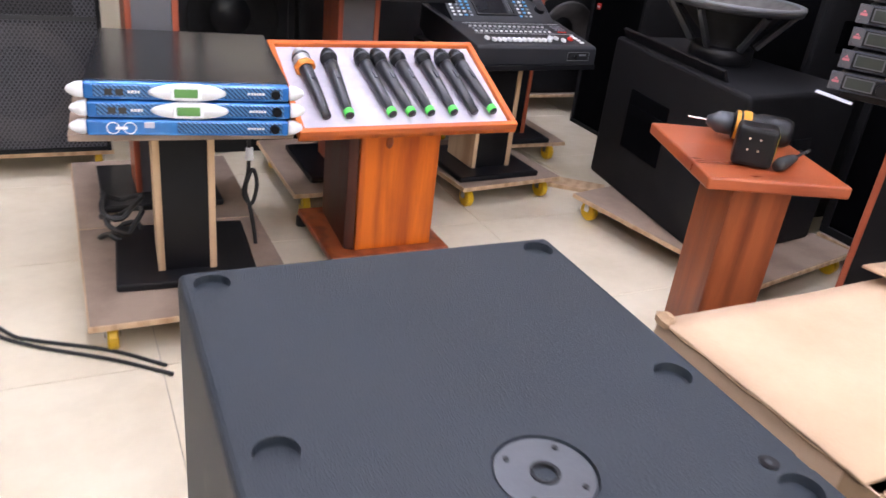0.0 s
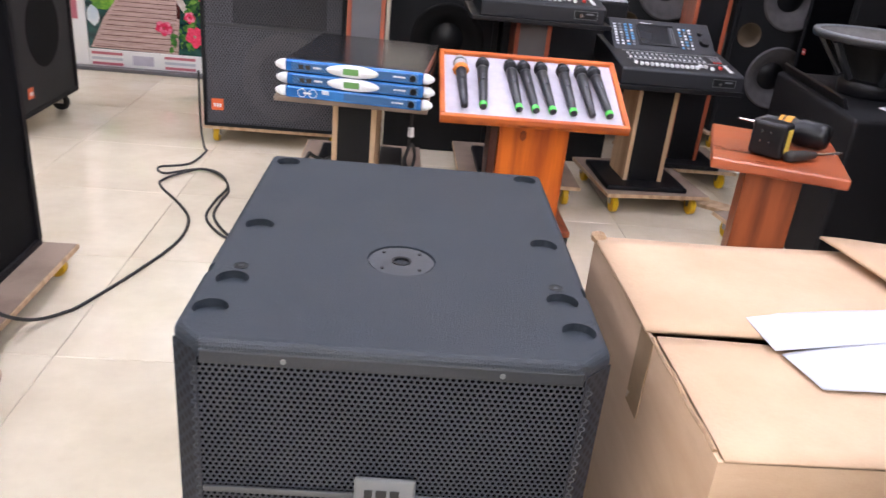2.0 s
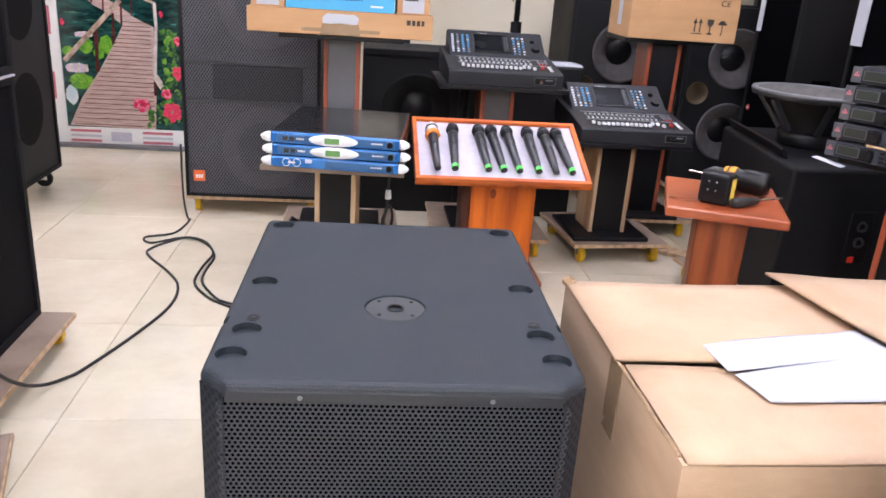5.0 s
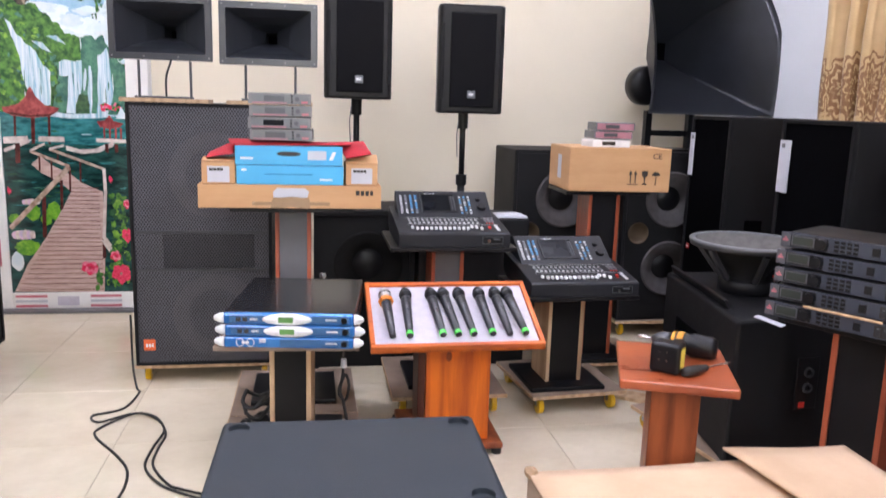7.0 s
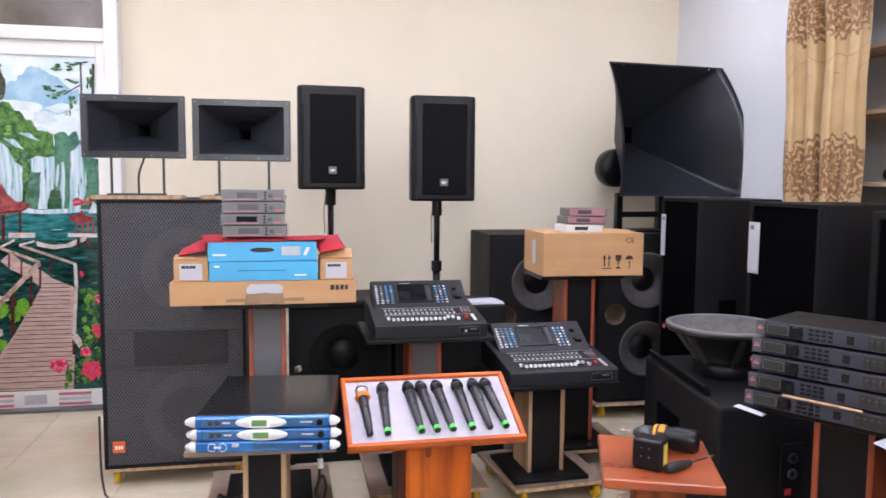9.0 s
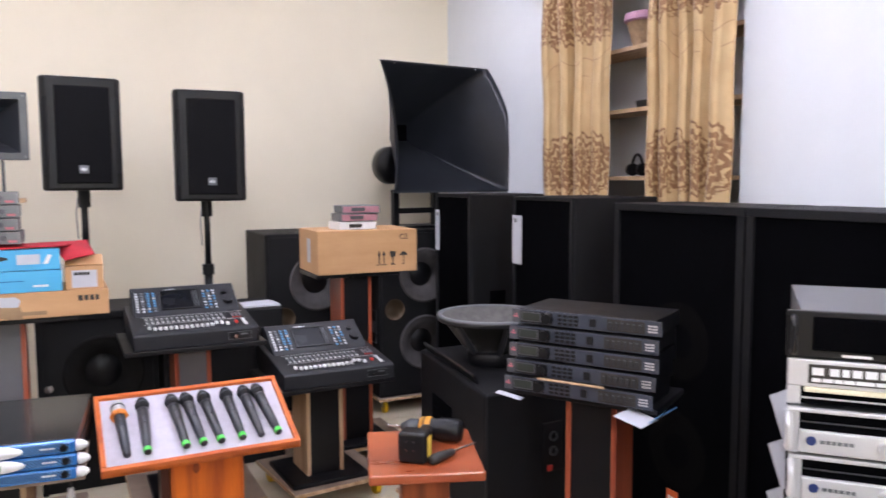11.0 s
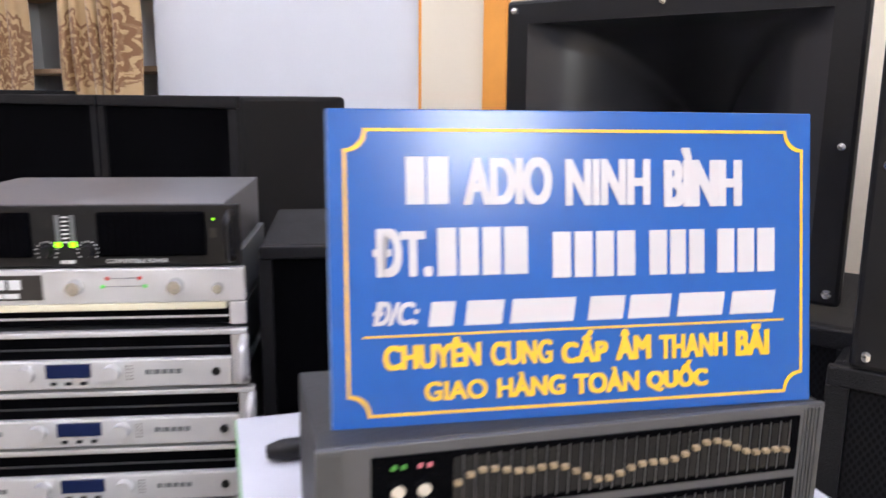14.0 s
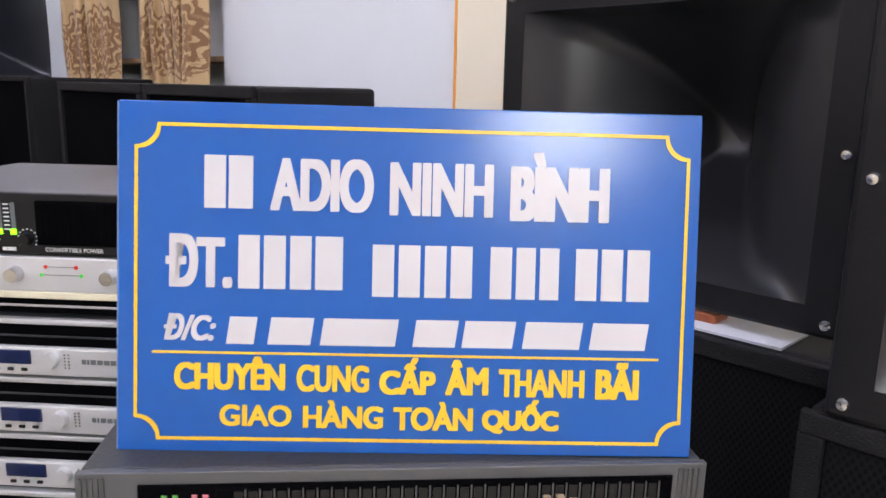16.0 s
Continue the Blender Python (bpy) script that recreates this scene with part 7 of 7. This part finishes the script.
GM = pose(1.634, -0.602, 0, 0, 0, -37.8)
tb2 = thing("support_case", "black equipment case carrying the green and white box", "case", GM)
part("case_body", box(0.02, 0.60, 0.03, 0.46, 0, 0.783, 0.01), BLK, tb2)
gbx = thing("product_box", "white and green printed product box", "carton", GM @ pose(0, 0, 0.783))
part("box_body", box(0, 0.62, 0, 0.456, 0, 0.14, 0.002), PAPER, gbx, "white printed card")
part("green_side", box(-0.0015, 0, 0.002, 0.454, 0.002, 0.138), GREENC, gbx, "green printed side")
part("side_print", at(joined(bars(-0.40, 0.088, [0.012, 0.010, 0.013, 0.011, 0.012, 0.010], 0.018, 0, 0.2), bars(-0.38, 0.060, [0.011, 0.012, 0.010, 0.013, 0.011, 0.012, 0.010, 0.012], 0.018, 0, 0.2), bars(-0.15, 0.055, [0.013, 0.012, 0.014, 0.012, 0.013], 0.022, 0, 0.2)), pose(-0.0015, 0, 0, 0, 0, -90)), PAPER, gbx)
part("front_print", bars(0.055, 0.075, [0.016, 0.016, 0.016, 0.016], 0.018, 0.0, 0.2), mat("pale_green_print", (0.30, 0.46, 0.34), 0.5), gbx, "pale green mark")
part("front_print", bars(0.27, 0.065, [0.05, 0.05], 0.024, 0.0, 0.2), OAK, gbx)
part("print_patch", joined(*[box(0.24 + 0.022 * a, 0.255 + 0.022 * a, -0.001, 0, 0.02 + 0.012 * b, 0.028 + 0.012 * b) for a in range(6) for b in range(3)]), GREYP, gbx)
part("front_print", bars(0.02, 0.128, [0.03], 0.006, 0.0), REDP, gbx)
jk = thing("cable_plug", "black audio plug with an orange ring lying on the box", "plug", GM @ pose(0.030, 0.315, 0.9365, 0, 0, 2))
part("plug_body", at(lathe([(0, 0), (0.008, 0.002), (0.013, 0.02), (0.013, 0.055), (0.010, 0.065), (0, 0.066)], 16), pose(0, 0, 0, 0, 90, 0)), BLKS, jk, "", True)
part("orange_ring", at(cyl(0.012, 0.066, 0.08, 16), pose(0, 0, 0, 0, 90, 0)), ORAN, jk)
part("cord", tube(smooth_path([(0.08, 0, 0), (0.12, 0.0, 0.0), (0.18, 0.01, -0.008)], 4), 0.004, 6), RUBBER, jk)

EM = pose(1.699, -0.607, 0.927, 0, 0.6, -39.5) @ Matrix.Diagonal((1.03, 1, 1, 1))
eq = thing("graphic_equaliser", "grey dual graphic equaliser with rows of sliders", "equaliser", EM)
part("chassis", box(0.002, 0.481, 0.004, 0.19, 0.0, 0.138, 0.002), mat("dark_grey_steel_case", (0.035, 0.036, 0.04), 0.5, 0.2, 0.1, 6), eq, "dark grey steel case")
part("front_panel", box(0, 0.483, -0.003, 0.004, 0, 0.138, 0.001), mat("equaliser_grey", (0.085, 0.087, 0.095), 0.45, 0.2, 0.08, 8, 0.06), eq)
for x0 in (0.003, 0.460):
    for k in range(5):
        part("rack_flute", box(x0 + 0.004 * k, x0 + 0.002 + 0.004 * k, -0.0042, -0.003, 0.004, 0.134), STEELB, eq)
for row in range(2):
    z = 0.072 - 0.065 * row
    win = part("slider_window", box(0.045, 0.455, -0.0048, -0.003, z, z + 0.056), BLKM, eq)
    for k in range(31):
        x = 0.118 + 0.0107 * k
        pos = z + 0.028 + 0.009 * math.sin(k * 0.35 + row * 1.8) + 0.004 * math.sin(k * 0.9)
        part("slider_slot", box(x - 0.0032, x + 0.0032, -0.0055, -0.0048, z + 0.006, z + 0.050), BLKS, win)
        part("slider_cap", box(x - 0.003, x + 0.003, -0.011, -0.0055, pos - 0.0018, pos + 0.0018), mat("tan_slider_cap", (0.34, 0.26, 0.16), 0.5) if not (row or k) else bpy.data.materials["tan_slider_cap"], win, "tan slider cap")
        part("slot_rib", box(x + 0.0046, x + 0.0058, -0.0056, -0.0048, z + 0.004, z + 0.052), STEELB, win)
    for kx in (0.066, 0.088):
        part("knob", at(cyl(0.006, 0.005, 0.014, 14), pose(kx, 0, z + 0.028) @ UP), CHROME, win)
        part("knob", at(cyl(0.006, 0.005, 0.014, 14), pose(kx, 0, z + 0.012) @ UP), CHROME, win)
    for kx, c in ((0.062, GREENC), (0.07, GREENC), (0.084, PINK), (0.092, PINK)):
        part("indicator", box(kx, kx + 0.004, -0.0056, -0.0048, z + 0.044, z + 0.048), c, win)
part("maker_mark", flat([(0.010, 0.058), (0.034, 0.058), (0.030, 0.070), (0.022, 0.074), (0.014, 0.070)], -0.0045), REDP, eq, "red maker's mark")

SG = pose(1.739, -0.592, 1.064, 0, 0, -43.4) @ pose(0, 0, 0, -9, 0.4, 0)
sg = thing("sign_board", "glossy blue shop sign with white and yellow lettering", "sign", SG)
SWD, SHT = 0.467, 0.281
part("board", box(0, SWD, 0, 0.010, 0, SHT, 0.001), SIGNB, sg)
part("board_edge", box(-0.0012, 0, 0.001, 0.0095, 0.001, SHT - 0.001), mat("sign_edge", (0.12, 0.22, 0.45), 0.5), sg)
part("easel_prop", at(box(0.20, 0.27, 0.0, 0.004, 0, 0.25), pose(0, 0.075, 0.002, 14, 0, 0)), BLKS, sg)


def sx(px):
    return (px - 210) / 1020.0 * SWD


def szz(py):
    return (803 - py) / 614.0 * SHT


# yellow frame line with scooped corners
fx0, fx1, fz0, fz1, cr_, lw = sx(238), sx(1210), szz(782), szz(226), 0.018, 0.0028
outer, inner = [], []
for (cx, cz, a0) in ((fx0, fz0, 90), (fx1, fz0, 180), (fx1, fz1, 270), (fx0, fz1, 0)):
    for k in range(9):
        a = radians(a0 - 90 * k / 8)
        outer.append((cx + cr_ * math.cos(a), cz + cr_ * math.sin(a)))
        inner.append((cx + (cr_ + lw) * math.cos(a), cz + (cr_ + lw) * math.sin(a)))
bm = bmesh.new()
n_ = len(outer)
mx_, mz_ = (fx0 + fx1) / 2, (fz0 + fz1) / 2
vo, vi = [], []
for (x, z), (u, w) in zip(outer, inner):
    vo.append(bm.verts.new((x, -0.0008, z)))
for k, (x, z) in enumerate(outer):
    dx, dz = (1 if x < mx_ else -1), (1 if z < mz_ else -1)
    vi.append(bm.verts.new((x + dx * lw, -0.0008, z + dz * lw)))
for k in range(n_):
    bm.faces.new((vo[k], vo[(k + 1) % n_], vi[(k + 1) % n_], vi[k]))
bmesh.ops.recalc_face_normals(bm, faces=list(bm.faces))
part("frame_line", bm, SIGNY, sg, "yellow frame line with scooped corners")


def words(s, x0, x1, y0, y1, material, bold=0.03, shear=0.0):
    lettering("lettering", s, sx(x1) - sx(x0), szz(y0) - szz(y1), pose(sx(x0), -0.0004, szz(y1)), material, sg, bold, shear)


def blocks(spans, y0, y1, material, slant=0.0):
    out = []
    for a, b in spans:
        out.append(flat([(sx(a), szz(y1)), (sx(b), szz(y1)), (sx(b) + slant, szz(y0)), (sx(a) + slant, szz(y0))], -0.0008, 0.0007))
    part("lettering_bar", joined(*out), material, sg, "plain bars of writing")


blocks(((358, 395), (400, 442)), 280, 372, SIGNW)
words("ADIO", 472, 652, 282, 375, SIGNW, 0.047)
words("NINH", 680, 862, 285, 378, SIGNW, 0.047)
words("BÌNH", 892, 1068, 262, 383, SIGNW, 0.047)
words("ĐT.", 292, 408, 418, 512, SIGNW, 0.047)
blocks(((418, 455), (462, 500), (508, 545), (552, 600)), 418, 512, SIGNW)
blocks(((652, 690), (698, 736), (744, 782), (790, 828), (860, 898), (906, 940), (948, 982), (1012, 1050), (1058, 1096), (1104, 1144)), 430, 522, SIGNW)
words("Đ/C:", 290, 380, 558, 605, SIGNW, 0.045, 0.25)
blocks(((398, 446), (470, 545), (562, 694), (725, 800), (812, 902), (920, 1022), (1040, 1140)), 562, 610, SIGNW, 0.003)
part("rule_line", box(sx(270), sx(1166), -0.0008, 0, szz(628), szz(624)), SIGNY, sg)
words("CHUYÊN", 308, 502, 632, 692, SIGNY, 0.047)
words("CUNG", 522, 650, 645, 693, SIGNY, 0.047)
words("CẤP", 668, 768, 630, 696, SIGNY, 0.047)
words("ÂM", 785, 862, 632, 695, SIGNY, 0.047)
words("THANH", 880, 1034, 647, 697, SIGNY, 0.047)
words("BÃI", 1054, 1132, 632, 699, SIGNY, 0.047)
words("GIAO", 388, 514, 718, 756, SIGNY, 0.047)
words("HÀNG", 534, 676, 708, 758, SIGNY, 0.047)
words("TOÀN", 694, 836, 708, 760, SIGNY, 0.047)
words("QUỐC", 852, 990, 702, 764, SIGNY, 0.047)

# ---- horns and speakers at the east end ----
r1 = cabinet(pose(2.57, -0.57, 0, 0, 0, -90), 0.66, 0.46, 1.005, "black floor loudspeaker under a large square horn", GRILL2, (), None, 0.016, frame_w=0.03)
r2 = cabinet(pose(2.455, -1.19, 0, 0, 0, -90), 0.63, 0.5, 0.985, "black floor loudspeaker with chamfered corners under a horn", GRILL2, (), None, 0.016, frame_w=0.03)
pc2 = thing("white_card", "white card and wooden strip under the horn", "card", pose(2.68, -0.56, 1.005))
part("card", box(-0.10, 0.1, -0.235, 0.26, 0, 0.004), PAPER, pc2)
part("wood_strip", box(-0.066, -0.02, -0.12, 0.24, 0.004, 0.018, 0.002), MAHO, pc2)
for m, w, h in ((pose(2.63, -0.54, 1.026, 0, 0, -92), 0.64, 0.51), (pose(2.47, -1.20, 0.986, 0, 0, -86), 0.60, 0.565)):
    hn = thing("horn", "large glossy black moulded horn with a bolted square flange", "horn loudspeaker", m, "large horns")
    ff = part("flange", box(-w / 2, w / 2, -0.012, 0.012, 0, h, 0.008), BLKS, hn)
    cut(ff, [box(-w / 2 + 0.05, w / 2 - 0.05, -0.05, 0.05, 0.045, h - 0.045)])
    bm = bmesh.new()
    loops = []
    K = 10
    for j in range(14):
        s = j / 13
        e = s ** 0.6
        a, b = (w / 2 - 0.05) * (1 - e) + 0.03 * e, (h / 2 - 0.045) * (1 - s ** 1.5) + 0.03 * s ** 1.5
        ring = []
        for side in range(4):
            for k in range(K):
                q = -1 + 2 * k / K
                u, v = ((q, -1), (1, q), (-q, 1), (-1, -q))[side]
                ring.append(bm.verts.new((u * a, -0.011 + 0.30 * s, h / 2 + v * b * (1 - 0.12 * u * u * s))))
        loops.append(ring)
    for A1, B1 in zip(loops, loops[1:]):
        for k in range(4 * K):
            bm.faces.new((A1[k], A1[(k + 1) % (4 * K)], B1[(k + 1) % (4 * K)], B1[k]))
    bm.faces.new(loops[-1])
    bmesh.ops.recalc_face_normals(bm, faces=list(bm.faces))
    part("horn_flare", bm, mat("gloss_black_moulding", (0.02, 0.02, 0.023), 0.32, 0, 0.05, 6, 0.0, rvar=0.015), hn, "", True)
    for bx in (-w / 2 + 0.02, 0, w / 2 - 0.02):
        for bz in (0.02, h / 2, h - 0.02):
            if bx or bz != h / 2:
                part("bolt", at(lathe([(0, 0.018), (0.006, 0.017), (0.008, 0.012)], 12), pose(bx, 0, bz) @ UP), CHROME, hn)

# ---- cables on the floor ----
c1 = thing("cable", "black cable snaking over the tiled floor", "cable", pose(0, 0, 0), "cables")
part("cord", tube(smooth_path([(-0.525, 2.93, 0.35), (-0.522, 2.92, 0.10), (-0.495, 2.86, 0.008), (-0.473, 2.80, 0.006), (-0.50, 2.61, 0.006), (-0.61, 2.54, 0.006), (-0.565, 2.467, 0.006), (-0.437, 2.54, 0.010), (-0.342, 2.49, 0.006), (-0.28, 2.357, 0.006), (-0.293, 2.19, 0.006), (-0.29, 2.025, 0.006), (-0.218, 1.89, 0.006), (-0.126, 1.805, 0.006), (0.04, 1.70, 0.006), (0.17, 1.60, 0.006)], 8), 0.0052, 8), RUBBER, c1)
c2 = thing("cable", "second black cable looped across the floor", "cable", pose(0, 0, 0), "cables")
part("cord", tube(smooth_path([(0.16, 1.64, 0.006), (0.04, 1.74, 0.006), (-0.126, 1.832, 0.006), (-0.184, 1.88, 0.006), (-0.262, 2.03, 0.006), (-0.272, 2.17, 0.006), (-0.268, 2.32, 0.006), (-0.33, 2.47, 0.015), (-0.41, 2.52, 0.018), (-0.465, 2.49, 0.016), (-0.547, 2.40, 0.006), (-0.54, 2.314, 0.006), (-0.41, 2.121, 0.006), (-0.343, 1.979, 0.006), (-0.332, 1.788, 0.006), (-0.39, 1.556, 0.006), (-0.473, 1.321, 0.006), (-0.506, 1.26, 0.008), (-0.542, 1.19, 0.024), (-0.552, 1.086, 0.085), (-0.56, 0.996, 0.163), (-0.575, 0.934, 0.254), (-0.59, 0.894, 0.329), (-0.61, 0.873, 0.405), (-0.63, 0.856, 0.493), (-0.66, 0.84, 0.60), (-0.85, 0.815, 0.64)], 8), 0.0052, 8), RUBBER, c2)

bd_ = thing("board", "bare plywood board leaning by the stands", "board", pose(1.86, 2.55, 0.0, 0, 0, -38))
part("plank", box(-0.22, 0.22, -0.05, 0.05, 0.0, 0.018, 0.002), OAK, bd_)

# ---- floor tiles ----
fl_ = structure("floor", box(XL - 0.15, XR + 0.6, YF - 0.15, YB + 0.15, -0.12, -0.004), GROUT, "polished beige stone tiles with thin grey joints")
tb = box(0.001, 0.599, 0.001, 0.599, -0.004, 0.0, 0.0008, 1)
first = None
for i in range(-5, 7):
    for j in range(-8, 6):
        x, y = -0.45 + 0.6 * i, 1.05 + 0.6 * j
        if x + 0.6 < XL or x > XR or y + 0.6 < YF or y > YB:
            continue
        if first is None:
            first = part("tile", tb, TILE, fl_)
            first.matrix_basis = pose(x, y, 0)
        else:
            again(first, fl_, pose(x, y, 0))
